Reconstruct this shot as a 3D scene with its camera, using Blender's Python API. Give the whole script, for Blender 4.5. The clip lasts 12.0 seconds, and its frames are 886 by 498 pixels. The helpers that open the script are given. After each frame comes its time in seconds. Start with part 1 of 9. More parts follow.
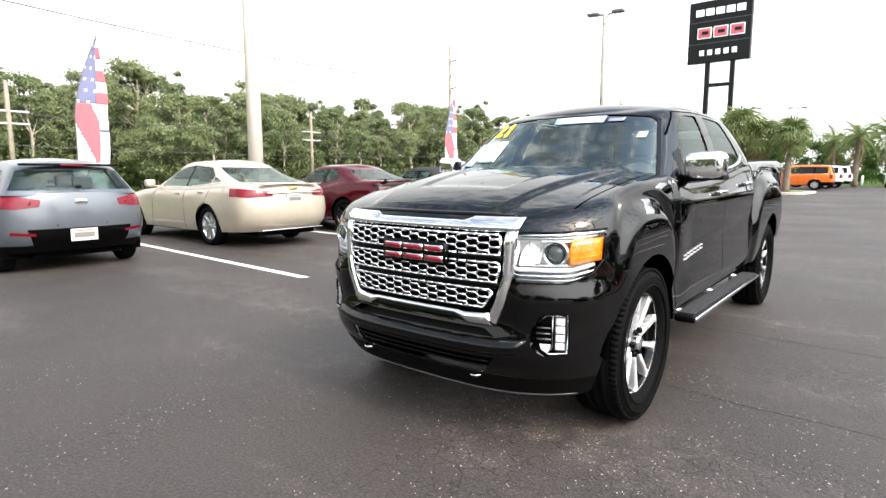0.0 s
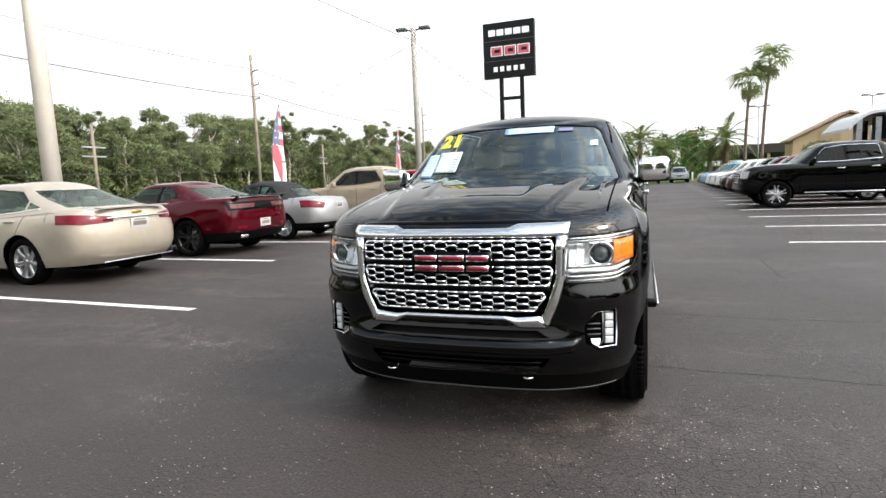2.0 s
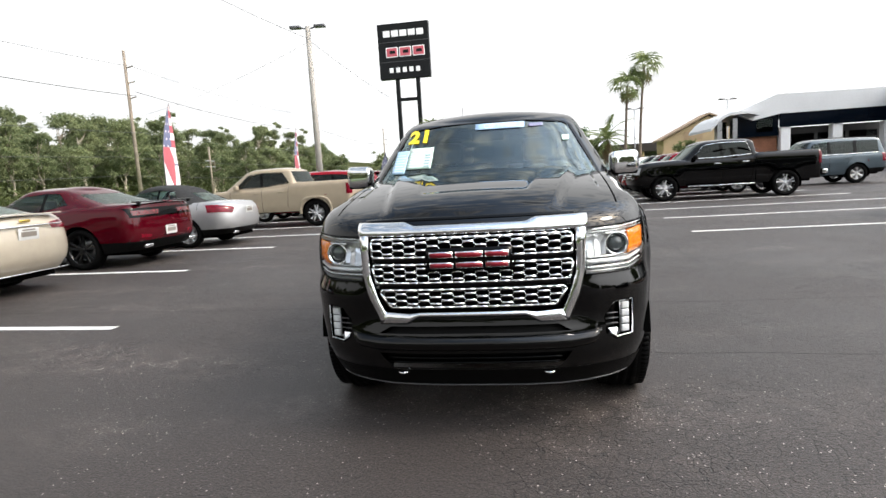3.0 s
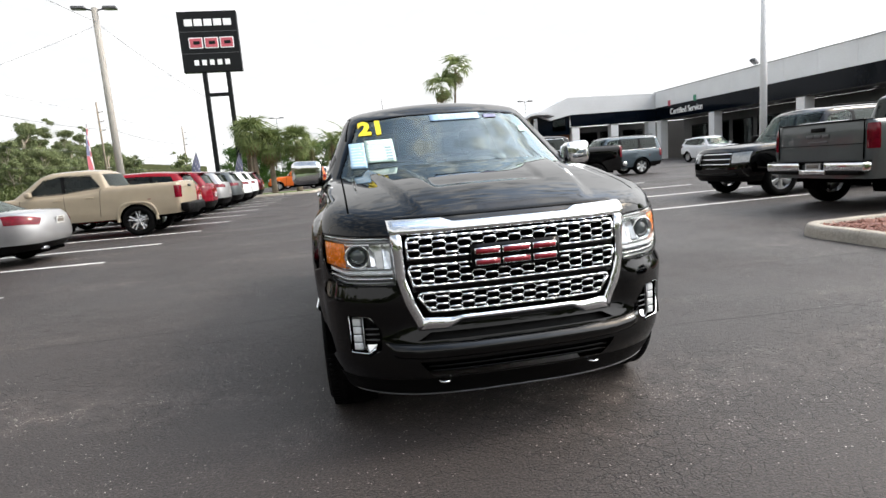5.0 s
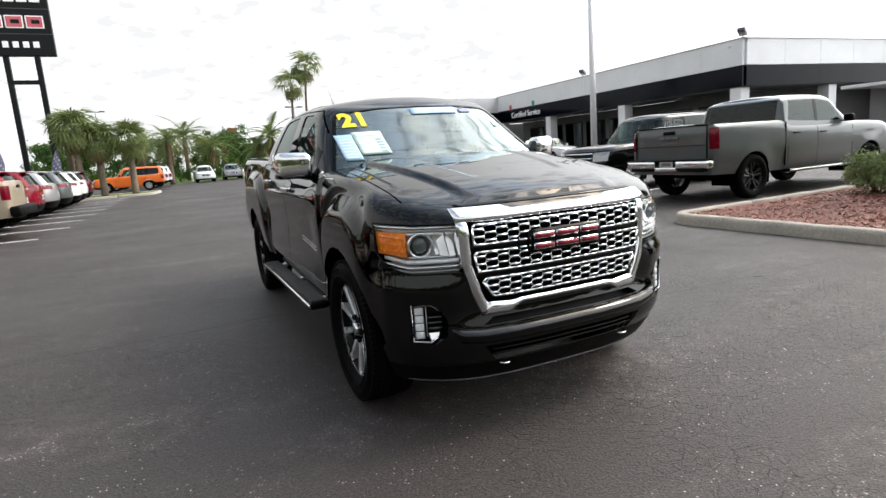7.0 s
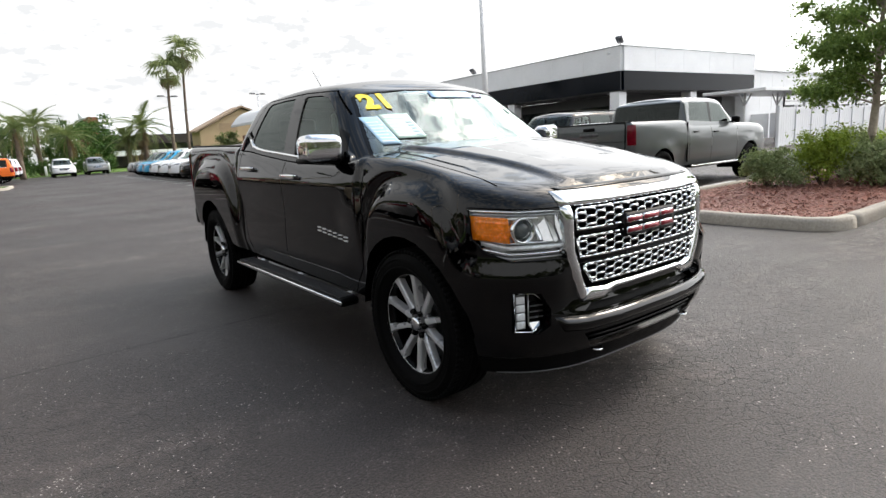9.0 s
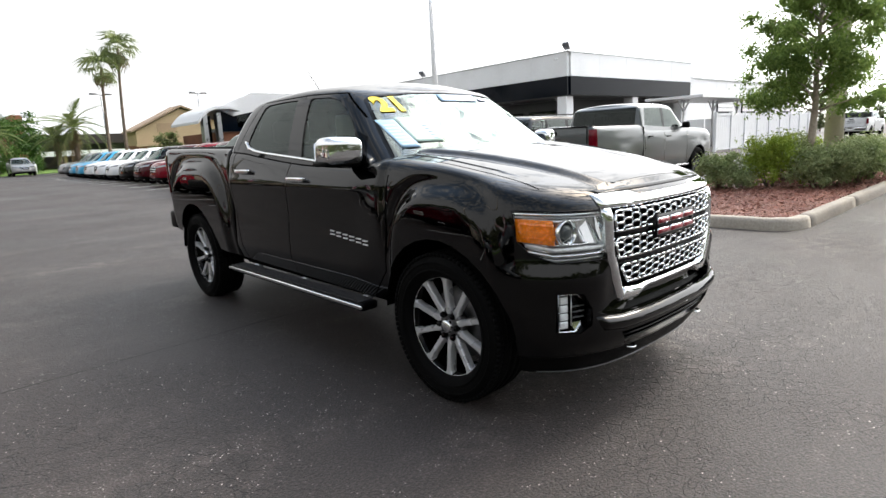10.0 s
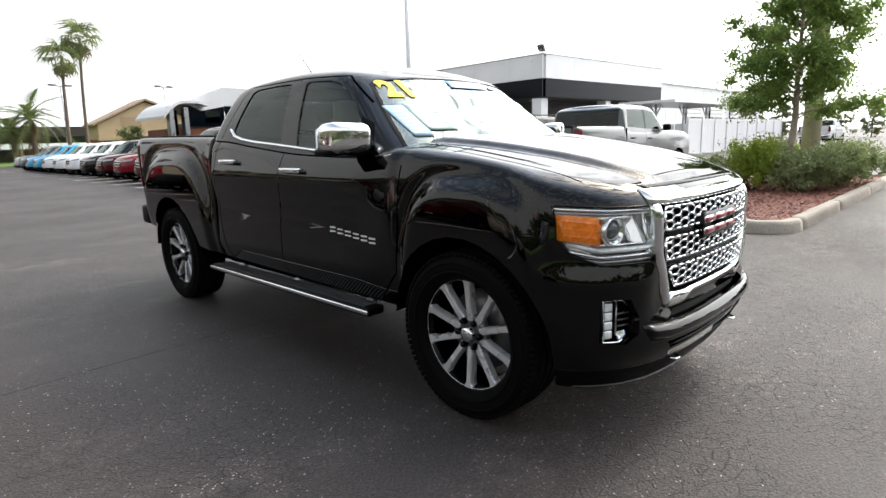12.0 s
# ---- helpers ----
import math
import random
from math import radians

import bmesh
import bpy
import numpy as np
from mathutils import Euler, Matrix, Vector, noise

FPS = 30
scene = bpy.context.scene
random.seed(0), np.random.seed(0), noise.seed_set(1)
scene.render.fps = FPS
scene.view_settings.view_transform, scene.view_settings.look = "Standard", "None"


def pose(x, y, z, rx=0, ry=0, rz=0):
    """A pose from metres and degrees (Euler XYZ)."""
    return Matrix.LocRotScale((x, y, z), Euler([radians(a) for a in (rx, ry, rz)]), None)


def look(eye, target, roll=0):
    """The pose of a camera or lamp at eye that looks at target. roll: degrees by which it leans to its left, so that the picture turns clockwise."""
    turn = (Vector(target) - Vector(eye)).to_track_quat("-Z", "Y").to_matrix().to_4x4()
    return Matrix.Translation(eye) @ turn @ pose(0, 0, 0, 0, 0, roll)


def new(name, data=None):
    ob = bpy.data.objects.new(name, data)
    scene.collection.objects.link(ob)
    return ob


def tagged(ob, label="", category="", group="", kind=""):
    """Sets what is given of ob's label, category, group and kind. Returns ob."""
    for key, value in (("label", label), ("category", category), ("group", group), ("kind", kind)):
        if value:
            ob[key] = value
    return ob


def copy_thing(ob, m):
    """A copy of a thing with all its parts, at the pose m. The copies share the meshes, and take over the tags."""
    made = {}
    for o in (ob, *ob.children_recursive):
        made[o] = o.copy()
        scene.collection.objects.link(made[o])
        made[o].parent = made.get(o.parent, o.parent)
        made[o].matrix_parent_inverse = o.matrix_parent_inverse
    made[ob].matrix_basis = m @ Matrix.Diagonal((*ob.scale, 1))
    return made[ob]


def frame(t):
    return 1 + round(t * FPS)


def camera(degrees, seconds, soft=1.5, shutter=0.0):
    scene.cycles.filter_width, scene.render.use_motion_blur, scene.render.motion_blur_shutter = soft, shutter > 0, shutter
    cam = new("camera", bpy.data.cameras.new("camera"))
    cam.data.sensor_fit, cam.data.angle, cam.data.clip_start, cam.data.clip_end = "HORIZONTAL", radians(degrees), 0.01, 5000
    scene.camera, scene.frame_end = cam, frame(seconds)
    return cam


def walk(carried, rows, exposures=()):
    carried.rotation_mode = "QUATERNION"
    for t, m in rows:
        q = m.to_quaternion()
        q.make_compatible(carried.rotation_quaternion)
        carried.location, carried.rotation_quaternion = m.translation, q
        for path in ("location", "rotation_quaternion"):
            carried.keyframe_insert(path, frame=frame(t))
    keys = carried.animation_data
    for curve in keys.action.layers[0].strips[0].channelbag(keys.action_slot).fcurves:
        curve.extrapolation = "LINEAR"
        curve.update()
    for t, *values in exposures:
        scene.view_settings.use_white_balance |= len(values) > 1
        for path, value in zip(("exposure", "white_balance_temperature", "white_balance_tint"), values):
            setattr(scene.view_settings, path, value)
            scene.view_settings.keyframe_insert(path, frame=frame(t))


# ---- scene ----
cam = camera(76.3, 12.0)
PATH = [
    (0, (1.796, -2.8, 1.239), (0.553, -1.255, 0.976), -0.1),
    (0.5, (1.608, -3.004, 1.246), (0.494, -1.362, 0.997), -0.6),
    (1, (1.364, -3.121, 1.25), (0.363, -1.408, 1.002), -1.0),
    (1.5, (1.105, -3.223, 1.258), (0.245, -1.433, 1.019), -1.6),
    (2, (0.848, -3.312, 1.264), (0.182, -1.441, 1.024), -2.4),
    (2.5, (0.564, -3.31, 1.25), (0.099, -1.38, 1.004), -3.1),
    (3, (0.276, -3.348, 1.255), (-0.035, -1.389, 1.002), -3.4),
    (3.2, (0.151, -3.363, 1.258), (-0.084, -1.394, 1.003), -3.3),
    (4.8, (-0.652, -3.172, 1.282), (-0.386, -1.211, 0.989), -4.5),
    (5, (-0.73, -3.134, 1.282), (-0.403, -1.183, 0.982), -4.5),
    (5.5, (-0.98, -3.085, 1.284), (-0.485, -1.172, 0.975), -4.6),
    (6, (-1.22, -3.051, 1.292), (-0.608, -1.174, 0.971), -4.5),
    (6.5, (-1.406, -2.958, 1.294), (-0.675, -1.126, 0.961), -4.4),
    (7, (-1.65, -2.904, 1.301), (-0.815, -1.119, 0.963), -4.2),
    (7.2, (-1.735, -2.871, 1.311), (-0.874, -1.099, 0.968), -4.1),
    (8.8, (-2.316, -2.371, 1.285), (-1.172, -0.771, 0.921), -3.4),
    (9, (-2.369, -2.293, 1.288), (-1.191, -0.72, 0.913), -3.3),
    (9.5, (-2.522, -2.132, 1.297), (-1.281, -0.609, 0.923), -3.1),
    (10, (-2.703, -2.031, 1.316), (-1.379, -0.58, 0.939), -2.9),
    (10.5, (-2.769, -1.93, 1.326), (-1.389, -0.533, 0.946), -2.8),
    (11, (-2.767, -1.831, 1.324), (-1.372, -0.449, 0.947), -2.4),
    (11.5, (-2.752, -1.741, 1.301), (-1.354, -0.36, 0.926), -2.2),
    (12, (-2.673, -1.653, 1.263), (-1.273, -0.276, 0.884), -1.8),
]
LIGHT = [(0, 0.27), (0.5, 0.06), (1.0, -0.13), (1.5, -0.25), (3, -0.35), (5, -0.39), (7, -0.49), (9, -0.52), (10, -0.33), (12, -0.30)]
walk(cam, [(t, look(eye, target, roll)) for t, eye, target, roll in PATH], LIGHT)

# ---- sky, sun ----
world = bpy.data.worlds.new("world")
scene.world = world
world.use_nodes = True
SUN_EL, SUN_AZ = radians(44), radians(97)


def build_world():
    nt = world.node_tree
    n, l = nt.nodes, nt.links
    n.clear()
    out = n.new("ShaderNodeOutputWorld")
    bg = n.new("ShaderNodeBackground")
    sky = n.new("ShaderNodeTexSky")
    sky.sky_type = "NISHITA"
    sky.sun_disc = False
    sky.sun_elevation, sky.sun_rotation = SUN_EL, SUN_AZ
    sky.air_density, sky.dust_density = 1.0, 2.0
    tint = n.new("ShaderNodeMix")
    tint.data_type, tint.blend_type = "RGBA", "MULTIPLY"
    tint.inputs[0].default_value = 1.0
    tint.inputs[7].default_value = (0.44, 0.42, 0.36, 1)
    l.new(sky.outputs[0], tint.inputs[6])
    co = n.new("ShaderNodeTexCoord")
    sep = n.new("ShaderNodeSeparateXYZ")
    l.new(co.outputs["Generated"], sep.inputs[0])
    # a flat cloud deck: the sky's direction laid out on a plane
    up = n.new("ShaderNodeMath")
    up.operation = "ADD"
    up.inputs[1].default_value = 0.32
    l.new(sep.outputs[2], up.inputs[0])
    div = n.new("ShaderNodeVectorMath")
    div.operation = "DIVIDE"
    com = n.new("ShaderNodeCombineXYZ")
    for k in range(3):
        l.new(up.outputs[0], com.inputs[k])
    l.new(co.outputs["Generated"], div.inputs[0])
    l.new(com.outputs[0], div.inputs[1])
    noi = n.new("ShaderNodeTexNoise")
    noi.inputs["Scale"].default_value = 10.0
    noi.inputs["Detail"].default_value = 7
    noi.inputs["Roughness"].default_value = 0.62
    l.new(div.outputs[0], noi.inputs["Vector"])
    ramp = n.new("ShaderNodeValToRGB")
    ramp.color_ramp.elements[0].position, ramp.color_ramp.elements[0].color = 0.46, (0.1, 0.1, 0.1, 1)
    ramp.color_ramp.elements[1].position, ramp.color_ramp.elements[1].color = 0.58, (1, 1, 1, 1)
    l.new(noi.outputs[0], ramp.inputs[0])
    # towards the horizon the cloud closes up
    low = n.new("ShaderNodeMapRange")
    low.inputs[1].default_value, low.inputs[2].default_value = 0.42, 0.72
    low.inputs[3].default_value, low.inputs[4].default_value = 1.0, 0.0
    l.new(sep.outputs[2], low.inputs[0])
    cov = n.new("ShaderNodeMath")
    cov.operation, cov.use_clamp = "ADD", True
    l.new(ramp.outputs[0], cov.inputs[0])
    l.new(low.outputs[0], cov.inputs[1])
    noi2 = n.new("ShaderNodeTexNoise")
    noi2.inputs["Scale"].default_value = 14.0
    noi2.inputs["Detail"].default_value = 5
    l.new(div.outputs[0], noi2.inputs["Vector"])
    shade = n.new("ShaderNodeMix")
    shade.data_type = "RGBA"
    shade.inputs[6].default_value = (0.44, 0.50, 0.57, 1)
    shade.inputs[7].default_value = (1.55, 1.56, 1.57, 1)
    rr = n.new("ShaderNodeMapRange")
    rr.inputs[1].default_value, rr.inputs[2].default_value = 0.38, 0.60
    l.new(noi2.outputs[0], rr.inputs[0])
    big = n.new("ShaderNodeMath")
    big.operation, big.use_clamp = "ADD", True
    l.new(rr.outputs[0], big.inputs[0])
    veil = n.new("ShaderNodeMath")
    veil.operation, veil.inputs[1].default_value = "MULTIPLY", 0.80
    l.new(low.outputs[0], veil.inputs[0])
    l.new(veil.outputs[0], big.inputs[1])
    l.new(big.outputs[0], shade.inputs[0])
    mix = n.new("ShaderNodeMix")
    mix.data_type = "RGBA"
    l.new(cov.outputs[0], mix.inputs[0])
    l.new(tint.outputs[2], mix.inputs[6])
    l.new(shade.outputs[2], mix.inputs[7])
    # thin cloud glows round the veiled sun
    dot = n.new("ShaderNodeVectorMath")
    dot.operation = "DOT_PRODUCT"
    dot.inputs[1].default_value = (math.sin(SUN_AZ) * math.cos(SUN_EL), math.cos(SUN_AZ) * math.cos(SUN_EL), math.sin(SUN_EL))
    l.new(co.outputs["Generated"], dot.inputs[0])
    halo = n.new("ShaderNodeMapRange")
    halo.interpolation_type = "SMOOTHERSTEP"
    halo.inputs[1].default_value, halo.inputs[2].default_value = 0.35, 1.0
    halo.inputs[3].default_value, halo.inputs[4].default_value = 1.0, 3.8
    l.new(dot.outputs["Value"], halo.inputs[0])
    gain = n.new("ShaderNodeMath")
    gain.operation, gain.inputs[1].default_value = "MULTIPLY", 0.98
    l.new(halo.outputs[0], gain.inputs[0])
    l.new(mix.outputs[2], bg.inputs[0])
    l.new(gain.outputs[0], bg.inputs[1])
    l.new(bg.outputs[0], out.inputs[0])


build_world()
sun = new("sun", bpy.data.lights.new("sun", "SUN"))
sun.data.energy, sun.data.angle, sun.data.color = 1.9, radians(12), (1.0, 0.98, 0.95)
sun.matrix_world = look((0, 0, 30), (30 * -math.sin(SUN_AZ) / math.tan(SUN_EL), 30 * -math.cos(SUN_AZ) / math.tan(SUN_EL), 0))


# ---- materials ----
MATS = {}


def M(name, col, rough=0.5, metal=0.0, coat=0.0, var=0.12, scale=3.0, fine=40.0, bump=0.0, spec=0.5, trans=0.0, ior=1.45, emit=0.0, alpha=1.0, obj=0.0, col2=None, rvar=0.15, coat_ior=1.5):
    """A surface with colour that varies at two scales, a little relief and uneven gloss."""
    if name in MATS:
        return MATS[name]
    m = bpy.data.materials.new(name)
    m.use_nodes = True
    nt = m.node_tree
    n, l = nt.nodes, nt.links
    b = n["Principled BSDF"]
    geo = n.new("ShaderNodeNewGeometry")
    n1, n2 = n.new("ShaderNodeTexNoise"), n.new("ShaderNodeTexNoise")
    n1.inputs["Scale"].default_value, n2.inputs["Scale"].default_value = scale, fine
    n1.inputs["Detail"].default_value, n2.inputs["Detail"].default_value = 4, 3
    l.new(geo.outputs["Position"], n1.inputs["Vector"])
    l.new(geo.outputs["Position"], n2.inputs["Vector"])
    add = n.new("ShaderNodeMath")
    add.operation = "ADD"
    l.new(n1.outputs[0], add.inputs[0])
    l.new(n2.outputs[0], add.inputs[1])
    src = add.outputs[0]
    if obj:
        info = n.new("ShaderNodeObjectInfo")
        mul = n.new("ShaderNodeMath")
        mul.operation, mul.inputs[1].default_value = "MULTIPLY_ADD", obj
        l.new(info.outputs["Random"], mul.inputs[0])
        l.new(src, mul.inputs[2])
        src = mul.outputs[0]
    rg = n.new("ShaderNodeMapRange")
    rg.inputs[1].default_value, rg.inputs[2].default_value = 0.7, 1.3 + obj
    l.new(src, rg.inputs[0])
    mx = n.new("ShaderNodeMix")
    mx.data_type = "RGBA"
    a = [max(0, c * (1 - var)) for c in col]
    z = [min(1, c * (1 + var)) for c in (col2 or col)]
    mx.inputs[6].default_value, mx.inputs[7].default_value = (*a, 1), (*z, 1)
    l.new(rg.outputs[0], mx.inputs[0])
    l.new(mx.outputs[2], b.inputs["Base Color"])
    rm = n.new("ShaderNodeMapRange")
    rm.inputs[1].default_value, rm.inputs[2].default_value = 0.3, 0.7
    rm.inputs[3].default_value, rm.inputs[4].default_value = max(0.0, rough * (1 - rvar)), min(1.0, rough * (1 + rvar))
    l.new(n1.outputs[0], rm.inputs[0])
    l.new(rm.outputs[0], b.inputs["Roughness"])
    b.inputs["Metallic"].default_value = metal
    b.inputs["Coat Weight"].default_value = coat
    b.inputs["Coat Roughness"].default_value = 0.015
    b.inputs["Coat IOR"].default_value = coat_ior
    b.inputs["Specular IOR Level"].default_value = spec
    b.inputs["Transmission Weight"].default_value = trans
    b.inputs["IOR"].default_value = ior
    b.inputs["Alpha"].default_value = alpha
    if emit:
        b.inputs["Emission Color"].default_value = (*col, 1)
        b.inputs["Emission Strength"].default_value = emit
    if bump:
        bp = n.new("ShaderNodeBump")
        bp.inputs["Strength"].default_value, bp.inputs["Distance"].default_value = min(1, bump), 0.01
        l.new(n2.outputs[0], bp.inputs["Height"])
        l.new(bp.outputs[0], b.inputs["Normal"])
    MATS[name] = m
    return m


def glass(name, tint, clear, sheen=1.0):
    """Car glass: a clear sheet that mirrors at its surface and lets part of the light straight through."""
    m = bpy.data.materials.new(name)
    m.use_nodes = True
    nt = m.node_tree
    n, l = nt.nodes, nt.links
    n.clear()
    out, mix = n.new("ShaderNodeOutputMaterial"), n.new("ShaderNodeMixShader")
    gl, tr = n.new("ShaderNodeBsdfGlossy"), n.new("ShaderNodeBsdfTransparent")
    fr = n.new("ShaderNodeFresnel")
    fr.inputs[0].default_value = 1.5
    both = n.new("ShaderNodeMath")
    both.operation, both.use_clamp, both.inputs[1].default_value = "MULTIPLY", True, sheen
    l.new(fr.outputs[0], both.inputs[0])
    gl.inputs["Roughness"].default_value = 0.015
    gl.inputs["Color"].default_value = (0.88, 0.97, 0.93, 1)
    tr.inputs[0].default_value = (*[c * clear for c in tint], 1)
    l.new(both.outputs[0], mix.inputs[0])
    l.new(tr.outputs[0], mix.inputs[1])
    l.new(gl.outputs[0], mix.inputs[2])
    l.new(mix.outputs[0], out.inputs[0])
    MATS[name] = m
    return m


def paint(name, col, metal=0.0, flake=0.06):
    return M(name, col, 0.38 if metal else 0.7, metal, 1.0, flake, 6, 400, 0, 0.5 if metal else 0.0, rvar=0.1, coat_ior=1.36)


BLACK = M("black_paint", (0.0003, 0.0003, 0.00036), 0.7, 0, 1.0, 0.06, 6, 400, 0, 0.0, coat_ior=1.43)
CHROME = M("chrome", (0.82, 0.83, 0.84), 0.045, 1.0, 0, 0.03, 5, 50)
SATIN = M("satin_metal", (0.42, 0.43, 0.44), 0.3, 1.0, 0, 0.08, 5, 90)
DARKSILVER = M("dark_silver", (0.11, 0.11, 0.115), 0.4, 0.5, 0.3, 0.1, 5, 90)
MACHINED = M("machined_alloy", (0.62, 0.62, 0.63), 0.28, 0.50, 0.2, 0.06, 6, 120)
ALLOY = M("silver_alloy", (0.5, 0.5, 0.5), 0.35, 0.9, 0.3, 0.08)
BLACKALLOY = M("black_alloy", (0.006, 0.006, 0.006), 0.3, 0.0, 0.5, 0.1, spec=0.2, coat_ior=1.4)
RUBBER = M("tyre_rubber", (0.0028, 0.0028, 0.0028), 0.7, 0, 0, 0.3, 12, 90, 0.2, 0.06)
PLASTIC = M("black_plastic", (0.0018, 0.0018, 0.0018), 0.5, 0, 0, 0.2, 8, 200, 0.15, 0.1)
GLOSSBLACK = M("gloss_black_plastic", (0.0006, 0.0006, 0.0006), 0.3, 0, 0.7, 0.1, 8, 80, 0, 0.0, coat_ior=1.3)
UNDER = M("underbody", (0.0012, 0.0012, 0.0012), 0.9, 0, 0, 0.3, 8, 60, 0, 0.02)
CABIN = M("cabin_trim", (0.035, 0.035, 0.036), 0.65, 0, 0, 0.2, 10, 120, 0.1, 0.3)
SEAT = M("seat_leather", (0.17, 0.16, 0.15), 0.5, 0, 0, 0.2, 10, 120, 0.1, 0.4)
SHIELD = glass("windscreen_glass", (0.8, 0.95, 0.93), 0.78, 2.1)
SIDEGLASS = glass("side_glass", (0.78, 0.98, 0.90), 0.82, 0.8)
TINTGLASS = glass("privacy_glass", (0.9, 0.95, 1.0), 0.07, 0.75)
LENS = glass("lamp_lens", (1, 1, 1), 0.98, 0.6)
AMBER = M("amber_lens", (0.82, 0.20, 0.004), 0.25, 0, 0.8, 0.35, 55, 140, emit=0.08)
REDLENS = M("red_lens", (0.12, 0.0006, 0.008), 0.2, 0, 0.9, 0.5, 14, 70, spec=0.05, coat_ior=1.40)
WHITELENS = M("clear_lens", (0.72, 0.74, 0.75), 0.1, 0.2, 0.8, 0.2, 25, 90)
HOUSING = M("lamp_housing", (0.92, 0.93, 0.94), 0.16, 0.7, 0.3, 0.12, 14, 60)
BOWL = M("lamp_bowl", (0.70, 0.71, 0.72), 0.2, 0.6, 0.2, 0.25, 24, 90)
BADGE = M("bright_badge", (0.78, 0.78, 0.79), 0.25, 0.35, 0.3, 0.05)
EMBLEM = M("red_emblem", (0.22, 0.004, 0.014), 0.4, 0.1, 0.5, 0.12, coat_ior=1.3)
PLATEW = M("plate_white", (0.46, 0.46, 0.45), 0.45, 0, 0, 0.1, 30, 100)
PLATED = M("plate_print", (0.16, 0.14, 0.12), 0.5, 0, 0, 0.2, 40, 100)


# ---- mesh helpers ----
def part(name, bm, mat, parent=None, label="", smooth=True, at=None):
    """Links a bmesh as one mesh object under a thing or under a part."""
    me = bpy.data.meshes.new(name)
    lay = bm.verts.layers.float_vector.get("n")
    norms = [v[lay][:] for v in bm.verts] if lay else None
    bm.to_mesh(me)
    bm.free()
    if smooth:
        me.polygons.foreach_set("use_smooth", [True] * len(me.polygons))
    if norms and smooth:
        me.normals_split_custom_set_from_vertices([Vector(q).normalized() for q in norms])
    me.materials.append(mat)
    ob = new(name, me)
    if parent:
        ob.parent = parent
    if at:
        ob.matrix_basis = at
    if label:
        ob["label"] = label
    return ob


def again(ob, parent=None, m=None, name=None):
    """One more object on the same mesh."""
    o = new(name or ob.name.split(".")[0], ob.data)
    o.parent = parent or ob.parent
    o.matrix_basis = m or Matrix()
    if "label" in ob:
        o["label"] = ob["label"]
    return o


def thing(name, label, category, group="", m=None, kind=""):
    return tagged(place(new(name), m), label, category, group, kind)


def place(ob, m=None):
    if m:
        ob.matrix_basis = m
    return ob


def box(bm, x0, x1, y0, y1, z0, z1, bev=0.0, m=None, seg=2):
    r = bmesh.ops.create_cube(bm, size=1.0, matrix=Matrix.LocRotScale(((x0 + x1) / 2, (y0 + y1) / 2, (z0 + z1) / 2), None, (abs(x1 - x0), abs(y1 - y0), abs(z1 - z0))))
    vs = r["verts"]
    if bev:
        es = list({e for v in vs for e in v.link_edges})
        rb = bmesh.ops.bevel(bm, geom=es, offset=bev, segments=seg, affect="EDGES", profile=0.5)
        vs = list({v for f in rb["faces"] for v in f.verts} | {v for v in vs if v.is_valid})
    if m:
        bmesh.ops.transform(bm, matrix=m, verts=vs)
    return vs


def boxbm(*a, **k):
    bm = bmesh.new()
    box(bm, *a, **k)
    return bm


def lathe(bm, prof, n=40, axis="x", m=None, close=True):
    """Turns (radius, along) points about an axis."""
    rings = []
    for r, h in prof:
        ring = []
        for i in range(n):
            a = 2 * math.pi * i / n
            c, s = r * math.cos(a), r * math.sin(a)
            p = (h, c, s) if axis == "x" else (c, s, h)
            ring.append(bm.verts.new(m @ Vector(p) if m else p))
        rings.append(ring)
    for a, b in zip(rings, rings[1:]):
        for i in range(n):
            j = (i + 1) % n
            bm.faces.new((a[i], a[j], b[j], b[i]))
    if close:
        for ring in (rings[0], rings[-1]):
            bm.faces.new(ring)
    bmesh.ops.recalc_face_normals(bm, faces=bm.faces)
    return bm


def tube(bm, pts, r, n=8, r1=None):
    """A round bar along points, tapering from r to r1."""
    r1 = r if r1 is None else r1
    rings = []
    for i, p in enumerate(pts):
        p = Vector(p)
        d = Vector(pts[min(i + 1, len(pts) - 1)]) - Vector(pts[max(i - 1, 0)])
        q = d.to_track_quat("Z", "Y")
        rad = r + (r1 - r) * i / max(1, len(pts) - 1)
        rings.append([bm.verts.new(p + q @ Vector((rad * math.cos(2 * math.pi * k / n), rad * math.sin(2 * math.pi * k / n), 0))) for k in range(n)])
    for a, b in zip(rings, rings[1:]):
        for i in range(n):
            j = (i + 1) % n
            bm.faces.new((a[i], a[j], b[j], b[i]))
    bm.faces.new(list(reversed(rings[0])))
    bm.faces.new(rings[-1])
    return bm


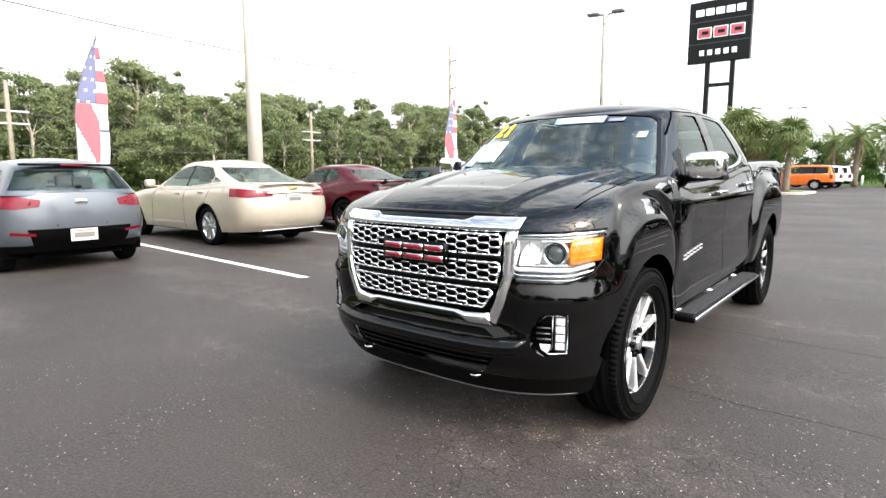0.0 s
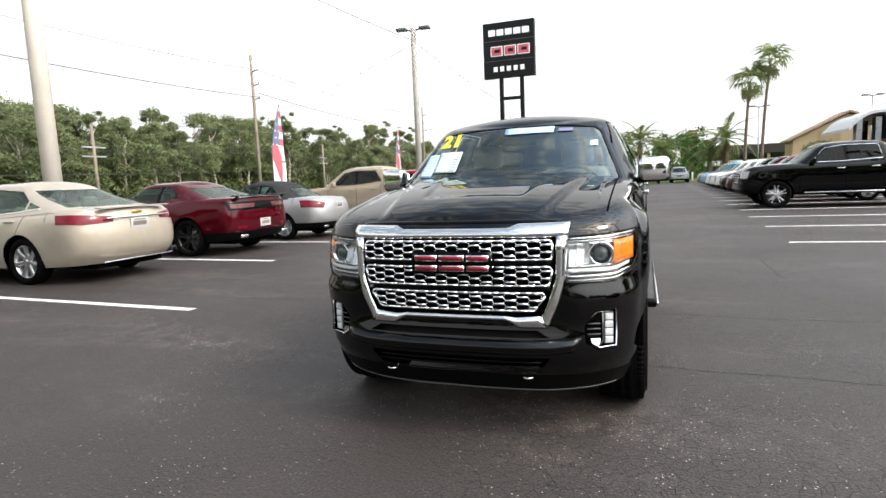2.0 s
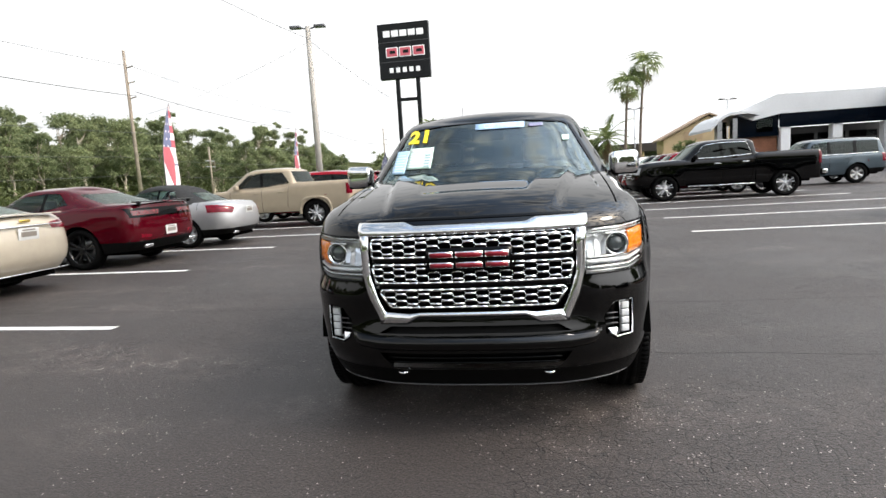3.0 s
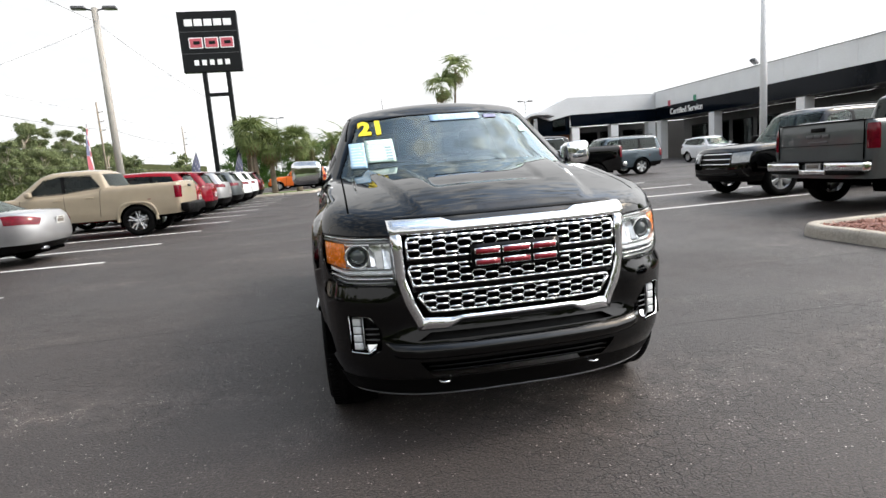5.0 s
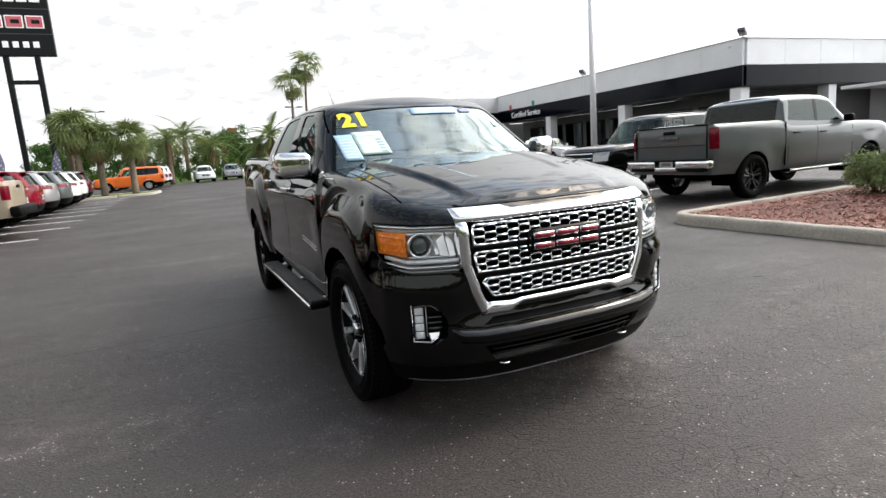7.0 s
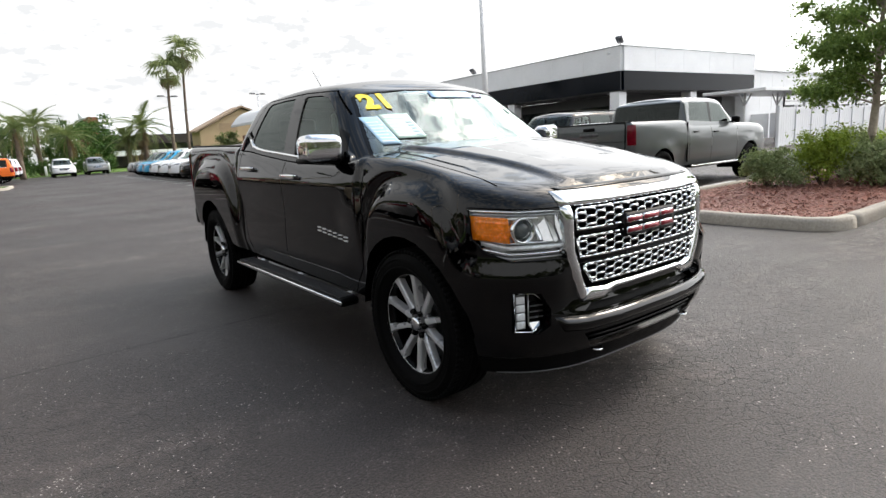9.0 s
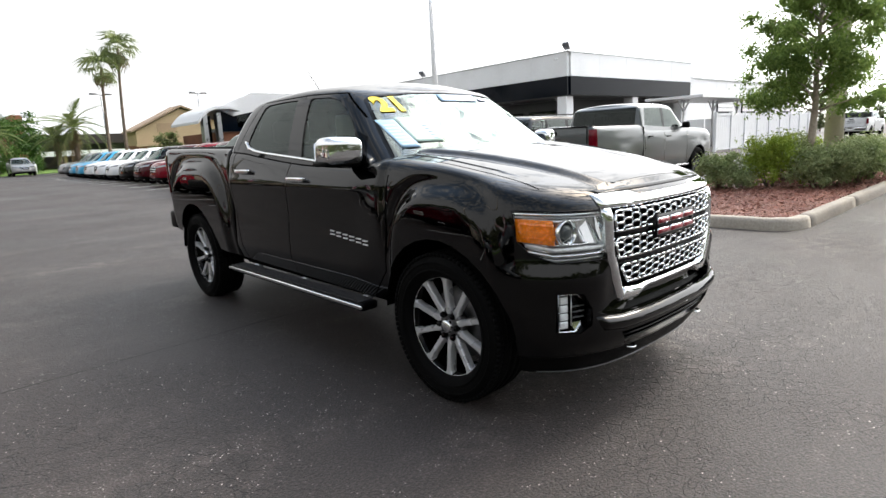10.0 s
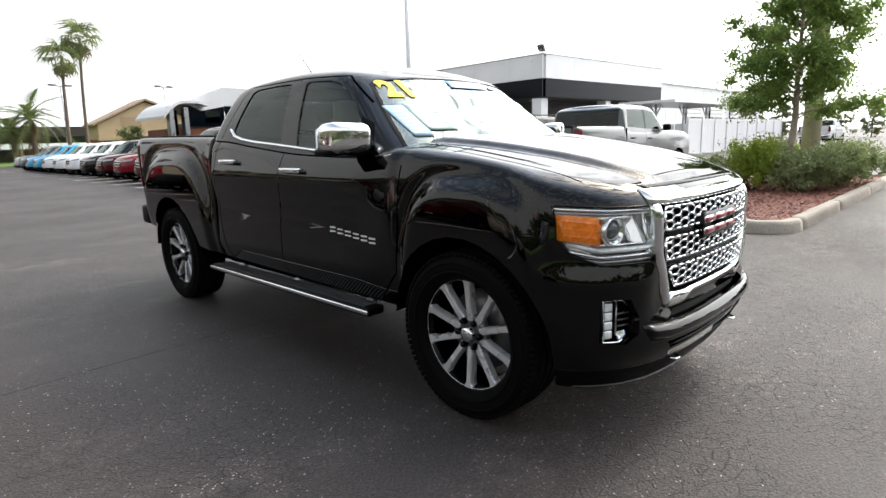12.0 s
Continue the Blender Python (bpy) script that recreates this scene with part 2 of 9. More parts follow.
def curve(*pts):
    """A smooth monotone curve through (s, value) points."""
    X, Y = np.array([p[0] for p in pts], float), np.array([p[1] for p in pts], float)
    if len(pts) == 1:
        return lambda s: np.full_like(np.asarray(s, float), Y[0])
    h, d = np.diff(X), np.diff(Y) / np.diff(X)
    k = np.zeros_like(Y)
    k[0], k[-1] = d[0], d[-1]
    for i in range(1, len(Y) - 1):
        k[i] = 0 if d[i - 1] * d[i] <= 0 else 2 * d[i - 1] * d[i] / (d[i - 1] + d[i])

    def f(s):
        s = np.clip(np.asarray(s, float), X[0], X[-1])
        i = np.clip(np.searchsorted(X, s) - 1, 0, len(X) - 2)
        u = (s - X[i]) / h[i]
        return (1 + 2 * u) * (1 - u) ** 2 * Y[i] + u * (1 - u) ** 2 * h[i] * k[i] + u * u * (3 - 2 * u) * Y[i + 1] + u * u * (u - 1) * h[i] * k[i + 1]
    return f


def smooth(a, b, v):
    u = np.clip((v - a) / (b - a), 0, 1)
    return u * u * (3 - 2 * u)


def hull(yf, yr, w, zlo, zhi, lf=0.4, lr=0.3, pf=2.4, pr=3.0, taper=None, crown=0.03, ts=None, ns=40, na=12, top=6, shape=None, roof=True):
    """A vehicle's skin: rings stacked from the lower edge zlo(y) to the upper edge zhi(y), closed by a crowned top."""
    ts = np.linspace(0, 1, 13) if ts is None else np.array(ts)
    rows = []
    a = np.linspace(0, math.pi / 2, na)
    for t in ts:
        W, F, R = float(w(t)), float(yf(t)), float(yr(t))
        x = np.concatenate([W * np.sin(a) ** (2 / pf), np.full(ns, W), (W * np.sin(a) ** (2 / pr))[::-1]])
        y = np.concatenate([F + lf * (1 - np.maximum(np.cos(a), 0) ** (2 / pf)), np.linspace(F + lf, R - lr, ns + 2)[1:-1], (R - lr * (1 - np.maximum(np.cos(a), 0) ** (2 / pr)))[::-1]])
        x[0] = x[-1] = 0
        if taper:
            x = x * taper(y)
        rows.append(np.stack([x, y, zlo(y) + (zhi(y) - zlo(y)) * t], 1))
    if roof:
        last = rows[-1]
        wm = last[:, 0].max()
        for s in np.linspace(1, 0, top + 1)[1:]:
            q = last.copy()
            q[:, 0] *= s
            q[:, 2] += crown * (last[:, 0] ** 2 - q[:, 0] ** 2) / wm ** 2
            rows.append(q)
    V = np.array(rows)
    if shape:
        V = shape(V)
    bm = bmesh.new()
    nr, nc = V.shape[:2]
    for sx in (1, -1):
        vs = [[bm.verts.new((sx * p[0], p[1], p[2])) for p in row] for row in V]
        for i in range(nr - 1):
            for j in range(nc - 1):
                q = (vs[i][j], vs[i][j + 1], vs[i + 1][j + 1], vs[i + 1][j])
                bm.faces.new(q if sx > 0 else q[::-1])
    bmesh.ops.remove_doubles(bm, verts=bm.verts, dist=2e-4)
    bmesh.ops.dissolve_degenerate(bm, edges=bm.edges, dist=1e-5)
    bmesh.ops.recalc_face_normals(bm, faces=bm.faces)
    c = sum((v.co for v in bm.verts), Vector()) / len(bm.verts)
    if sum(f.normal.dot(f.calc_center_median() - c) * f.calc_area() for f in bm.faces) < 0:
        bmesh.ops.reverse_faces(bm, faces=bm.faces)
    bm.normal_update()
    lay = bm.verts.layers.float_vector.new("n")
    for v in bm.verts:
        v[lay] = v.normal
    return bm


AX = {"x": (1, 2), "y": (0, 2), "z": (0, 1)}


def carve(bm, poly, ax, where):
    """Cuts the convex outline poly, seen along ax, into the skin, and returns the faces inside it."""
    a, b = AX[ax]
    area = sum(p[0] * q[1] - q[0] * p[1] for p, q in zip(poly, poly[1:] + poly[:1]))
    if area < 0:
        poly = poly[::-1]
    lo = [min(p[k] for p in poly) - 1e-4 for k in (0, 1)]
    hi = [max(p[k] for p in poly) + 1e-4 for k in (0, 1)]
    faces = []
    for f in bm.faces:
        ca = [v.co[a] for v in f.verts]
        cb = [v.co[b] for v in f.verts]
        if max(ca) >= lo[0] and min(ca) <= hi[0] and max(cb) >= lo[1] and min(cb) <= hi[1] and where(f.calc_center_median(), f.normal):
            faces.append(f)
    for p, q in zip(poly, poly[1:] + poly[:1]):
        if not faces:
            break
        n2 = (-(q[1] - p[1]), q[0] - p[0])
        no, co = Vector((0, 0, 0)), Vector((0, 0, 0))
        no[a], no[b], co[a], co[b] = n2[0], n2[1], p[0], p[1]
        if no.length < 1e-9:
            continue
        no.normalize()
        geom = list({e for f in faces for e in f.edges}) + list({v for f in faces for v in f.verts}) + faces
        r = bmesh.ops.bisect_plane(bm, geom=geom, dist=1e-5, plane_co=co, plane_no=no)
        faces = [g for g in r["geom"] if isinstance(g, bmesh.types.BMFace) and (g.calc_center_median() - co).dot(no) > 0]
    return faces


def take(bm, faces, push=0.0, keep=False, flat=None):
    """Moves faces of a skin into a bmesh of their own, pushed along their normals."""
    lay = bm.verts.layers.float_vector["n"]
    nb = bmesh.new()
    nl = nb.verts.layers.float_vector.new("n")
    vm = {}
    for f in faces:
        for v in f.verts:
            if v not in vm:
                q = nb.verts.new(v.co + Vector(v[lay]).normalized() * push + (Vector(flat) if flat else Vector()))
                q[nl] = v[lay]
                vm[v] = q
    for f in faces:
        try:
            nb.faces.new([vm[v] for v in f.verts])
        except ValueError:
            pass
    if not keep:
        bmesh.ops.delete(bm, geom=faces, context="FACES")
    return nb


def join(a, b):
    me = bpy.data.meshes.new("joined")
    b.to_mesh(me)
    b.free()
    a.from_mesh(me)
    bpy.data.meshes.remove(me)
    return a


def thicken(bm, depth):
    """Gives a sheet of faces sides that reach back by depth."""
    lay = bm.verts.layers.float_vector.get("n")
    r = bmesh.ops.extrude_face_region(bm, geom=list(bm.faces))
    front = {g for g in r["geom"] if isinstance(g, bmesh.types.BMVert)}
    for v in bm.verts:
        if v not in front:
            v.co -= (Vector(v[lay]).normalized() if lay else v.normal) * depth
    return bm


def words(s, size, depth=0.004, m=None, bold=0.0):
    """The text s as a bmesh, centred, in the xz plane, facing -y."""
    cu = bpy.data.curves.new("words", "FONT")
    cu.body, cu.size, cu.extrude, cu.align_x, cu.align_y, cu.offset = s, size, depth, "CENTER", "CENTER", bold
    ob = bpy.data.objects.new("words", cu)
    scene.collection.objects.link(ob)
    me = bpy.data.meshes.new_from_object(ob.evaluated_get(bpy.context.evaluated_depsgraph_get()))
    bm = bmesh.new()
    bm.from_mesh(me)
    bpy.data.objects.remove(ob)
    bpy.data.curves.remove(cu)
    bpy.data.meshes.remove(me)
    bmesh.ops.transform(bm, matrix=(m or Matrix()) @ pose(0, 0, 0, 90, 0, 0), verts=bm.verts)
    return bm


from mathutils.bvhtree import BVHTree


def circle(cy, cz, r, n=28, lo=-1e9):
    return [(cy + r * math.cos(2 * math.pi * i / n), cz + r * math.sin(2 * math.pi * i / n)) for i in range(n)]


# ---- wheels ----
WHEELS = {}


def wheel(parent, style, R, rim, wid, m):
    """A road wheel about its own centre; its outer face looks along +x."""
    key = (style, R, rim, wid)
    if key not in WHEELS:
        near = style == "ten"
        hb = bmesh.new()
        lathe(hb, [(rim * 0.30, -wid * 0.25), (rim * 0.72, -wid * 0.25), (rim * 0.72, -wid * 0.1), (rim * 0.3, -wid * 0.1)], 32)
        t = bmesh.new()
        h = wid / 2
        prof = [(rim * 0.985, h * 0.72), (rim + 0.012, h * 0.90), ((R + rim) / 2, h * 1.02), (R - 0.035, h * 0.95), (R - 0.010, h * 0.80), (R, h * 0.55), (R, -h * 0.55), (R - 0.010, -h * 0.80), (R - 0.035, -h * 0.95), ((R + rim) / 2, -h * 1.02), (rim * 0.98, -h * 0.8)]
        lathe(t, prof, 96 if near else 40, close=False)
        if near:
            # tread blocks over the shoulders and three ribs round the crown
            for i in range(84):
                a = 2 * math.pi * i / 84
                for sx, tw in ((1, 0.3), (-1, -0.3)):
                    box(t, sx * h * 0.58, sx * h * 0.90, -0.0112, 0.0112, R - 0.018, R - 0.0035, m=pose(0, 0, 0, math.degrees(a)))
            for k in (-0.36, 0.0, 0.36):
                lathe(t, [(R - 0.002, h * (k - 0.13)), (R + 0.003, h * (k - 0.12)), (R + 0.003, h * (k + 0.12)), (R - 0.002, h * (k + 0.13))], 96, close=False)
            for rr in (0.30, 0.62):
                q = rim + (R - rim) * rr
                lathe(t, [(q - 0.006, h * 1.0), (q, h * 1.035), (q + 0.006, h * 1.0)], 96, close=False)
        b = bmesh.new()
        lathe(b, [(rim * 1.0, h * 0.70), (rim * 0.965, h * 0.64), (rim * 0.92, h * 0.2), (rim * 0.90, -h * 0.7)], 64 if near else 36, close=False)
        bm = bmesh.new()
        n = {"ten": 10, "five": 5, "double": 10, "six": 6, "twelve": 12, "seven": 7, "bright": 10}[style]
        fx = h * 0.62
        for i in range(n):
            a = 360 * i / n
            if style in ("double", "bright"):
                a = 72 * (i // 2) + (11 if i % 2 else -11)
            rot = pose(0, 0, 0, a)
            w0, w1 = {"ten": (0.017, 0.029), "five": (0.045, 0.06), "double": (0.016, 0.02), "bright": (0.012, 0.015), "six": (0.035, 0.055), "twelve": (0.014, 0.02), "seven": (0.03, 0.036)}[style]
            vs = []
            secs = ((rim * 0.16, w0 * 1.25, fx - 0.012), (rim * 0.40, w0, fx - 0.004), (rim * 0.80, w1, fx + 0.004), (rim * 0.985, w1 * 1.35, fx + 0.006))
            if near:
                secs = ((rim * 0.24, 0.017, fx - 0.016), (rim * 0.34, 0.018, fx - 0.011), (rim * 0.44, 0.0145, fx - 0.007), (rim * 0.84, 0.0150, fx + 0.002), (rim * 0.91, 0.0175, fx + 0.004), (rim * 0.955, 0.025, fx + 0.005), (rim * 0.985, 0.040, fx + 0.006))
            rows = []
            for r, ww, xx in secs:
                rows.append([bm.verts.new(rot @ Vector(p)) for p in ((xx - 0.04, -ww, r), (xx - 0.008, -ww, r), (xx, -ww * 0.72, r), (xx, ww * 0.72, r), (xx - 0.008, ww, r), (xx - 0.04, ww, r))])
            for p, q in zip(rows, rows[1:]):
                for k in range(5):
                    bm.faces.new((p[k], p[k + 1], q[k + 1], q[k]))
        lathe(bm, [(rim * 0.97, fx - 0.03), (rim * 0.97, fx + 0.004), (rim * 1.01, fx + 0.010), (rim * 1.035, h * 0.82), (rim * 1.03, h * 0.7)], 64 if near else 36, close=False)
        if near:
            lathe(hb, [(rim * 0.36, fx - 0.06), (rim * 0.35, fx - 0.024), (rim * 0.31, fx - 0.018), (rim * 0.15, fx - 0.026)], 40)
        else:
            lathe(bm, [(rim * 0.30, fx - 0.05), (rim * 0.29, fx - 0.016), (rim * 0.24, fx - 0.008), (rim * 0.15, fx - 0.02)], 32)
        cap = bmesh.new()
        lathe(cap, [(rim * 0.145, fx - 0.03), (rim * 0.14, fx + 0.008), (rim * 0.11, fx + 0.014), (0.002, fx + 0.016)], 28)
        WHEELS[key] = (hb, t, b, bm, cap)
        mats = {"ten": (GLOSSBLACK, MACHINED), "double": (BLACKALLOY, BLACKALLOY), "bright": (BLACKALLOY, MACHINED), "six": (ALLOY, ALLOY), "five": (ALLOY, ALLOY), "twelve": (ALLOY, MACHINED), "seven": (ALLOY, ALLOY)}[style]
        hubo = part("wheel", hb, SATIN if not near else DARKSILVER, None)
        objs = [hubo, part("tyre", t, RUBBER, hubo), part("barrel", b, mats[0], hubo), part("rim", bm, mats[1], hubo, smooth=not near), part("hub_cap", cap, mats[1] if not near else CHROME, hubo)]
        if near:
            for i in range(6):
                nb = bmesh.new()
                lathe(nb, [(0.0165, fx - 0.03), (0.016, fx - 0.004), (0.012, fx + 0.004), (0.005, fx + 0.007)], 12)
                o = part("lug_nut", nb, GLOSSBLACK, hubo, smooth=False, at=pose(0, 0, 0, 60 * i + 30) @ Matrix.Translation((0, 0, rim * 0.245)))
                objs.append(o)
        WHEELS[key] = [(o.name.split(".")[0], o.data, o.matrix_basis.copy()) for o in objs]
        for o in objs[::-1]:
            bpy.data.objects.remove(o)
    first = None
    for nm, me, mb in WHEELS[key]:
        o = new(nm, me)
        if first is None:
            first = o
            o.parent, o.matrix_basis = parent, m
        else:
            o.parent, o.matrix_basis = first, mb
    return first


# ---- the black pickup ----
def side_strip(bvh, sx, A, B, off, bulge, n=30, m=4, depth=0.02):
    """A moulding on a flank between two (y, z) lines."""
    return moulding(bvh, A, B, off, bulge, n, m, depth, lambda p: (Vector((sx * 3, p[0], p[1])), Vector((-sx, 0, 0))))


def front_strip(bvh, A, B, off, bulge, n=30, m=4, depth=0.03):
    """A moulding on the nose between two (x, z) lines."""
    return moulding(bvh, A, B, off, bulge, n, m, depth, lambda p: (Vector((p[0], -3, p[1])), Vector((0, 1, 0))))


def moulding(bvh, A, B, off, bulge, n, m, depth, ray):
    def walk_line(P):
        P = [Vector(p) for p in P]
        d = [0]
        for p, q in zip(P, P[1:]):
            d.append(d[-1] + (q - p).length)
        ks = sorted(set([x / d[-1] for x in d] + list(np.linspace(0, 1, n))))
        return P, d, ks

    Pa, da, ka = walk_line(A)
    Pb, db, kb = walk_line(B)
    ks = ka if len(A) >= len(B) else kb
    same = len(A) == len(B)

    def at(P, d, k):
        s = k * d[-1]
        for i in range(len(d) - 1):
            if s <= d[i + 1] + 1e-9:
                return P[i].lerp(P[i + 1], (s - d[i]) / (d[i + 1] - d[i]))
        return P[-1]

    bm = bmesh.new()
    rows = []
    last = None
    for k in ks:
        if same:
            # keep corner against corner
            s = k * da[-1]
            i = max(j for j in range(len(da) - 1) if da[j] <= s + 1e-9)
            u = (s - da[i]) / (da[i + 1] - da[i])
            pa, pb = Pa[i].lerp(Pa[i + 1], u), Pb[i].lerp(Pb[i + 1], u)
        else:
            pa, pb = at(Pa, da, k), at(Pb, db, k)
        row = []
        for j in range(m + 1):
            p = pa.lerp(pb, j / m)
            o, d = ray(p)
            hit = bvh.ray_cast(o, d)[0]
            if hit is None:
                hit = o + d * last if last else o + d * 2
            last = (hit - o).length
            row.append(hit - d * (off + bulge * math.sin(math.pi * j / m)))
        o, d = ray(pa)
        row = [row[0] + d * depth] + row + [row[-1] + d * depth]
        rows.append([bm.verts.new(q) for q in row])
    for a, b in zip(rows, rows[1:]):
        for j in range(len(a) - 1):
            bm.faces.new((a[j], a[j + 1], b[j + 1], b[j]))
    bm.faces.new(rows[0])
    bm.faces.new(rows[-1][::-1])
    bmesh.ops.recalc_face_normals(bm, faces=bm.faces)
    return bm


def sheet(bvh, poly, off, ray, depth=0.006, n=8):
    """A four-cornered plate laid on a skin."""
    bm = bmesh.new()
    P = [Vector(p) for p in poly]
    rows = []
    for i in range(n + 1):
        row = []
        for j in range(n + 1):
            u, v = i / n, j / n
            p = (P[0] * (1 - u) + P[1] * u) * (1 - v) + (P[3] * (1 - u) + P[2] * u) * v
            o, d = ray(p)
            hit = bvh.ray_cast(o, d)[0]
            row.append(bm.verts.new((hit if hit else o) - d * off))
        rows.append(row)
    for a, b in zip(rows, rows[1:]):
        for j in range(n):
            bm.faces.new((a[j], a[j + 1], b[j + 1], b[j]))
    bmesh.ops.recalc_face_normals(bm, faces=bm.faces)
    if depth:
        o, d = ray(P[0])
        r = bmesh.ops.extrude_face_region(bm, geom=list(bm.faces))
        front = {g for g in r["geom"] if isinstance(g, bmesh.types.BMVert)}
        for v in bm.verts:
            if v not in front:
                v.co += d * depth
        bmesh.ops.recalc_face_normals(bm, faces=bm.faces)
    return bm


FRONT = lambda p: (Vector((p[0], -3, p[1])), Vector((0, 1, 0)))


def grille_row(bvh, half0, half1, z0, z1, cols, off):
    """Two staggered courses of flat hexagons in a thin frame, all in chrome."""
    bm = bmesh.new()

    def y_at(x, z):
        hit = bvh.ray_cast(Vector((x, -3, z)), Vector((0, 1, 0)))[0]
        return hit.y - off

    def bar(p, q, w, back=-0.002):
        a, b = Vector((p[0], 0, p[1])), Vector((q[0], 0, q[1]))
        d = (b - a).normalized()
        s = Vector((-d.z, 0, d.x)) * w
        ya, yb = y_at(*p), y_at(*q)
        vs = []
        for c, y in ((a, ya), (b, yb)):
            for sg, dy in ((1, 0.006 + back), (0.85, back), (-0.85, back), (-1, 0.006 + back)):
                v = c + s * sg
                v.y = y + dy
                vs.append(bm.verts.new(v))
        for i in range(3):
            bm.faces.new((vs[i], vs[i + 1], vs[i + 5], vs[i + 4]))
        bm.faces.new(vs[:4])
        bm.faces.new(vs[4:][::-1])

    h = z1 - z0
    half = lambda z: half0 + (half1 - half0) * (z1 - z) / h
    cw, ch = 0.0660, h / 2.6  # wide cells with short slanting ends
    seen = set()

    def edge(p, q):
        key = tuple(sorted((tuple(round(c, 4) for c in p), tuple(round(c, 4) for c in q))))
        if key in seen:
            return
        seen.add(key)
        p, q = Vector(p), Vector(q)
        keep = [u for u in np.linspace(0, 1, 13) if z0 - 1e-6 <= p.lerp(q, u).y <= z1 + 1e-6 and abs(p.lerp(q, u).x) <= half(p.lerp(q, u).y)]
        if len(keep) > 2:
            bar(tuple(p.lerp(q, keep[0])), tuple(p.lerp(q, keep[-1])), *((0.0050, -0.002) if abs(p.y - q.y) < 1e-4 else (0.0012, 0.004)))

    # flat-topped hexagons in staggered columns
    for i in range(-cols, cols + 1):
        x = i * cw * 0.85
        for k in range(-1, 4):
            z = z0 + ch * (k + (0.5 if i % 2 == 0 else 0.0))
            a = 0.35 * cw
            C = [(x - cw / 2, z), (x - a, z + ch / 2), (x + a, z + ch / 2), (x + cw / 2, z), (x + a, z - ch / 2), (x - a, z - ch / 2)]
            for p, q in zip(C, C[1:] + C[:1]):
                edge(p, q)
    P = [(-half0 + 0.012, z1), (half0 - 0.012, z1), (half0, z1 - 0.014), (half1, z0 + 0.014), (half1 - 0.012, z0), (-half1 + 0.012, z0), (-half1, z0 + 0.014), (-half0, z1 - 0.014)]
    for p, q in zip(P, P[1:] + P[:1]):
        n = max(1, int((Vector(q) - Vector(p)).length / 0.05))
        for i in range(n):
            u, v = Vector(p).lerp(Vector(q), i / n), Vector(p).lerp(Vector(q), (i + 1) / n)
            bar(tuple(u), tuple(v), 0.0046)
    bmesh.ops.recalc_face_normals(bm, faces=bm.faces)
    return bm


def seat(bm, x, y, z, w=0.25):
    box(bm, x - w, x + w, y, y + 0.14, z - 0.75, z - 0.13, 0.04)
    box(bm, x - w * 0.5, x + w * 0.5, y + 0.03, y + 0.12, z - 0.10, z + 0.07, 0.03)
    for s in (-0.07, 0.07):
        box(bm, x + s - 0.006, x + s + 0.006, y + 0.06, y + 0.075, z - 0.16, z - 0.08)


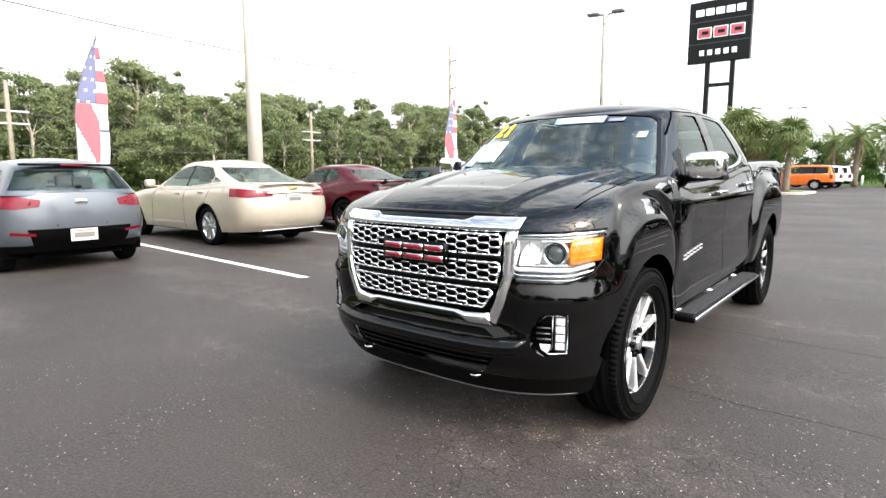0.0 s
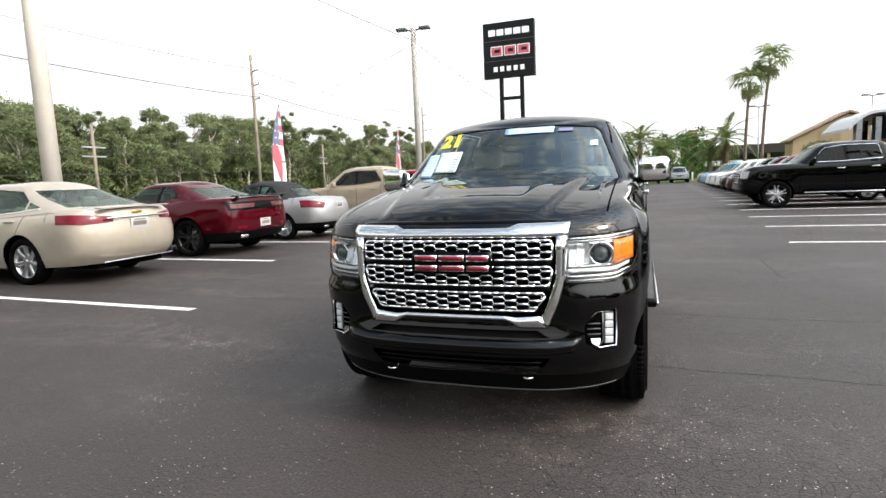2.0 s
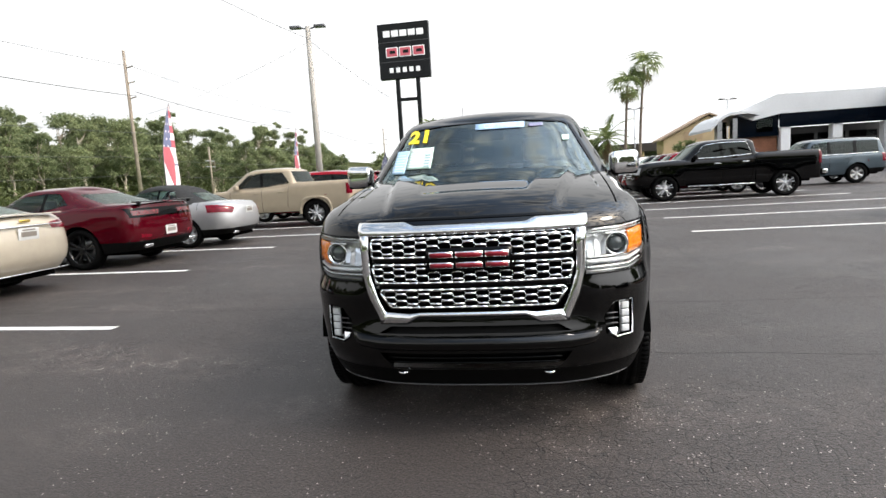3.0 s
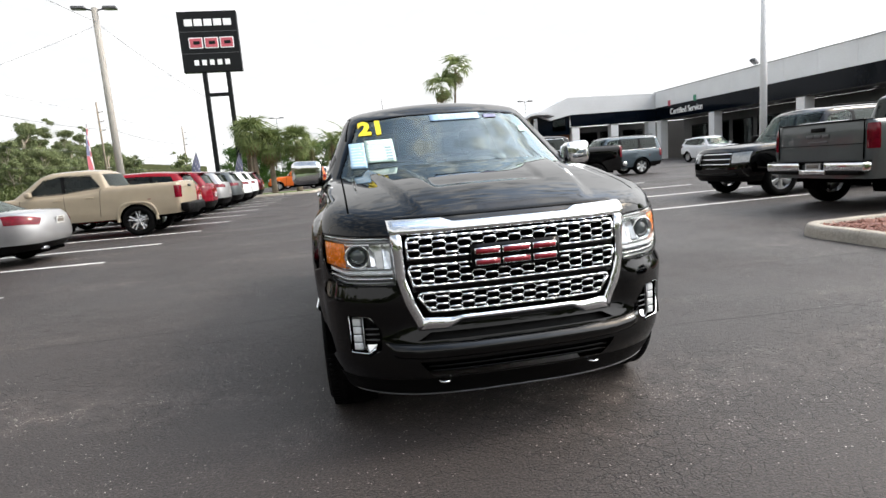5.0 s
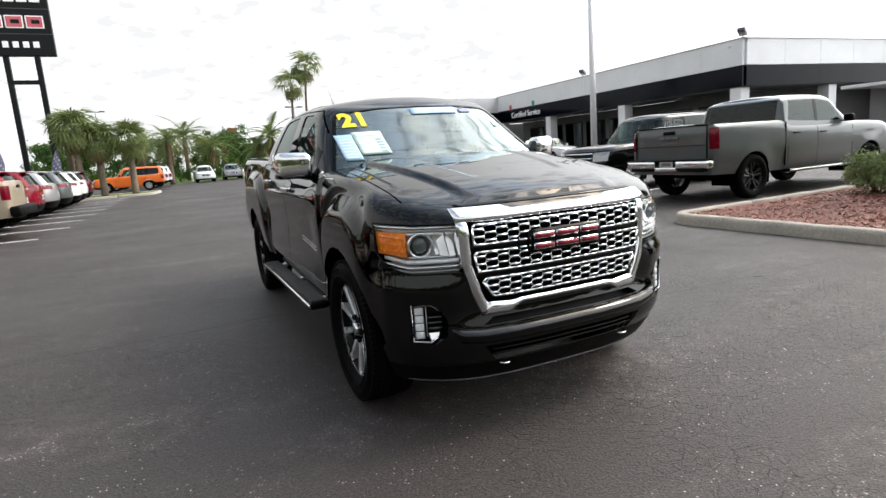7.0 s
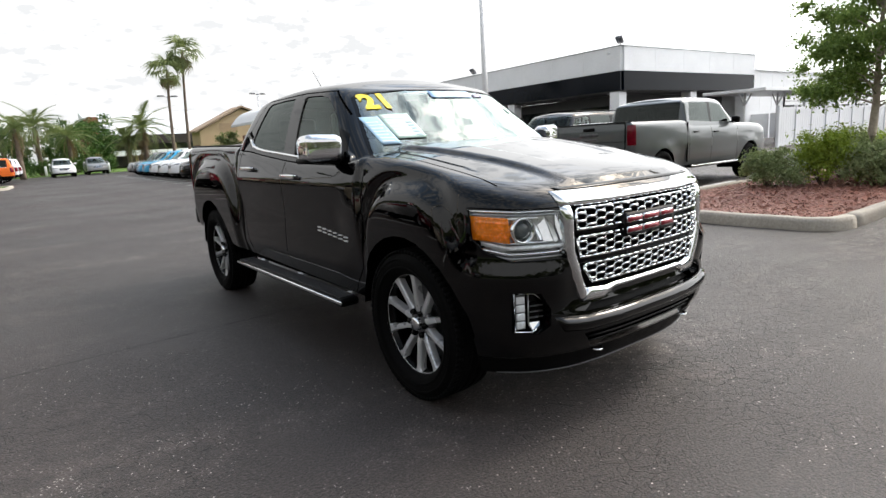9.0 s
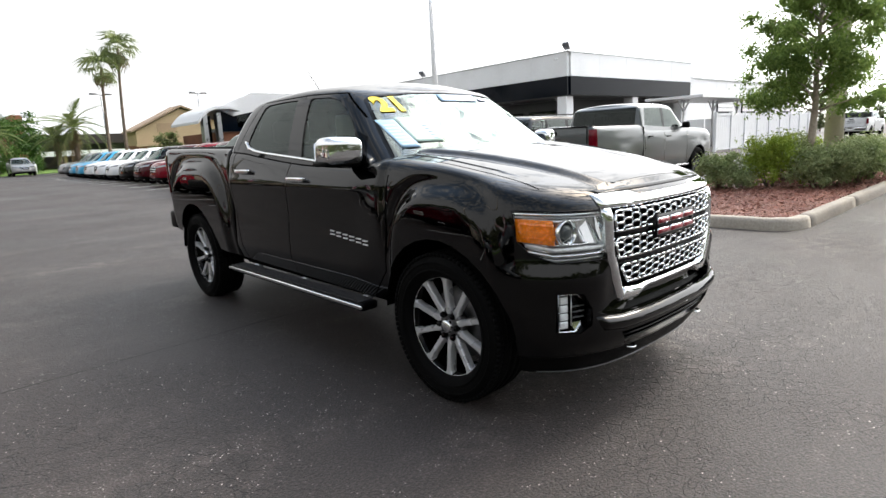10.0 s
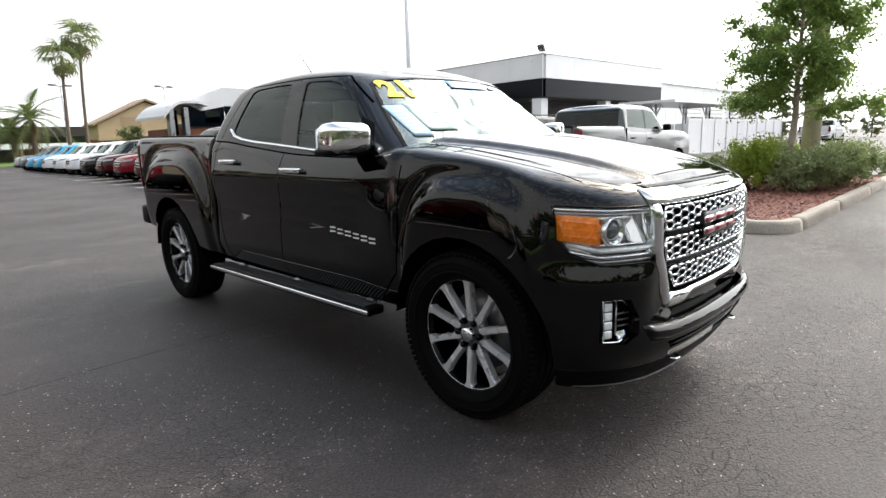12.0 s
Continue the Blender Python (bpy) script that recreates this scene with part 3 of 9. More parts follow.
def hero():
    T = thing("pickup_truck", "glossy black crew-cab pickup with chrome honeycomb grille, parked on asphalt", "pickup truck", m=Matrix.Translation((-0.014, 0, 0)))
    # lower body with bonnet and doors
    zlo = curve((-0.80, 0.222), (-0.45, 0.245), (-0.30, 0.34), (0.35, 0.43), (0.7, 0.44), (2.44, 0.47))
    zhi = curve((-0.80, 1.050), (-0.66, 1.072), (-0.45, 1.106), (-0.16, 1.158), (0.2, 1.213), (0.45, 1.234), (0.75, 1.215), (1.2, 1.225), (1.9, 1.285), (2.2, 1.32), (2.44, 1.335))
    yf = curve((0, -0.69), (0.10, -0.745), (0.24, -0.80), (0.34, -0.80), (0.42, -0.765), (0.6, -0.775), (0.85, -0.775), (0.93, -0.755), (0.975, -0.72), (1, -0.655))
    yr = curve((0, 2.44), (1, 2.44))
    w = curve((0, 0.835), (0.12, 0.858), (0.3, 0.872), (0.6, 0.882), (0.8, 0.874), (0.92, 0.852), (0.975, 0.822), (1, 0.775))
    ts = list(np.linspace(0, 0.66, 17)) + list(np.linspace(0.68, 0.94, 18)) + [0.96, 0.98, 1.0]

    def flare(V, cy, hy, hz, ya, yb, neg, pos):
        """A squared wheel-arch flare under a crease: the skin dips to the crease and swells out below it."""
        x, y, z = V[..., 0], V[..., 1], V[..., 2]
        q = (np.abs(y - cy) / hy) ** 3.2 + (np.maximum(z - 0.40, 0) / hz) ** 3.6
        g = np.where(q < 1, smooth(0.58, 1.0, q), 1 - 0.55 * smooth(1.0, 1.35, q))
        dip = neg * smooth(ya, ya + 0.28, y) * (1 - smooth(yb, yb + 0.05, y)) * smooth(0.60, 0.95, z)
        V[..., 0] = x + (x > 0.66) * (pos * smooth(1.0, 0.55, q) - dip * g)
        return V

    def sculpt(V):
        V = flare(V, -0.01, 0.43, 0.72, -0.44, 0.42, 0.042, 0.020)
        # the bumper swells out in a ledge under the headlamps
        x, y, z = V[..., 0], V[..., 1], V[..., 2]
        ledge = 0.026 * smooth(0.768, 0.715, z) * smooth(0.50, 0.62, z) * smooth(0.46, 0.58, x) * smooth(-0.36, -0.50, y)
        V[..., 0], V[..., 1] = x + ledge * 0.45, y - ledge * 0.9
        x, y, z = V[..., 0], V[..., 1], V[..., 2]
        # door waist: a shallow hollow under a soft shoulder line
        door = smooth(0.5, 0.75, y)
        V[..., 0] = x - door * (x > 0.7) * (0.014 * np.exp(-((z - 0.86) / 0.12) ** 2) - 0.010 * np.exp(-((z - 1.08) / 0.06) ** 2) - 0.012 * np.exp(-((z - 0.58) / 0.07) ** 2))
        # power dome on the bonnet, with a shallow valley beside it
        up = np.zeros(V.shape[:2], bool)
        up[len(ts) - 1:] = True
        bon = up * smooth(-1.0, -0.35, y) * (1 - smooth(0.32, 0.6, y))
        edge = 0.42 + 0.16 * (y + 0.6)
        rib = 0.24 + 0.14 * (y + 0.6)
        V[..., 2] = z + bon * (0.022 * np.clip((edge + 0.020 - x) / 0.035, 0, 1) - 0.010 * np.clip((rib + 0.02 - x) / 0.030, 0, 1) * smooth(-0.44, -0.34, y))
        return V

    bm = hull(yf, yr, w, zlo, zhi, lf=0.60, lr=0.04, pf=2.9, pr=6, crown=0.050, ts=ts, ns=130, na=30, top=58, shape=sculpt)
    bvh = BVHTree.FromBMesh(bm)
    side = lambda c, n: abs(c.x) > 0.5
    left = lambda c, n: c.x > 0.45
    right = lambda c, n: c.x < -0.45
    nose = lambda c, n: c.y < -0.2 and n.y < -0.05

    # wheel openings
    arch = circle(0.0, 0.390, 0.456, 30)
    for s in (left, right):
        gone = carve(bm, arch, "x", s)
        bmesh.ops.delete(bm, geom=gone, context="FACES")

    # seams of the doors
    def seam(line, wd=0.0045):
        for s in (left, right):
            nb = None
            for (y0, z0), (y1, z1) in zip(line, line[1:]):
                d = Vector((y1 - y0, z1 - z0)).normalized()
                q = Vector((-d.y, d.x)) * wd
                f = carve(bm, [(y0 + q.x, z0 + q.y), (y1 + q.x, z1 + q.y), (y1 - q.x, z1 - q.y), (y0 - q.x, z0 - q.y)], "x", s)
                b2 = take(bm, f, -0.010)
                nb = join(nb, b2) if nb else b2
            part("door_seam", nb, UNDER, T)
    seam([(0.60, 0.445), (0.44, 0.62), (0.415, 1.0), (0.40, 1.15)])
    seam([(1.52, 0.45), (1.53, 0.75), (1.47, 1.235)])
    seam([(2.30, 0.47), (2.375, 0.75), (2.39, 1.0), (2.33, 1.32)])
    # bonnet shut line along the wing
    for sx in (1, -1):
        f = carve(bm, [(sx * 0.700, -0.50), (sx * 0.709, -0.50), (sx * 0.724, 0.36), (sx * 0.715, 0.36)], "z", lambda c, n: c.z > 1.0 and n.z > 0.3)
        part("bonnet_gap", take(bm, f, -0.008), UNDER, T)

    # headlamps
    for sx in (1, -1):
        L = [(sx * 0.528, 0.772), (sx * 0.528, 0.988), (sx * 0.70, 0.992), (sx * 0.832, 1.004), (sx * 0.838, 0.875), (sx * 0.812, 0.812), (sx * 0.74, 0.772)]
        f = carve(bm, L, "y", nose)
        lens = take(bm, f, 0.002, keep=True)
        bowl = take(bm, f, -0.050)
        lamp = part("headlamp", thicken(bowl, 0.01), BOWL, T, "clear headlamp with projector and amber side marker")
        lo = part("lens", lens, LENS, lamp)
        lo.visible_shadow = False
        ray = lambda x, z: bvh.ray_cast(Vector((x, -3, z)), Vector((0, 1, 0)))[0]

        def bar(name, xs, z_top, z_low, off, bulge, mat, deep=0.03, label=""):
            """A bar across the lamp behind its lens; z given at each x."""
            return part(name, front_strip(bvh, list(zip([sx * x for x in xs], z_top)), list(zip([sx * x for x in xs], z_low)), off, bulge, 16, 4, deep), mat, lamp, label)
        # black seal round the lens
        rim = [(0.528, 0.772), (0.528, 0.988), (0.70, 0.992), (0.832, 1.004), (0.838, 0.875), (0.812, 0.812), (0.74, 0.772), (0.528, 0.772)]
        sb = bmesh.new()
        pts = []
        for (xa, za), (xb, zb) in zip(rim, rim[1:]):
            for u in np.linspace(0, 1, 6)[:-1]:
                h = ray(sx * (xa + (xb - xa) * u), za + (zb - za) * u)
                if h:
                    pts.append(h + Vector((0, -0.001, 0)))
        tube(sb, pts + pts[:1], 0.004, 6)
        part("lens_seal", sb, GLOSSBLACK, lamp)
        # two bright rails along the top, the lower light guide and the sill under it
        X3 = (0.540, 0.70, 0.826)
        bar("trim_bar", X3, (0.982, 0.985, 0.996), (0.972, 0.975, 0.986), -0.008, 0.003, CHROME)
        bar("trim_bar", X3, (0.966, 0.969, 0.979), (0.960, 0.963, 0.973), -0.012, 0.002, SATIN)
        bar("light_guide", (0.540, 0.74, 0.805), (0.836, 0.836, 0.858), (0.818, 0.818, 0.842), -0.008, 0.008, WHITELENS)
        bar("light_guide", (0.540, 0.74, 0.812), (0.808, 0.808, 0.832), (0.794, 0.794, 0.818), -0.010, 0.006, CHROME)
        bar("sill_bar", (0.540, 0.74, 0.800), (0.788, 0.788, 0.806), (0.779, 0.779, 0.797), -0.010, 0.004, SATIN)
        bar("side_marker", (0.737, 0.822), (0.956, 0.968), (0.848, 0.868), -0.010, 0.004, AMBER, 0.03, "amber side marker")
        for k in range(3):
            z = 0.876 + 0.027 * k
            bar("marker_rib", (0.742, 0.818), (z + 0.002, z + 0.016), (z - 0.002, z + 0.012), -0.0045, 0.001, AMBER, 0.008)
        # projector in its ring, with a bright bowl each side of it
        p = ray(sx * 0.678, 0.900)
        aim = Matrix.Translation(p + Vector((0, 0.050, 0))) @ pose(0, 0, 0, 0, 0, -90 + sx * 12)
        pb = bmesh.new()
        lathe(pb, [(0.056, -0.014), (0.058, 0.028), (0.054, 0.034), (0.047, 0.030), (0.041, 0.014), (0.036, 0.010)], 36, m=aim, close=False)
        part("projector_ring", pb, CHROME, lamp)
        pb = bmesh.new()
        lathe(pb, [(0.036, 0.0), (0.036, 0.014), (0.031, 0.026), (0.018, 0.033), (0.001, 0.036)], 32, m=aim)
        part("projector", pb, M("projector_glass", (0.05, 0.06, 0.065), 0.03, 0, 1.0, 0.1), lamp)
        # sloping bright panel between projector and grille, in three facets
        for xa, xb, da, db, ta, tb in ((0.542, 0.574, 0.034, 0.016, 0.952, 0.846), (0.577, 0.606, 0.020, 0.034, 0.950, 0.848), (0.609, 0.630, 0.036, 0.020, 0.940, 0.858)):
            fb = bmesh.new()
            ha, hb_ = ray(sx * xa, 0.90), ray(sx * xb, 0.90)
            v = [fb.verts.new((sx * x, h.y + d + dz, z)) for x, h, d, z, dz in ((xa, ha, da, ta, 0.040), (xb, hb_, db, ta, 0.040), (xb, hb_, db, tb, -0.012), (xa, ha, da, tb, -0.012))]
            w2 = [fb.verts.new(q.co + Vector((0, 0.012, 0))) for q in v]
            fb.faces.new(v)
            for a_ in range(4):
                fb.faces.new((v[a_], v[(a_ + 1) % 4], w2[(a_ + 1) % 4], w2[a_]))
            bmesh.ops.recalc_face_normals(fb, faces=fb.faces)
            part("reflector", fb, HOUSING, lamp, smooth=False)
        bar("reflector_shelf", (0.545, 0.735), (0.850, 0.852), (0.842, 0.844), -0.022, 0.004, CHROME)
        bar("reflector_shelf", (0.628, 0.735), (0.958, 0.958), (0.946, 0.946), -0.020, 0.004, HOUSING)

    # lamp cluster in the bumper corner, on a flat panel
    for sx in (1, -1):
        surf = lambda x, z: bvh.ray_cast(Vector((sx * x, -3, z)), Vector((0, 1, 0)))[0].y
        y1, y0 = surf(0.750, 0.55), surf(0.615, 0.55)
        k = (y1 - y0) / 0.133 * 0.62
        flat = lambda x: y1 - 0.004 + k * (x - 0.750)
        L = [(0.610, 0.558), (0.655, 0.634), (0.754, 0.642), (0.754, 0.466), (0.668, 0.452), (0.618, 0.488)]
        hole = [(x, z, surf(x, z)) for x, z in L]
        f = carve(bm, [(sx * x, z) for x, z in L], "y", nose)
        bmesh.ops.delete(bm, geom=f, context="FACES")
        cave = bmesh.new()
        a = [cave.verts.new((sx * x, y - 0.001, z)) for x, z, y in hole]
        b = [cave.verts.new((sx * x, max(y, flat(x)) + 0.035, z)) for x, z, y in hole]
        for i in range(6):
            cave.faces.new((a[i], a[(i + 1) % 6], b[(i + 1) % 6], b[i]))
        cave.faces.new(b)
        bmesh.ops.recalc_face_normals(cave, faces=cave.faces)
        fog = part("fog_lamp", cave, GLOSSBLACK, T, "chrome-framed vertical light in the bumper", smooth=False)

        def rod(name, pts, r, mat):
            nb = bmesh.new()
            tube(nb, [(sx * x, flat(x) - 0.001, z) for x, z in pts], r, 6)
            return part(name, nb, mat, fog)
        rod("bezel", [(0.630, 0.598), (0.664, 0.630), (0.749, 0.637), (0.749, 0.469), (0.675, 0.458), (0.640, 0.483)], 0.0042, CHROME)
        rod("column_frame", [(0.690, 0.625), (0.690, 0.493), (0.673, 0.468)], 0.003, SATIN)
        turn = lambda z: Matrix.Translation((sx * 0.719, flat(0.719), z)) @ pose(0, 0, 0, 0, 0, sx * math.degrees(math.atan(k)))
        part("light_column", boxbm(-0.024, 0.024, 0.010, 0.022, -0.078, 0.076, 0.004, m=turn(0.550)), DARKSILVER, fog)
        for i in range(4):
            cell = boxbm(-0.020, 0.020, 0.003, 0.02, -0.0160, 0.0160, 0.005, m=turn(0.493 + 0.037 * i), seg=3)
            part("light_cell", cell, WHITELENS, fog)
        for i in range(3):
            fin = bmesh.new()
            z = 0.523 + 0.025 * i
            tube(fin, [(sx * 0.622, flat(0.622) + 0.006, z), (sx * 0.680, flat(0.680) + 0.006, z)], 0.0035, 6)
            part("vent_fin", fin, DARKSILVER, fog)
        low = bmesh.new()
        v = [low.verts.new((sx * x, flat(x) + dy, z)) for x, z, dy in ((0.634, 0.499, 0.012), (0.678, 0.499, 0.012), (0.673, 0.465, 0.0), (0.643, 0.483, 0.0))]
        low.faces.new(v)
        bmesh.ops.recalc_face_normals(low, faces=low.faces)
        r2 = bmesh.ops.extrude_face_region(low, geom=list(low.faces))
        for g in r2["geom"]:
            if isinstance(g, bmesh.types.BMVert):
                g.co.y += 0.008
        bmesh.ops.recalc_face_normals(low, faces=low.faces)
        part("lower_trim", low, CHROME, fog, smooth=False)

    # grille
    G = [(-0.505, 0.99), (0.505, 0.99), (0.495, 0.80), (0.415, 0.60), (-0.415, 0.60), (-0.495, 0.80)]
    f = carve(bm, G, "y", nose)
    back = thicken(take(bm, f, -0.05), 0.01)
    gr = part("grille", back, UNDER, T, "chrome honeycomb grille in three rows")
    for h0, h1, z0, z1, cols in ((0.474, 0.474, 0.886, 0.975, 13), (0.474, 0.462, 0.764, 0.852, 13), (0.440, 0.402, 0.645, 0.730, 12)):
        part("grille_mesh", grille_row(bvh, h0, h1, z0, z1, cols, 0.006), CHROME, gr)
    for z0, z1, hw in ((0.853, 0.884, 0.478), (0.732, 0.762, 0.462)):
        part("crossbar", front_strip(bvh, [(-hw, z1), (hw, z1)], [(-hw, z0), (hw, z0)], -0.010, 0.004, 24, 3, 0.02), GLOSSBLACK, gr)
    # emblem: three plain red blocks with bright rims on a black plate
    em = part("emblem_plate", front_strip(bvh, [(-0.200, 0.925), (0.200, 0.925)], [(-0.200, 0.818), (0.200, 0.818)], 0.012, 0.002, 14, 3, 0.05), GLOSSBLACK, gr)
    for x0, x1 in ((-0.182, -0.076), (-0.058, 0.062), (0.080, 0.182)):
        for xa, xb, za, zb in ((x0, x1, 0.906, 0.884), (x0, x1, 0.857, 0.835)):
            part("emblem_rim", front_strip(bvh, [(xa - 0.003, za + 0.003), (xb + 0.003, za + 0.003)], [(xa - 0.003, zb - 0.003), (xb + 0.003, zb - 0.003)], 0.015, 0.001, 4, 2, 0.012), CHROME, em)
            part("emblem_block", front_strip(bvh, [(xa + 0.001, za - 0.001), (xb - 0.001, za - 0.001)], [(xa + 0.001, zb + 0.001), (xb - 0.001, zb + 0.001)], 0.019, 0.001, 4, 2, 0.006), EMBLEM, em)
    A = [(-0.548, 1.052), (-0.31, 1.050), (-0.262, 1.032), (0.262, 1.032), (0.31, 1.050), (0.548, 1.052)]
    B = [(-0.540, 0.990), (-0.31, 0.988), (-0.262, 0.990), (0.262, 0.990), (0.31, 0.988), (0.540, 0.990)]
    part("top_bar", front_strip(bvh, A, B, 0.010, 0.012, 44, 6, 0.05), CHROME, gr)
    for sx in (1, -1):
        A = [(sx * 0.542, 0.992), (sx * 0.535, 0.90), (sx * 0.532, 0.80), (sx * 0.500, 0.68), (sx * 0.450, 0.560)]
        B = [(sx * 0.488, 0.992), (sx * 0.488, 0.90), (sx * 0.485, 0.80), (sx * 0.452, 0.69), (sx * 0.412, 0.600)]
        part("side_bar", front_strip(bvh, A, B, 0.004, 0.014, 24, 6, 0.05), CHROME, gr)
    A = [(-0.418, 0.622), (-0.30, 0.614), (-0.25, 0.622), (0.25, 0.622), (0.30, 0.614), (0.418, 0.622)]
    B = [(-0.448, 0.562), (-0.315, 0.562), (-0.255, 0.594), (0.255, 0.594), (0.315, 0.562), (0.448, 0.562)]
    part("bottom_bar", front_strip(bvh, A, B, 0.006, 0.012, 40, 6, 0.05), CHROME, gr)
    # bumper shelf, lower intake, chin
    f = carve(bm, [(-0.40, 0.552), (0.40, 0.552), (0.46, 0.52), (-0.46, 0.52)], "y", nose)
    part("upper_intake", thicken(take(bm, f, -0.04), 0.01), PLASTIC, T)
    part("bumper_shelf", front_strip(bvh, [(-0.60, 0.520), (-0.46, 0.508), (0.46, 0.508), (0.60, 0.520)], [(-0.56, 0.452), (-0.46, 0.440), (0.46, 0.440), (0.56, 0.452)], 0.006, 0.022, 40, 6, 0.04), BLACK, T)
    f = carve(bm, [(-0.46, 0.425), (0.46, 0.425), (0.40, 0.345), (-0.40, 0.345)], "y", nose)
    part("lower_intake", thicken(take(bm, f, -0.03), 0.01), PLASTIC, T)
    ib = bmesh.new()
    for z in (0.372, 0.398):
        join(ib, front_strip(bvh, [(-0.42, z + 0.005), (0.42, z + 0.005)], [(-0.42, z - 0.005), (0.42, z - 0.005)], -0.012, 0.003, 20, 2, 0.02))
    part("intake_slats", ib, GLOSSBLACK, T)
    part("chin_strip", front_strip(bvh, [(-0.74, 0.250), (-0.45, 0.238), (0.45, 0.238), (0.74, 0.250)], [(-0.74, 0.243), (-0.45, 0.230), (0.45, 0.230), (0.74, 0.243)], 0.004, 0.003, 40, 3, 0.02), DARKSILVER, T)
    for sx in (1, -1):
        q = bvh.ray_cast(Vector((sx * 0.352, -3, 0.335)), Vector((0, 1, 0)))[0]
        hk = bmesh.new()
        pts = [(q.x + 0.026 * math.cos(a), q.y - 0.030 * abs(math.sin(a)) + 0.006, 0.326 + 0.004 * math.sin(a)) for a in np.linspace(math.pi, 2 * math.pi, 13)]
        tube(hk, pts, 0.0055, 8)
        part("tow_hook", hk, CHROME, T)
    # matt valance under the bumper
    f = carve(bm, [(-1.0, 0.19), (1.0, 0.19), (1.0, 0.335), (-1.0, 0.335)], "y", lambda c, n: c.y < -0.25)
    part("valance", take(bm, f, 0.001), PLASTIC, T, "matt black lower valance")
    # bonnet deflector along the leading edge
    part("bonnet_lip", front_strip(bvh, [(-0.52, 1.064), (-0.3, 1.068), (0.3, 1.068), (0.52, 1.064)], [(-0.50, 1.050), (-0.3, 1.052), (0.3, 1.052), (0.50, 1.050)], 0.002, 0.006, 40, 4, 0.05), GLOSSBLACK, T)

    # floor of the cabin seen through the glass
    f = carve(bm, [(-0.70, 0.62), (0.70, 0.62), (0.70, 2.36), (-0.70, 2.36)], "z", lambda c, n: n.z > 0.5 and c.z > 1.1)
    part("cabin_floor", take(bm, f, -0.35), CABIN, T)
    part("body", bm, BLACK, T)

    # bed
    bz = curve((2.46, 1.335), (3.2, 1.352), (4.16, 1.372))
    bl = curve((2.46, 0.47), (2.8, 0.50), (3.7, 0.58), (4.16, 0.62))
    bw = curve((0, 0.84), (0.15, 0.862), (0.4, 0.878), (0.8, 0.872), (0.95, 0.852), (1, 0.815))

    def bed_shape(V):
        V = flare(V, 3.22, 0.70, 0.86, 2.30, 3.98, 0.034, 0.030)
        return V
    bed = hull(curve((0, 2.46), (1, 2.46)), curve((0, 4.06), (0.3, 4.10), (1, 4.14)), bw, bl, bz, lf=0.03, lr=0.22, pf=6, pr=3.4, crown=0.0, ns=84, na=12, top=10, shape=bed_shape, ts=np.linspace(0, 1, 36))
    for s in (left, right):
        gone = carve(bed, circle(3.258, 0.395, 0.475, 30), "x", s)
        bmesh.ops.delete(bed, geom=gone, context="FACES")
    f = carve(bed, [(-0.70, 2.54), (0.70, 2.54), (0.70, 4.04), (-0.70, 4.04)], "z", lambda c, n: n.z > 0.6)
    bedfl = take(bed, f, 0, flat=(0, 0, -0.44))
    part("bed_floor", bedfl, PLASTIC, T)
    bw2 = bmesh.new()
    for x0, x1, y0, y1 in ((-0.72, -0.70, 2.52, 4.06), (0.70, 0.72, 2.52, 4.06), (-0.70, 0.70, 2.52, 2.54), (-0.70, 0.70, 4.04, 4.06)):
        box(bw2, x0, x1, y0, y1, 0.88, 1.334)
    part("bed_liner", bw2, PLASTIC, T, smooth=False)
    for sx, s in ((1, left), (-1, right)):
        f = carve(bed, [(3.95, 0.94), (4.2, 0.92), (4.2, 1.30), (3.99, 1.30)], "x", lambda c, n: c.x * sx > 0.5)
        part("tail_lamp", thicken(take(bed, f, 0.006), 0.02), REDLENS, T, "red tail lamp")
        rail = bmesh.new()
        box(rail, sx * 0.76 - 0.03, sx * 0.76 + 0.03, 2.50, 4.08, -0.006, 0.012, 0.005)
        for v in rail.verts:
            v.co.z += float(bz(v.co.y)) + 0.002
        part("bed_rail_cap", rail, PLASTIC, T)
    part("bed", bed, BLACK, T)
    rb = bmesh.new()
    box(rb, -0.80, 0.80, 4.08, 4.28, 0.56, 0.74, 0.03)
    part("rear_bumper", rb, PLASTIC, T)

    # cab
    cl = curve((0.2, 1.195), (0.7, 1.195), (1.2, 1.205), (1.9, 1.265), (2.2, 1.30), (2.5, 1.315))
    ch = curve((0.6, 1.60), (0.85, 1.640), (1.2, 1.690), (1.7, 1.712), (2.2, 1.695), (2.5, 1.65))
    cy0 = curve((0, 0.27), (0.5, 0.54), (0.9, 0.785), (0.97, 0.84), (1, 0.92))
    cy1 = curve((0, 2.50), (0.5, 2.47), (0.9, 2.42), (0.96, 2.39), (1, 2.32))
    cw = curve((0, 0.835), (0.3, 0.785), (0.6, 0.722), (0.8, 0.672), (0.9, 0.640), (0.96, 0.605), (1, 0.545))
    cts = [0, 0.08, 0.16, 0.24, 0.32, 0.4, 0.48, 0.56, 0.64, 0.72, 0.8, 0.86, 0.9, 0.93, 0.96, 0.98, 1]
    cab = hull(cy0, cy1, cw, cl, ch, lf=0.36, lr=0.12, pf=2.6, pr=3.5, crown=0.045, ts=cts, ns=40, na=18, top=10)
    cbvh = BVHTree.FromBMesh(cab)
    fwd = lambda c, n: n.y < -0.25 and c.y < 1.3
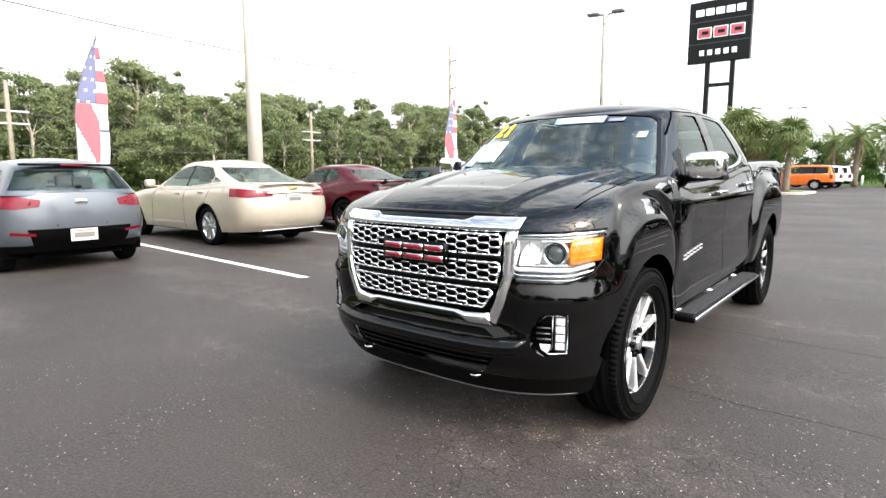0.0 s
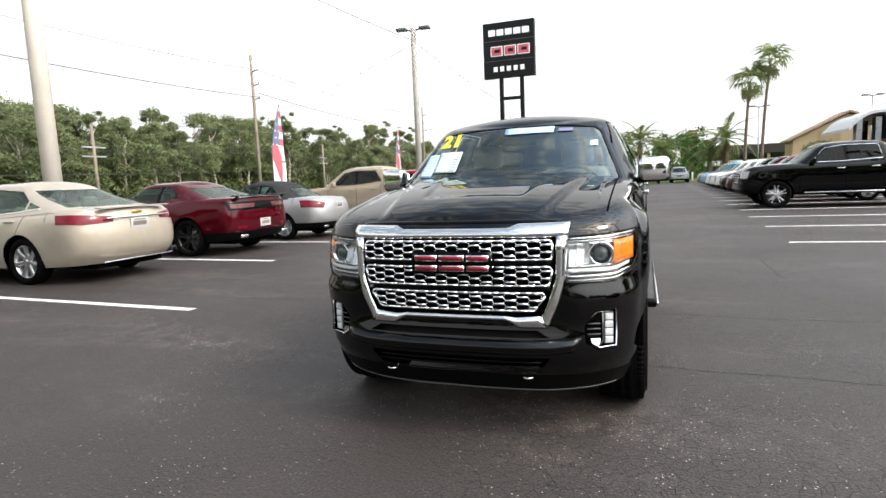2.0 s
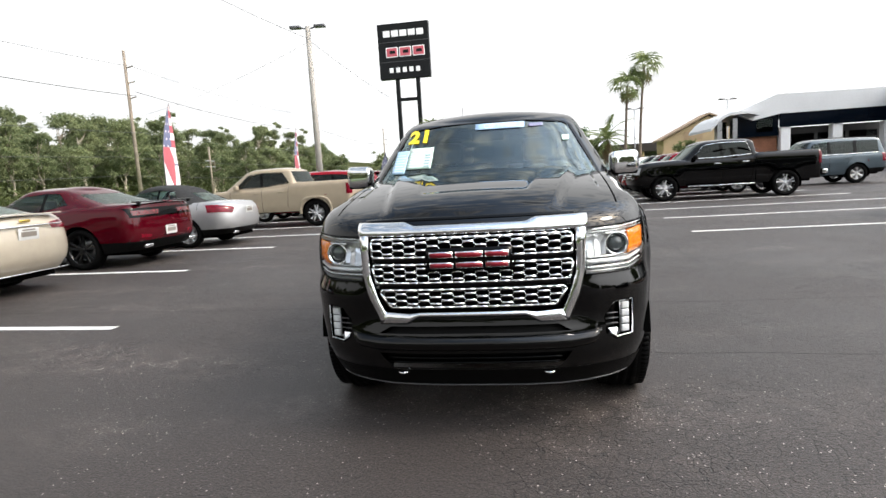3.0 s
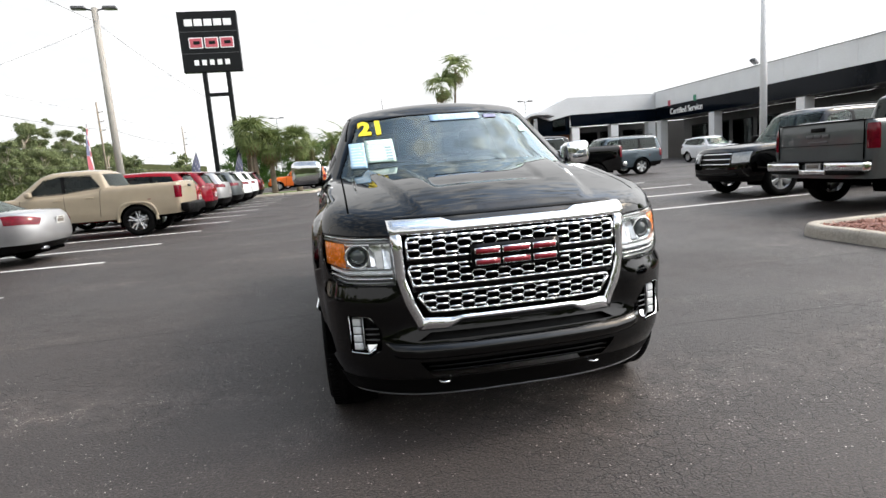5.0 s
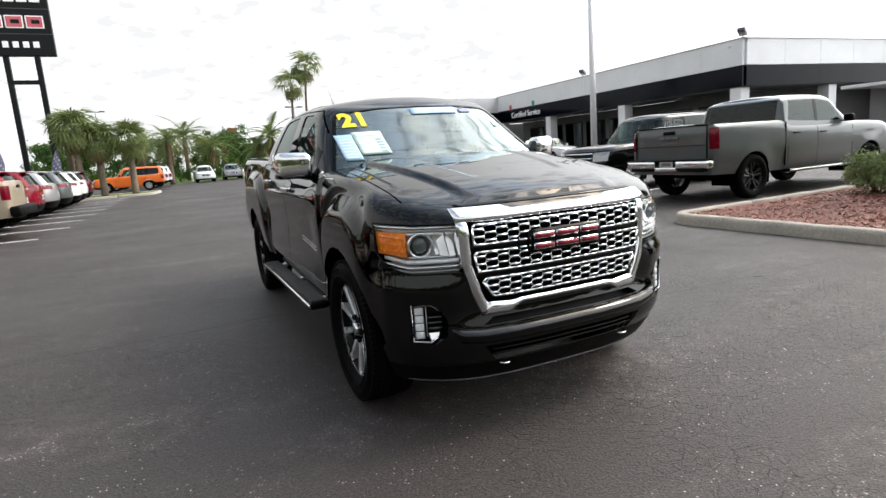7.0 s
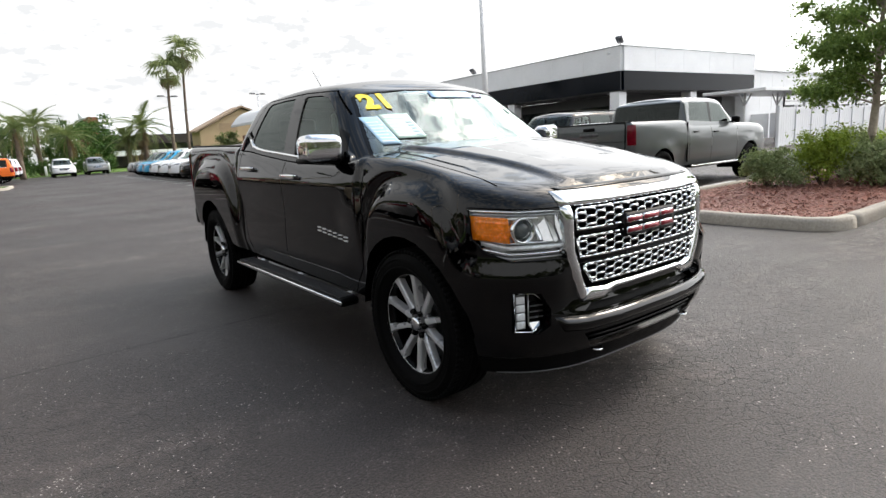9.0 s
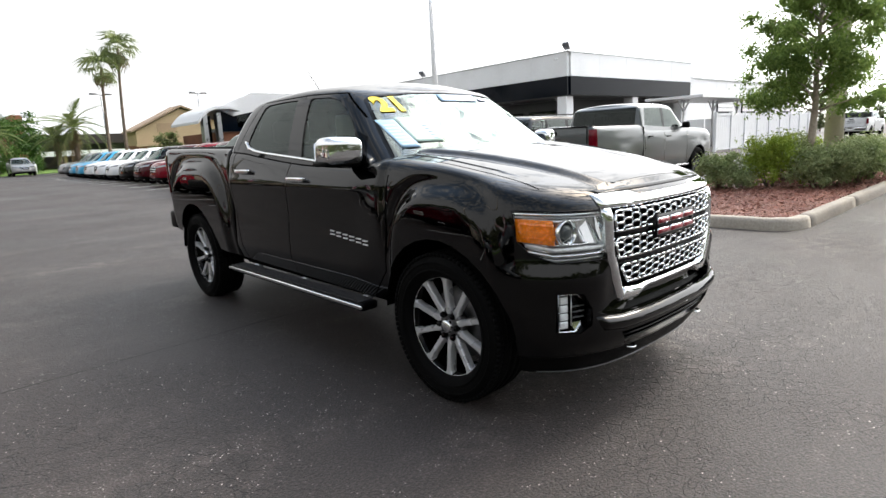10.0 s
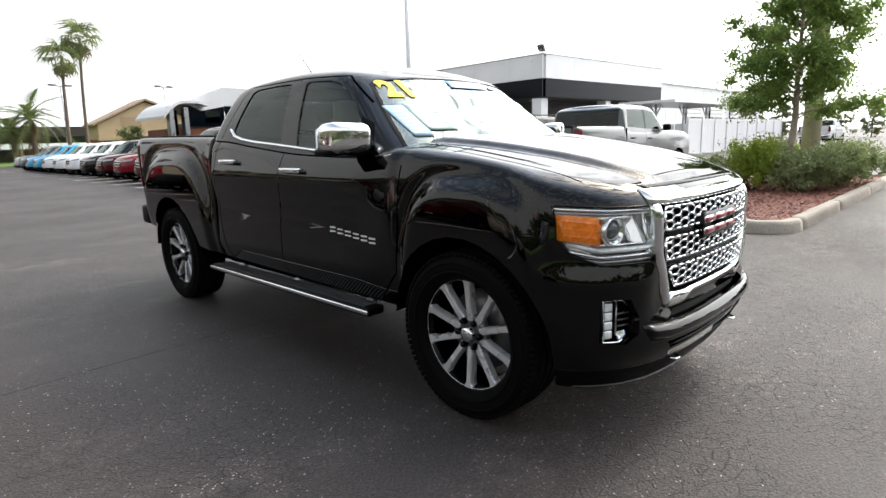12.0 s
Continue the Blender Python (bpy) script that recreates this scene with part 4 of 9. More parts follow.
    f = carve(cab, [(-0.735, 1.222), (0.735, 1.222), (0.68, 1.35), (0.585, 1.575), (0.54, 1.602), (0.30, 1.624), (0, 1.632), (-0.30, 1.624), (-0.54, 1.602), (-0.585, 1.575), (-0.68, 1.35)], "y", fwd)
    gb = take(cab, f, -0.004)
    ws = part("windscreen", gb, SHIELD, T, "windscreen with price stickers")
    ws.visible_shadow = False
    # black band round the screen
    f = carve(cab, [(-0.760, 1.205), (0.760, 1.205), (0.697, 1.356), (0.600, 1.583), (0.552, 1.611), (0.30, 1.632), (0, 1.640), (-0.30, 1.632), (-0.552, 1.611), (-0.600, 1.583), (-0.697, 1.356)], "y", fwd)
    part("screen_band", take(cab, f, 0.001), GLOSSBLACK, T)
    f = carve(cab, [(-0.62, 1.33), (0.62, 1.33), (0.52, 1.60), (-0.52, 1.60)], "y", lambda c, n: c.y > 2.2 and n.y > 0.3)
    part("rear_screen", take(cab, f, -0.004), TINTGLASS, T)
    for s in (left, right):
        f = carve(cab, [(1.345, 1.248), (1.395, 1.45), (1.435, 1.625), (1.415, 1.637), (1.20, 1.625), (1.085, 1.598), (0.985, 1.540), (0.87, 1.455), (0.765, 1.345), (0.745, 1.222)], "x", s)
        o = part("front_window", take(cab, f, -0.006), SIDEGLASS, T)
        o.visible_shadow = False
        f = carve(cab, [(1.525, 1.275), (1.565, 1.45), (1.600, 1.640), (1.80, 1.645), (2.05, 1.640), (2.095, 1.622), (2.13, 1.50), (2.160, 1.368), (2.10, 1.335), (2.00, 1.312), (1.80, 1.296)], "x", s)
        o = part("rear_window", take(cab, f, -0.006), TINTGLASS, T, "dark privacy glass")
        # blacked pillars round the windows
        f = carve(cab, [(1.515, 1.262), (1.355, 1.248), (1.445, 1.64), (1.592, 1.645)], "x", s)
        part("pillar_trim", take(cab, f, 0.001), BLACK, T)
        f = carve(cab, [(0.60, 1.205), (0.745, 1.215), (0.80, 1.40), (0.70, 1.36)], "x", s)
        part("quarter_trim", take(cab, f, 0.002), GLOSSBLACK, T)
        # door frame gap over the windows
        for (y0, z0), (y1, z1) in (((0.80, 1.475), (1.05, 1.640)), ((1.05, 1.640), (1.45, 1.662)), ((1.45, 1.662), (2.14, 1.664)), ((2.14, 1.664), (2.20, 1.60)), ((2.20, 1.60), (2.31, 1.32)), ((1.435, 1.255), (1.518, 1.66))):
            d = Vector((y1 - y0, z1 - z0)).normalized()
            q = Vector((-d.y, d.x)) * 0.004
            f = carve(cab, [(y0 + q.x, z0 + q.y), (y1 + q.x, z1 + q.y), (y1 - q.x, z1 - q.y), (y0 - q.x, z0 - q.y)], "x", s)
            if f:
                part("door_seam", take(cab, f, -0.006), UNDER, T)
    for sx in (1, -1):
        A = [(0.70, 1.210), (1.02, 1.226), (1.55, 1.272), (1.86, 1.298), (2.02, 1.318), (2.12, 1.340), (2.205, 1.388)]
        B = [(0.70, 1.196), (1.02, 1.211), (1.55, 1.256), (1.86, 1.282), (2.03, 1.302), (2.14, 1.326), (2.220, 1.376)]
        part("window_moulding", side_strip(cbvh, sx, A, B, 0.003, 0.004, 40, 3, 0.02), CHROME, T)
    part("cab", cab, BLACK, T)

    # cabin
    for x, y, w2 in ((-0.37, 1.32, 0.25), (0.37, 1.32, 0.25), (-0.40, 2.16, 0.30), (0.40, 2.16, 0.30)):
        sb = bmesh.new()
        seat(sb, x, y, 1.46, w2)
        part("seat", sb, SEAT, T)
    db = bmesh.new()
    box(db, -0.70, 0.70, 0.56, 0.98, 0.98, 1.19, 0.05)
    box(db, 0.20, 0.55, 0.78, 1.00, 1.15, 1.245, 0.04)
    box(db, -0.12, 0.12, 0.94, 1.02, 1.08, 1.20, 0.02)
    part("dashboard", db, CABIN, T)
    wb = bmesh.new()
    aim = Matrix.Translation((0.37, 1.10, 1.17)) @ pose(0, 0, 0, 62, 0, 0)
    tube(wb, [aim @ Vector((0.185 * math.cos(a), 0.185 * math.sin(a), 0)) for a in np.linspace(0, 2 * math.pi, 33)], 0.016, 8)
    for a in (20, 160, 270):
        tube(wb, [aim @ Vector((0, 0, -0.02)), aim @ Vector((0.18 * math.cos(radians(a)), 0.18 * math.sin(radians(a)), 0))], 0.016, 6)
    part("steering_wheel", wb, CABIN, T)
    mb = bmesh.new()
    box(mb, -0.12, 0.12, 0.90, 0.94, 1.50, 1.57, 0.015)
    part("rear_view_mirror", mb, CABIN, T)

    # stickers on the screen
    def on_screen(name, x0, x1, z0, z1, mat, off=0.003, label="", par=None):
        return part(name, sheet(cbvh, [(x0, z1), (x1, z1), (x1, z0), (x0, z0)], off, FRONT, 0.001), mat, par or ws, label)
    PAPER = M("white_paper", (0.72, 0.76, 0.74), 0.5, 0, 0, 0.06, 20, 90)
    BLUEP = M("pale_blue_paper", (0.38, 0.58, 0.75), 0.5, 0, 0, 0.08, 20, 90)
    GREENP = M("pale_green_paper", (0.52, 0.70, 0.62), 0.5, 0, 0, 0.08, 20, 90)
    INK = M("grey_print", (0.25, 0.34, 0.38), 0.5, 0, 0, 0.2, 20, 90)
    YEL = M("yellow_vinyl", (0.90, 0.70, 0.02), 0.4, 0, 0.2, 0.05)
    BLUE = M("blue_vinyl", (0.36, 0.54, 0.78), 0.4, 0, 0.2, 0.06)
    pa = on_screen("price_sheet", -0.650, -0.550, 1.288, 1.455, BLUEP, label="pale blue price sheet")
    pb2 = on_screen("price_sheet", -0.545, -0.365, 1.318, 1.468, GREENP, label="pale green price sheet")
    for i in range(7):
        on_screen("print_line", -0.640, -0.575 + 0.012 * (i % 2), 1.305 + 0.019 * i, 1.311 + 0.019 * i, PAPER, 0.0045, par=pa)
    on_screen("print_line", -0.535, -0.378, 1.440, 1.460, PAPER, 0.0045, par=pb2)
    for i in range(5):
        on_screen("print_line", -0.535, -0.450 + 0.015 * (i % 3), 1.332 + 0.019 * i, 1.339 + 0.019 * i, PAPER, 0.0045, par=pb2)
        on_screen("print_line", -0.420, -0.378, 1.332 + 0.019 * i, 1.341 + 0.019 * i, INK, 0.0045, par=pb2)
    cert = on_screen("certified_banner", -0.080, 0.272, 1.574, 1.620, BLUE, label="blue certified banner")
    on_screen("window_tag", 0.525, 0.575, 1.462, 1.500, GREENP, label="small pale tag")
    on_screen("window_tag", 0.300, 0.40, 1.578, 1.602, M("violet_vinyl", (0.20, 0.20, 0.32), 0.4, 0, 0.2, 0.1), label="small dark label")

    def lay(bmw, off):
        for v in bmw.verts:
            hit = cbvh.ray_cast(Vector((v.co.x, -3, v.co.z)), Vector((0, 1, 0)))[0]
            v.co.y = (hit.y if hit else 0.8) - off + (v.co.y * 0.2)
        return bmw
    part("banner_letters", lay(words("CERTIFIED", 0.050, 0.002, Matrix.Translation((0.096, 0, 1.598))), 0.006), PAPER, cert, smooth=False)
    for ch_, cx in (("2", -0.532), ("1", -0.442)):
        dg = words(ch_, 0.128, 0.002, Matrix.Translation((cx, 0, 1.550)) @ Matrix.Diagonal((1.25, 1, 1, 1)), 0.007)
        part("year_digit", lay(dg, 0.004), YEL, ws, "bold yellow digit", smooth=False)
    for x0, x1, y in ((-0.52, 0.02, 0.30), (0.05, 0.60, 0.30)):
        wp = bmesh.new()
        pts = []
        for k in np.linspace(0, 1, 8):
            x = x0 + (x1 - x0) * k
            z = 1.228 + 0.012 * k
            hit = cbvh.ray_cast(Vector((x, -3, z)), Vector((0, 1, 0)))[0]
            pts.append((x, hit.y - 0.018, z))
        tube(wp, pts, 0.008, 6)
        part("wiper", wp, PLASTIC, T)
    cow = front_strip(cbvh, [(-0.72, 1.218), (0.72, 1.218)], [(-0.72, 1.200), (0.72, 1.200)], 0.012, 0.004, 30, 3, 0.03)
    part("cowl", cow, PLASTIC, T)

    # mirrors
    for sx in (1, -1):
        arm = bmesh.new()
        box(arm, sx * 0.78, sx * 0.90, 0.66, 0.78, 1.195, 1.235, 0.015)
        mir = part("door_mirror", arm, PLASTIC, T, "door mirror with chrome cap")
        cap = bmesh.new()
        for v in box(cap, sx * 0.835, sx * 1.035, 0.595, 0.75, 1.212, 1.358, 0.042, seg=5):
            # narrower towards the tip, leaning back
            k = (abs(v.co.x) - 0.835) / 0.2
            v.co.y += 0.075 * k
            v.co.z += 0.006 * k - 0.014 * k * (1.30 - v.co.z) * 5
        part("cap", cap, CHROME, mir, "polished chrome cap")
        sk = bmesh.new()
        for v in box(sk, sx * 0.84, sx * 1.03, 0.63, 0.785, 1.203, 1.238, 0.014):
            v.co.y += 0.075 * (abs(v.co.x) - 0.835) / 0.2
        part("skirt", sk, PLASTIC, mir)
        mg = bmesh.new()
        for v in box(mg, sx * 0.855, sx * 1.015, 0.768, 0.792, 1.232, 1.338, 0.012):
            v.co.y += 0.075 * (abs(v.co.x) - 0.835) / 0.2
        part("mirror_glass", mg, CHROME, mir)

    # handles, badges, steps
    for sx in (1, -1):
        for y0, y1, z in ((1.215, 1.435, 1.115), (2.02, 2.24, 1.162)):
            x = bvh.ray_cast(Vector((sx * 3, y0 + 0.1, z)), Vector((-sx, 0, 0)))[0].x
            hb = bmesh.new()
            box(hb, x + sx * 0.016, x + sx * 0.036, y0, y1, z - 0.016, z + 0.016, 0.009, seg=3)
            h = part("door_handle", hb, CHROME, T, "chrome door handle")
            for ya in (y0 + 0.01, y1 - 0.045):
                part("mount", boxbm(x - sx * 0.002, x + sx * 0.020, ya, ya + 0.035, z - 0.012, z + 0.012, 0.004), CHROME, h)
        # a name in six plain bright bars
        for i in range(6):
            y0 = (0.985 - 0.070 * i) if sx < 0 else (0.575 + 0.070 * i)
            y1 = y0 - 0.050 if sx < 0 else y0 + 0.050
            zm = 0.760 + 0.036 * (y0 - 0.57) / 0.42
            sb = bmesh.new()
            x = bvh.ray_cast(Vector((sx * 3, y0, zm)), Vector((-sx, 0, 0)))[0].x
            for zz in (zm + 0.011, zm - 0.011):
                box(sb, x - 0.002, x + sx * 0.005, y0, y1, zz - 0.0045, zz + 0.0045)
            part("badge_bar", sb, BADGE, T, smooth=False)
        st = bmesh.new()
        box(st, sx * 0.835, sx * 0.955, 0.58, 2.42, 0.375, 0.425, 0.018, seg=3)
        step = part("side_step", st, PLASTIC, T, "ribbed black side step with bright edge")
        ed = bmesh.new()
        box(ed, sx * 0.950, sx * 0.966, 0.575, 2.425, 0.392, 0.416, 0.006)
        part("edge_trim", ed, CHROME, step)
        rib = bmesh.new()
        for i in range(58):
            y = 0.63 + 0.030 * i
            box(rib, sx * 0.845, sx * 0.94, y, y + 0.014, 0.424, 0.430)
        part("tread_ribs", rib, DARKSILVER, step, smooth=False)
        for y in (0.75, 1.5, 2.25):
            br = bmesh.new()
            tube(br, [(sx * 0.84, y, 0.395), (sx * 0.74, y, 0.42), (sx * 0.66, y, 0.46)], 0.022, 8)
            part("bracket", br, SATIN, step)
        for y in (0.0, 3.258):
            wheel(T, "ten", 0.388, 0.262, 0.255, pose(sx * 0.757, y, 0.386, 0, 0, 0 if sx > 0 else 180))
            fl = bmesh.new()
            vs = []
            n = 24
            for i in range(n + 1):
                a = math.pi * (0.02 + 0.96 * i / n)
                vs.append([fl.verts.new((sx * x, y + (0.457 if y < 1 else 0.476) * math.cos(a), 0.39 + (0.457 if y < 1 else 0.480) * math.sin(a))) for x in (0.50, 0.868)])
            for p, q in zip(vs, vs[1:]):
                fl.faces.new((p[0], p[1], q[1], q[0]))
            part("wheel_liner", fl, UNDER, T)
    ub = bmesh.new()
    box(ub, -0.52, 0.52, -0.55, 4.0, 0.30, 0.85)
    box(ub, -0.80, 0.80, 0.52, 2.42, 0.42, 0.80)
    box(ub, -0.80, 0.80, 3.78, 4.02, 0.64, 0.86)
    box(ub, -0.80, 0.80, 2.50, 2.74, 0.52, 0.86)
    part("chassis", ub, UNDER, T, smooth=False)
    ab = bmesh.new()
    tube(ab, [(-0.30, 1.90, 1.735), (-0.30, 1.96, 1.80), (-0.30, 2.06, 1.90)], 0.0028, 6, 0.0014)
    box(ab, -0.33, -0.27, 1.86, 1.98, 1.725, 1.752, 0.012)
    part("aerial", ab, PLASTIC, T)
    return T


hero()


# ---- parked vehicles ----
DEEPRED = M("deep_red_lens", (0.07, 0.0005, 0.003), 0.1, 0, 1.0, 0.5, 30, 120, spec=0.2)
HEADLENS = M("headlamp_glass", (0.30, 0.31, 0.32), 0.12, 0.5, 0.9, 0.25, 9, 40)
PLATE_FRONT = lambda c, n: n.y < -0.15
PLATE_REAR = lambda c, n: n.y > 0.15


def vehicle(name, label, category, col, sp, m, group=""):
    """A parked car: front axle at its origin, nose to -y. sp holds its lines."""
    wb, half, R, rim = sp["wb"], sp["half"], sp["R"], sp["rim"]
    T = thing(name, label, category, group, m)
    yf0, yr0 = sp["nose"], sp["tail"]
    zlo = curve((yf0, sp["sill"] - 0.02), (0.5, sp["sill"]), (wb - 0.5, sp["sill"]), (yr0, sp["sill"] + 0.05))
    zhi = curve(*sp["top"])
    yf = curve((0, yf0 + 0.10), (0.3, yf0), (0.55, yf0 + 0.01), (0.85, yf0 + 0.06), (1, yf0 + 0.20))
    r0, r1, r2 = sp.get("rear", (0.10, 0.0, 0.06))
    yr = curve((0, yr0 - r0), (0.25, yr0 - 0.01), (0.45, yr0), (0.8, yr0 - r1), (1, yr0 - r2))
    bulk = sp.get("bulk", 0.0)
    w = curve((0, half * 0.93), (0.2, half * 0.975), (0.5, half), (0.75, half * (0.985 + 0.01 * bulk)), (0.92, half * (0.94 + 0.04 * bulk)), (1, half * (0.86 + 0.07 * bulk)))

    def sculpt(V):
        x, y, z = V[..., 0], V[..., 1], V[..., 2]
        for cy in (0, wb):
            q = np.hypot(y - cy, z - R)
            V[..., 0] = V[..., 0] + (x > half * 0.8) * 0.018 * smooth(R + 0.20, R + 0.07, q)
        zz = sp["sill"] + 0.33
        V[..., 0] = V[..., 0] - (x > half * 0.8) * 0.016 * np.exp(-((z - zz) / 0.10) ** 2) * smooth(0.3, 0.6, y) * smooth(wb - 0.3, wb - 0.6, y)
        return V

    bm = hull(yf, yr, w, zlo, zhi, lf=sp.get("lf", 0.62), lr=sp.get("lr", 0.45), pf=2.4 + 1.1 * bulk, pr=sp.get("pr", 2.8), crown=0.035, ns=34, na=11, top=5, ts=[0, 0.08, 0.18, 0.3, 0.42, 0.54, 0.66, 0.76, 0.84, 0.9, 0.95, 0.98, 1], shape=sculpt)
    bvh = BVHTree.FromBMesh(bm)
    for sx in (1, -1):
        for cy in (0, wb):
            f = carve(bm, circle(cy, R, R + 0.055, 24), "x", lambda c, n: c.x * sx > 0.4)
            bmesh.ops.delete(bm, geom=f, context="FACES")
    # dark lower apron
    part_faces = carve(bm, [(-2, sp["apron_z"]), (2, sp["apron_z"]), (2, 0.0), (-2, 0.0)], "y", lambda c, n: c.y > wb + R)
    if sp.get("apron_dark", True):
        part("rear_apron", take(bm, part_faces, 0.002), PLASTIC, T)
    part_faces = carve(bm, [(-2, sp["sill"] + 0.10), (2, sp["sill"] + 0.10), (2, 0.0), (-2, 0.0)], "y", lambda c, n: c.y < -R)
    part("front_apron", take(bm, part_faces, 0.002), PLASTIC, T)
    for sx in (1, -1):
        for poly in sp.get("tail_lamps", ()):
            f = carve(bm, [(sx * x, z) for x, z in poly], "y", lambda c, n: c.y > wb + 0.35 and n.y > 0.02)
            o = part("tail_lamp", thicken(take(bm, f, 0.008), 0.02), sp.get("tail_mat", REDLENS), T, "red tail lamp")
            cx, cz = sum(q[0] for q in poly) / len(poly), sum(q[1] for q in poly) / len(poly)
            for ka, kb, mat, nm in ((0.62, 0.50, DEEPRED if "tail_mat" not in sp else REDLENS, "lamp_core"),):
                inner = [(sx * (cx + (x - cx) * ka), cz + (z - cz) * kb) for x, z in poly]
                hit = [bvh.ray_cast(Vector((x, yr0 + 2, z)), Vector((0, -1, 0)))[0] for x, z in inner]
                if all(hit):
                    cb = bmesh.new()
                    a = [cb.verts.new(h + Vector((0, 0.012, 0))) for h in hit]
                    b = [cb.verts.new(h - Vector((0, 0.004, 0))) for h in hit]
                    cb.faces.new(a)
                    for i in range(len(a)):
                        cb.faces.new((a[i], a[(i + 1) % len(a)], b[(i + 1) % len(a)], b[i]))
                    bmesh.ops.recalc_face_normals(cb, faces=cb.faces)
                    part(nm, cb, mat, o)
        for poly in sp.get("head_lamps", ()):
            f = carve(bm, [(sx * x, z) for x, z in poly], "y", lambda c, n: c.y < -0.25 and n.z < 0.7 and n.y < -0.02)
            part("headlamp", thicken(take(bm, f, 0.004), 0.02), HEADLENS, T, "clear headlamp")
        for poly in sp.get("reflectors", ()):
            f = carve(bm, [(sx * x, z) for x, z in poly], "y", lambda c, n: c.y > wb + 0.35 and n.y > 0.02)
            part("reflector", take(bm, f, 0.004), REDLENS, T)
        for line in sp["seams"]:
            (y0, z0), (y1, z1) = line
            d = Vector((y1 - y0, z1 - z0)).normalized()
            q = Vector((-d.y, d.x)) * 0.006
            f = carve(bm, [(y0 + q.x, z0 + q.y), (y1 + q.x, z1 + q.y), (y1 - q.x, z1 - q.y), (y0 - q.x, z0 - q.y)], "x", lambda c, n: c.x * sx > 0.4)
            if f:
                part("door_seam", take(bm, f, -0.008), UNDER, T)
    if "grille" in sp:
        f = carve(bm, sp["grille"], "y", lambda c, n: c.y < -0.3 and n.y < -0.05)
        g = part("grille", thicken(take(bm, f, -0.02), 0.01), PLASTIC, T)
        zs = [p[1] for p in sp["grille"]]
        xs = [p[0] for p in sp["grille"]]
        for k in np.linspace(0.12, 0.88, sp.get("bars", 3)):
            z = min(zs) + (max(zs) - min(zs)) * k
            part("grille_bar", front_strip(bvh, [(min(xs), z + 0.012), (max(xs), z + 0.012)], [(min(xs), z - 0.012), (max(xs), z - 0.012)], 0.0, 0.006, 8, 2, 0.03), sp.get("bar_mat", CHROME), g)
    if "rear_panel" in sp:
        f = carve(bm, sp["rear_panel"], "y", lambda c, n: c.y > wb + 0.35 and n.y > 0.05)
        part("rear_panel", take(bm, f, 0.006), GLOSSBLACK, T)
    # cabin floor
    ya, yb = sp["cab_y"]
    if not sp.get("pickup"):
        f = carve(bm, [(-half * 0.7, ya + 0.3), (half * 0.7, ya + 0.3), (half * 0.7, yb - 0.25), (-half * 0.7, yb - 0.25)], "z", lambda c, n: n.z > 0.5)
        part("cabin_floor", take(bm, f, -0.25), CABIN, T)
    else:
        f = carve(bm, [(-half * 0.78, yb + 0.12), (half * 0.78, yb + 0.12), (half * 0.78, yr0 - 0.12), (-half * 0.78, yr0 - 0.12)], "z", lambda c, n: n.z > 0.5)
        part("bed_floor", take(bm, f, 0, flat=(0, 0, -0.4)), PLASTIC, T)
        lb = bmesh.new()
        h = half * 0.78
        zt = float(zhi(yr0 - 0.3)) - 0.03
        for x0, x1, y0, y1 in ((-h - 0.02, -h, yb + 0.1, yr0 - 0.1), (h, h + 0.02, yb + 0.1, yr0 - 0.1), (-h, h, yb + 0.1, yb + 0.12), (-h, h, yr0 - 0.12, yr0 - 0.1)):
            box(lb, x0, x1, y0, y1, zt - 0.42, zt)
        part("bed_liner", lb, PLASTIC, T, smooth=False)
    body = part("body", bm, col, T)

    # greenhouse
    cl = curve(*[(y, z - 0.03) for y, z in sp["top"]])
    ch = curve(*sp["roof"])
    ta, tb = sp["roof_y"]
    cy0 = curve((0, ya), (0.5, ya + (ta - ya) * 0.52), (0.9, ya + (ta - ya) * 0.92), (1, ta + 0.10))
    cy1 = curve((0, yb), (0.5, yb + (tb - yb) * 0.52), (0.9, yb + (tb - yb) * 0.92), (1, tb - 0.10))
    h0, h1 = sp["cab_half"]
    cw = curve((0, h0), (0.5, h0 + (h1 - h0) * 0.55), (0.85, h1), (0.95, h1 - 0.04), (1, h1 - 0.11))
    cab = hull(cy0, cy1, cw, cl, ch, lf=0.34, lr=sp.get("clr", 0.3), pf=2.6 + 0.8 * bulk, pr=2.8 + 1.2 * bulk, crown=0.045, ns=26, na=10, top=4, ts=[0, 0.15, 0.3, 0.45, 0.6, 0.75, 0.85, 0.92, 0.97, 1])
    cbvh = BVHTree.FromBMesh(cab)
    zb, zt = float(zhi(ya + 0.3)), float(ch(ta))
    a, b = h0 - 0.10, h1 - 0.05
    f = carve(cab, [(-a, zb + 0.02), (a, zb + 0.02), (b, zt - 0.05), (-b, zt - 0.05)], "y", lambda c, n: n.y < -0.2 and c.y < (ya + yb) / 2)
    o = part("windscreen", take(cab, f, -0.003), sp.get("glass_f", SIDEGLASS), T)
    zb2, zt2 = float(zhi(yb - 0.15)), float(ch(tb))
    rw = sp.get("rear_win", (0.10, 0.04))
    f = carve(cab, [(-a + rw[0], zb2 + 0.03), (a - rw[0], zb2 + 0.03), (b - rw[1], zt2 - 0.06), (-b + rw[1], zt2 - 0.06)], "y", lambda c, n: n.y > 0.2 and c.y > (ya + yb) / 2)
    o = part("rear_screen", take(cab, f, -0.003), sp.get("glass_r", SIDEGLASS), T)
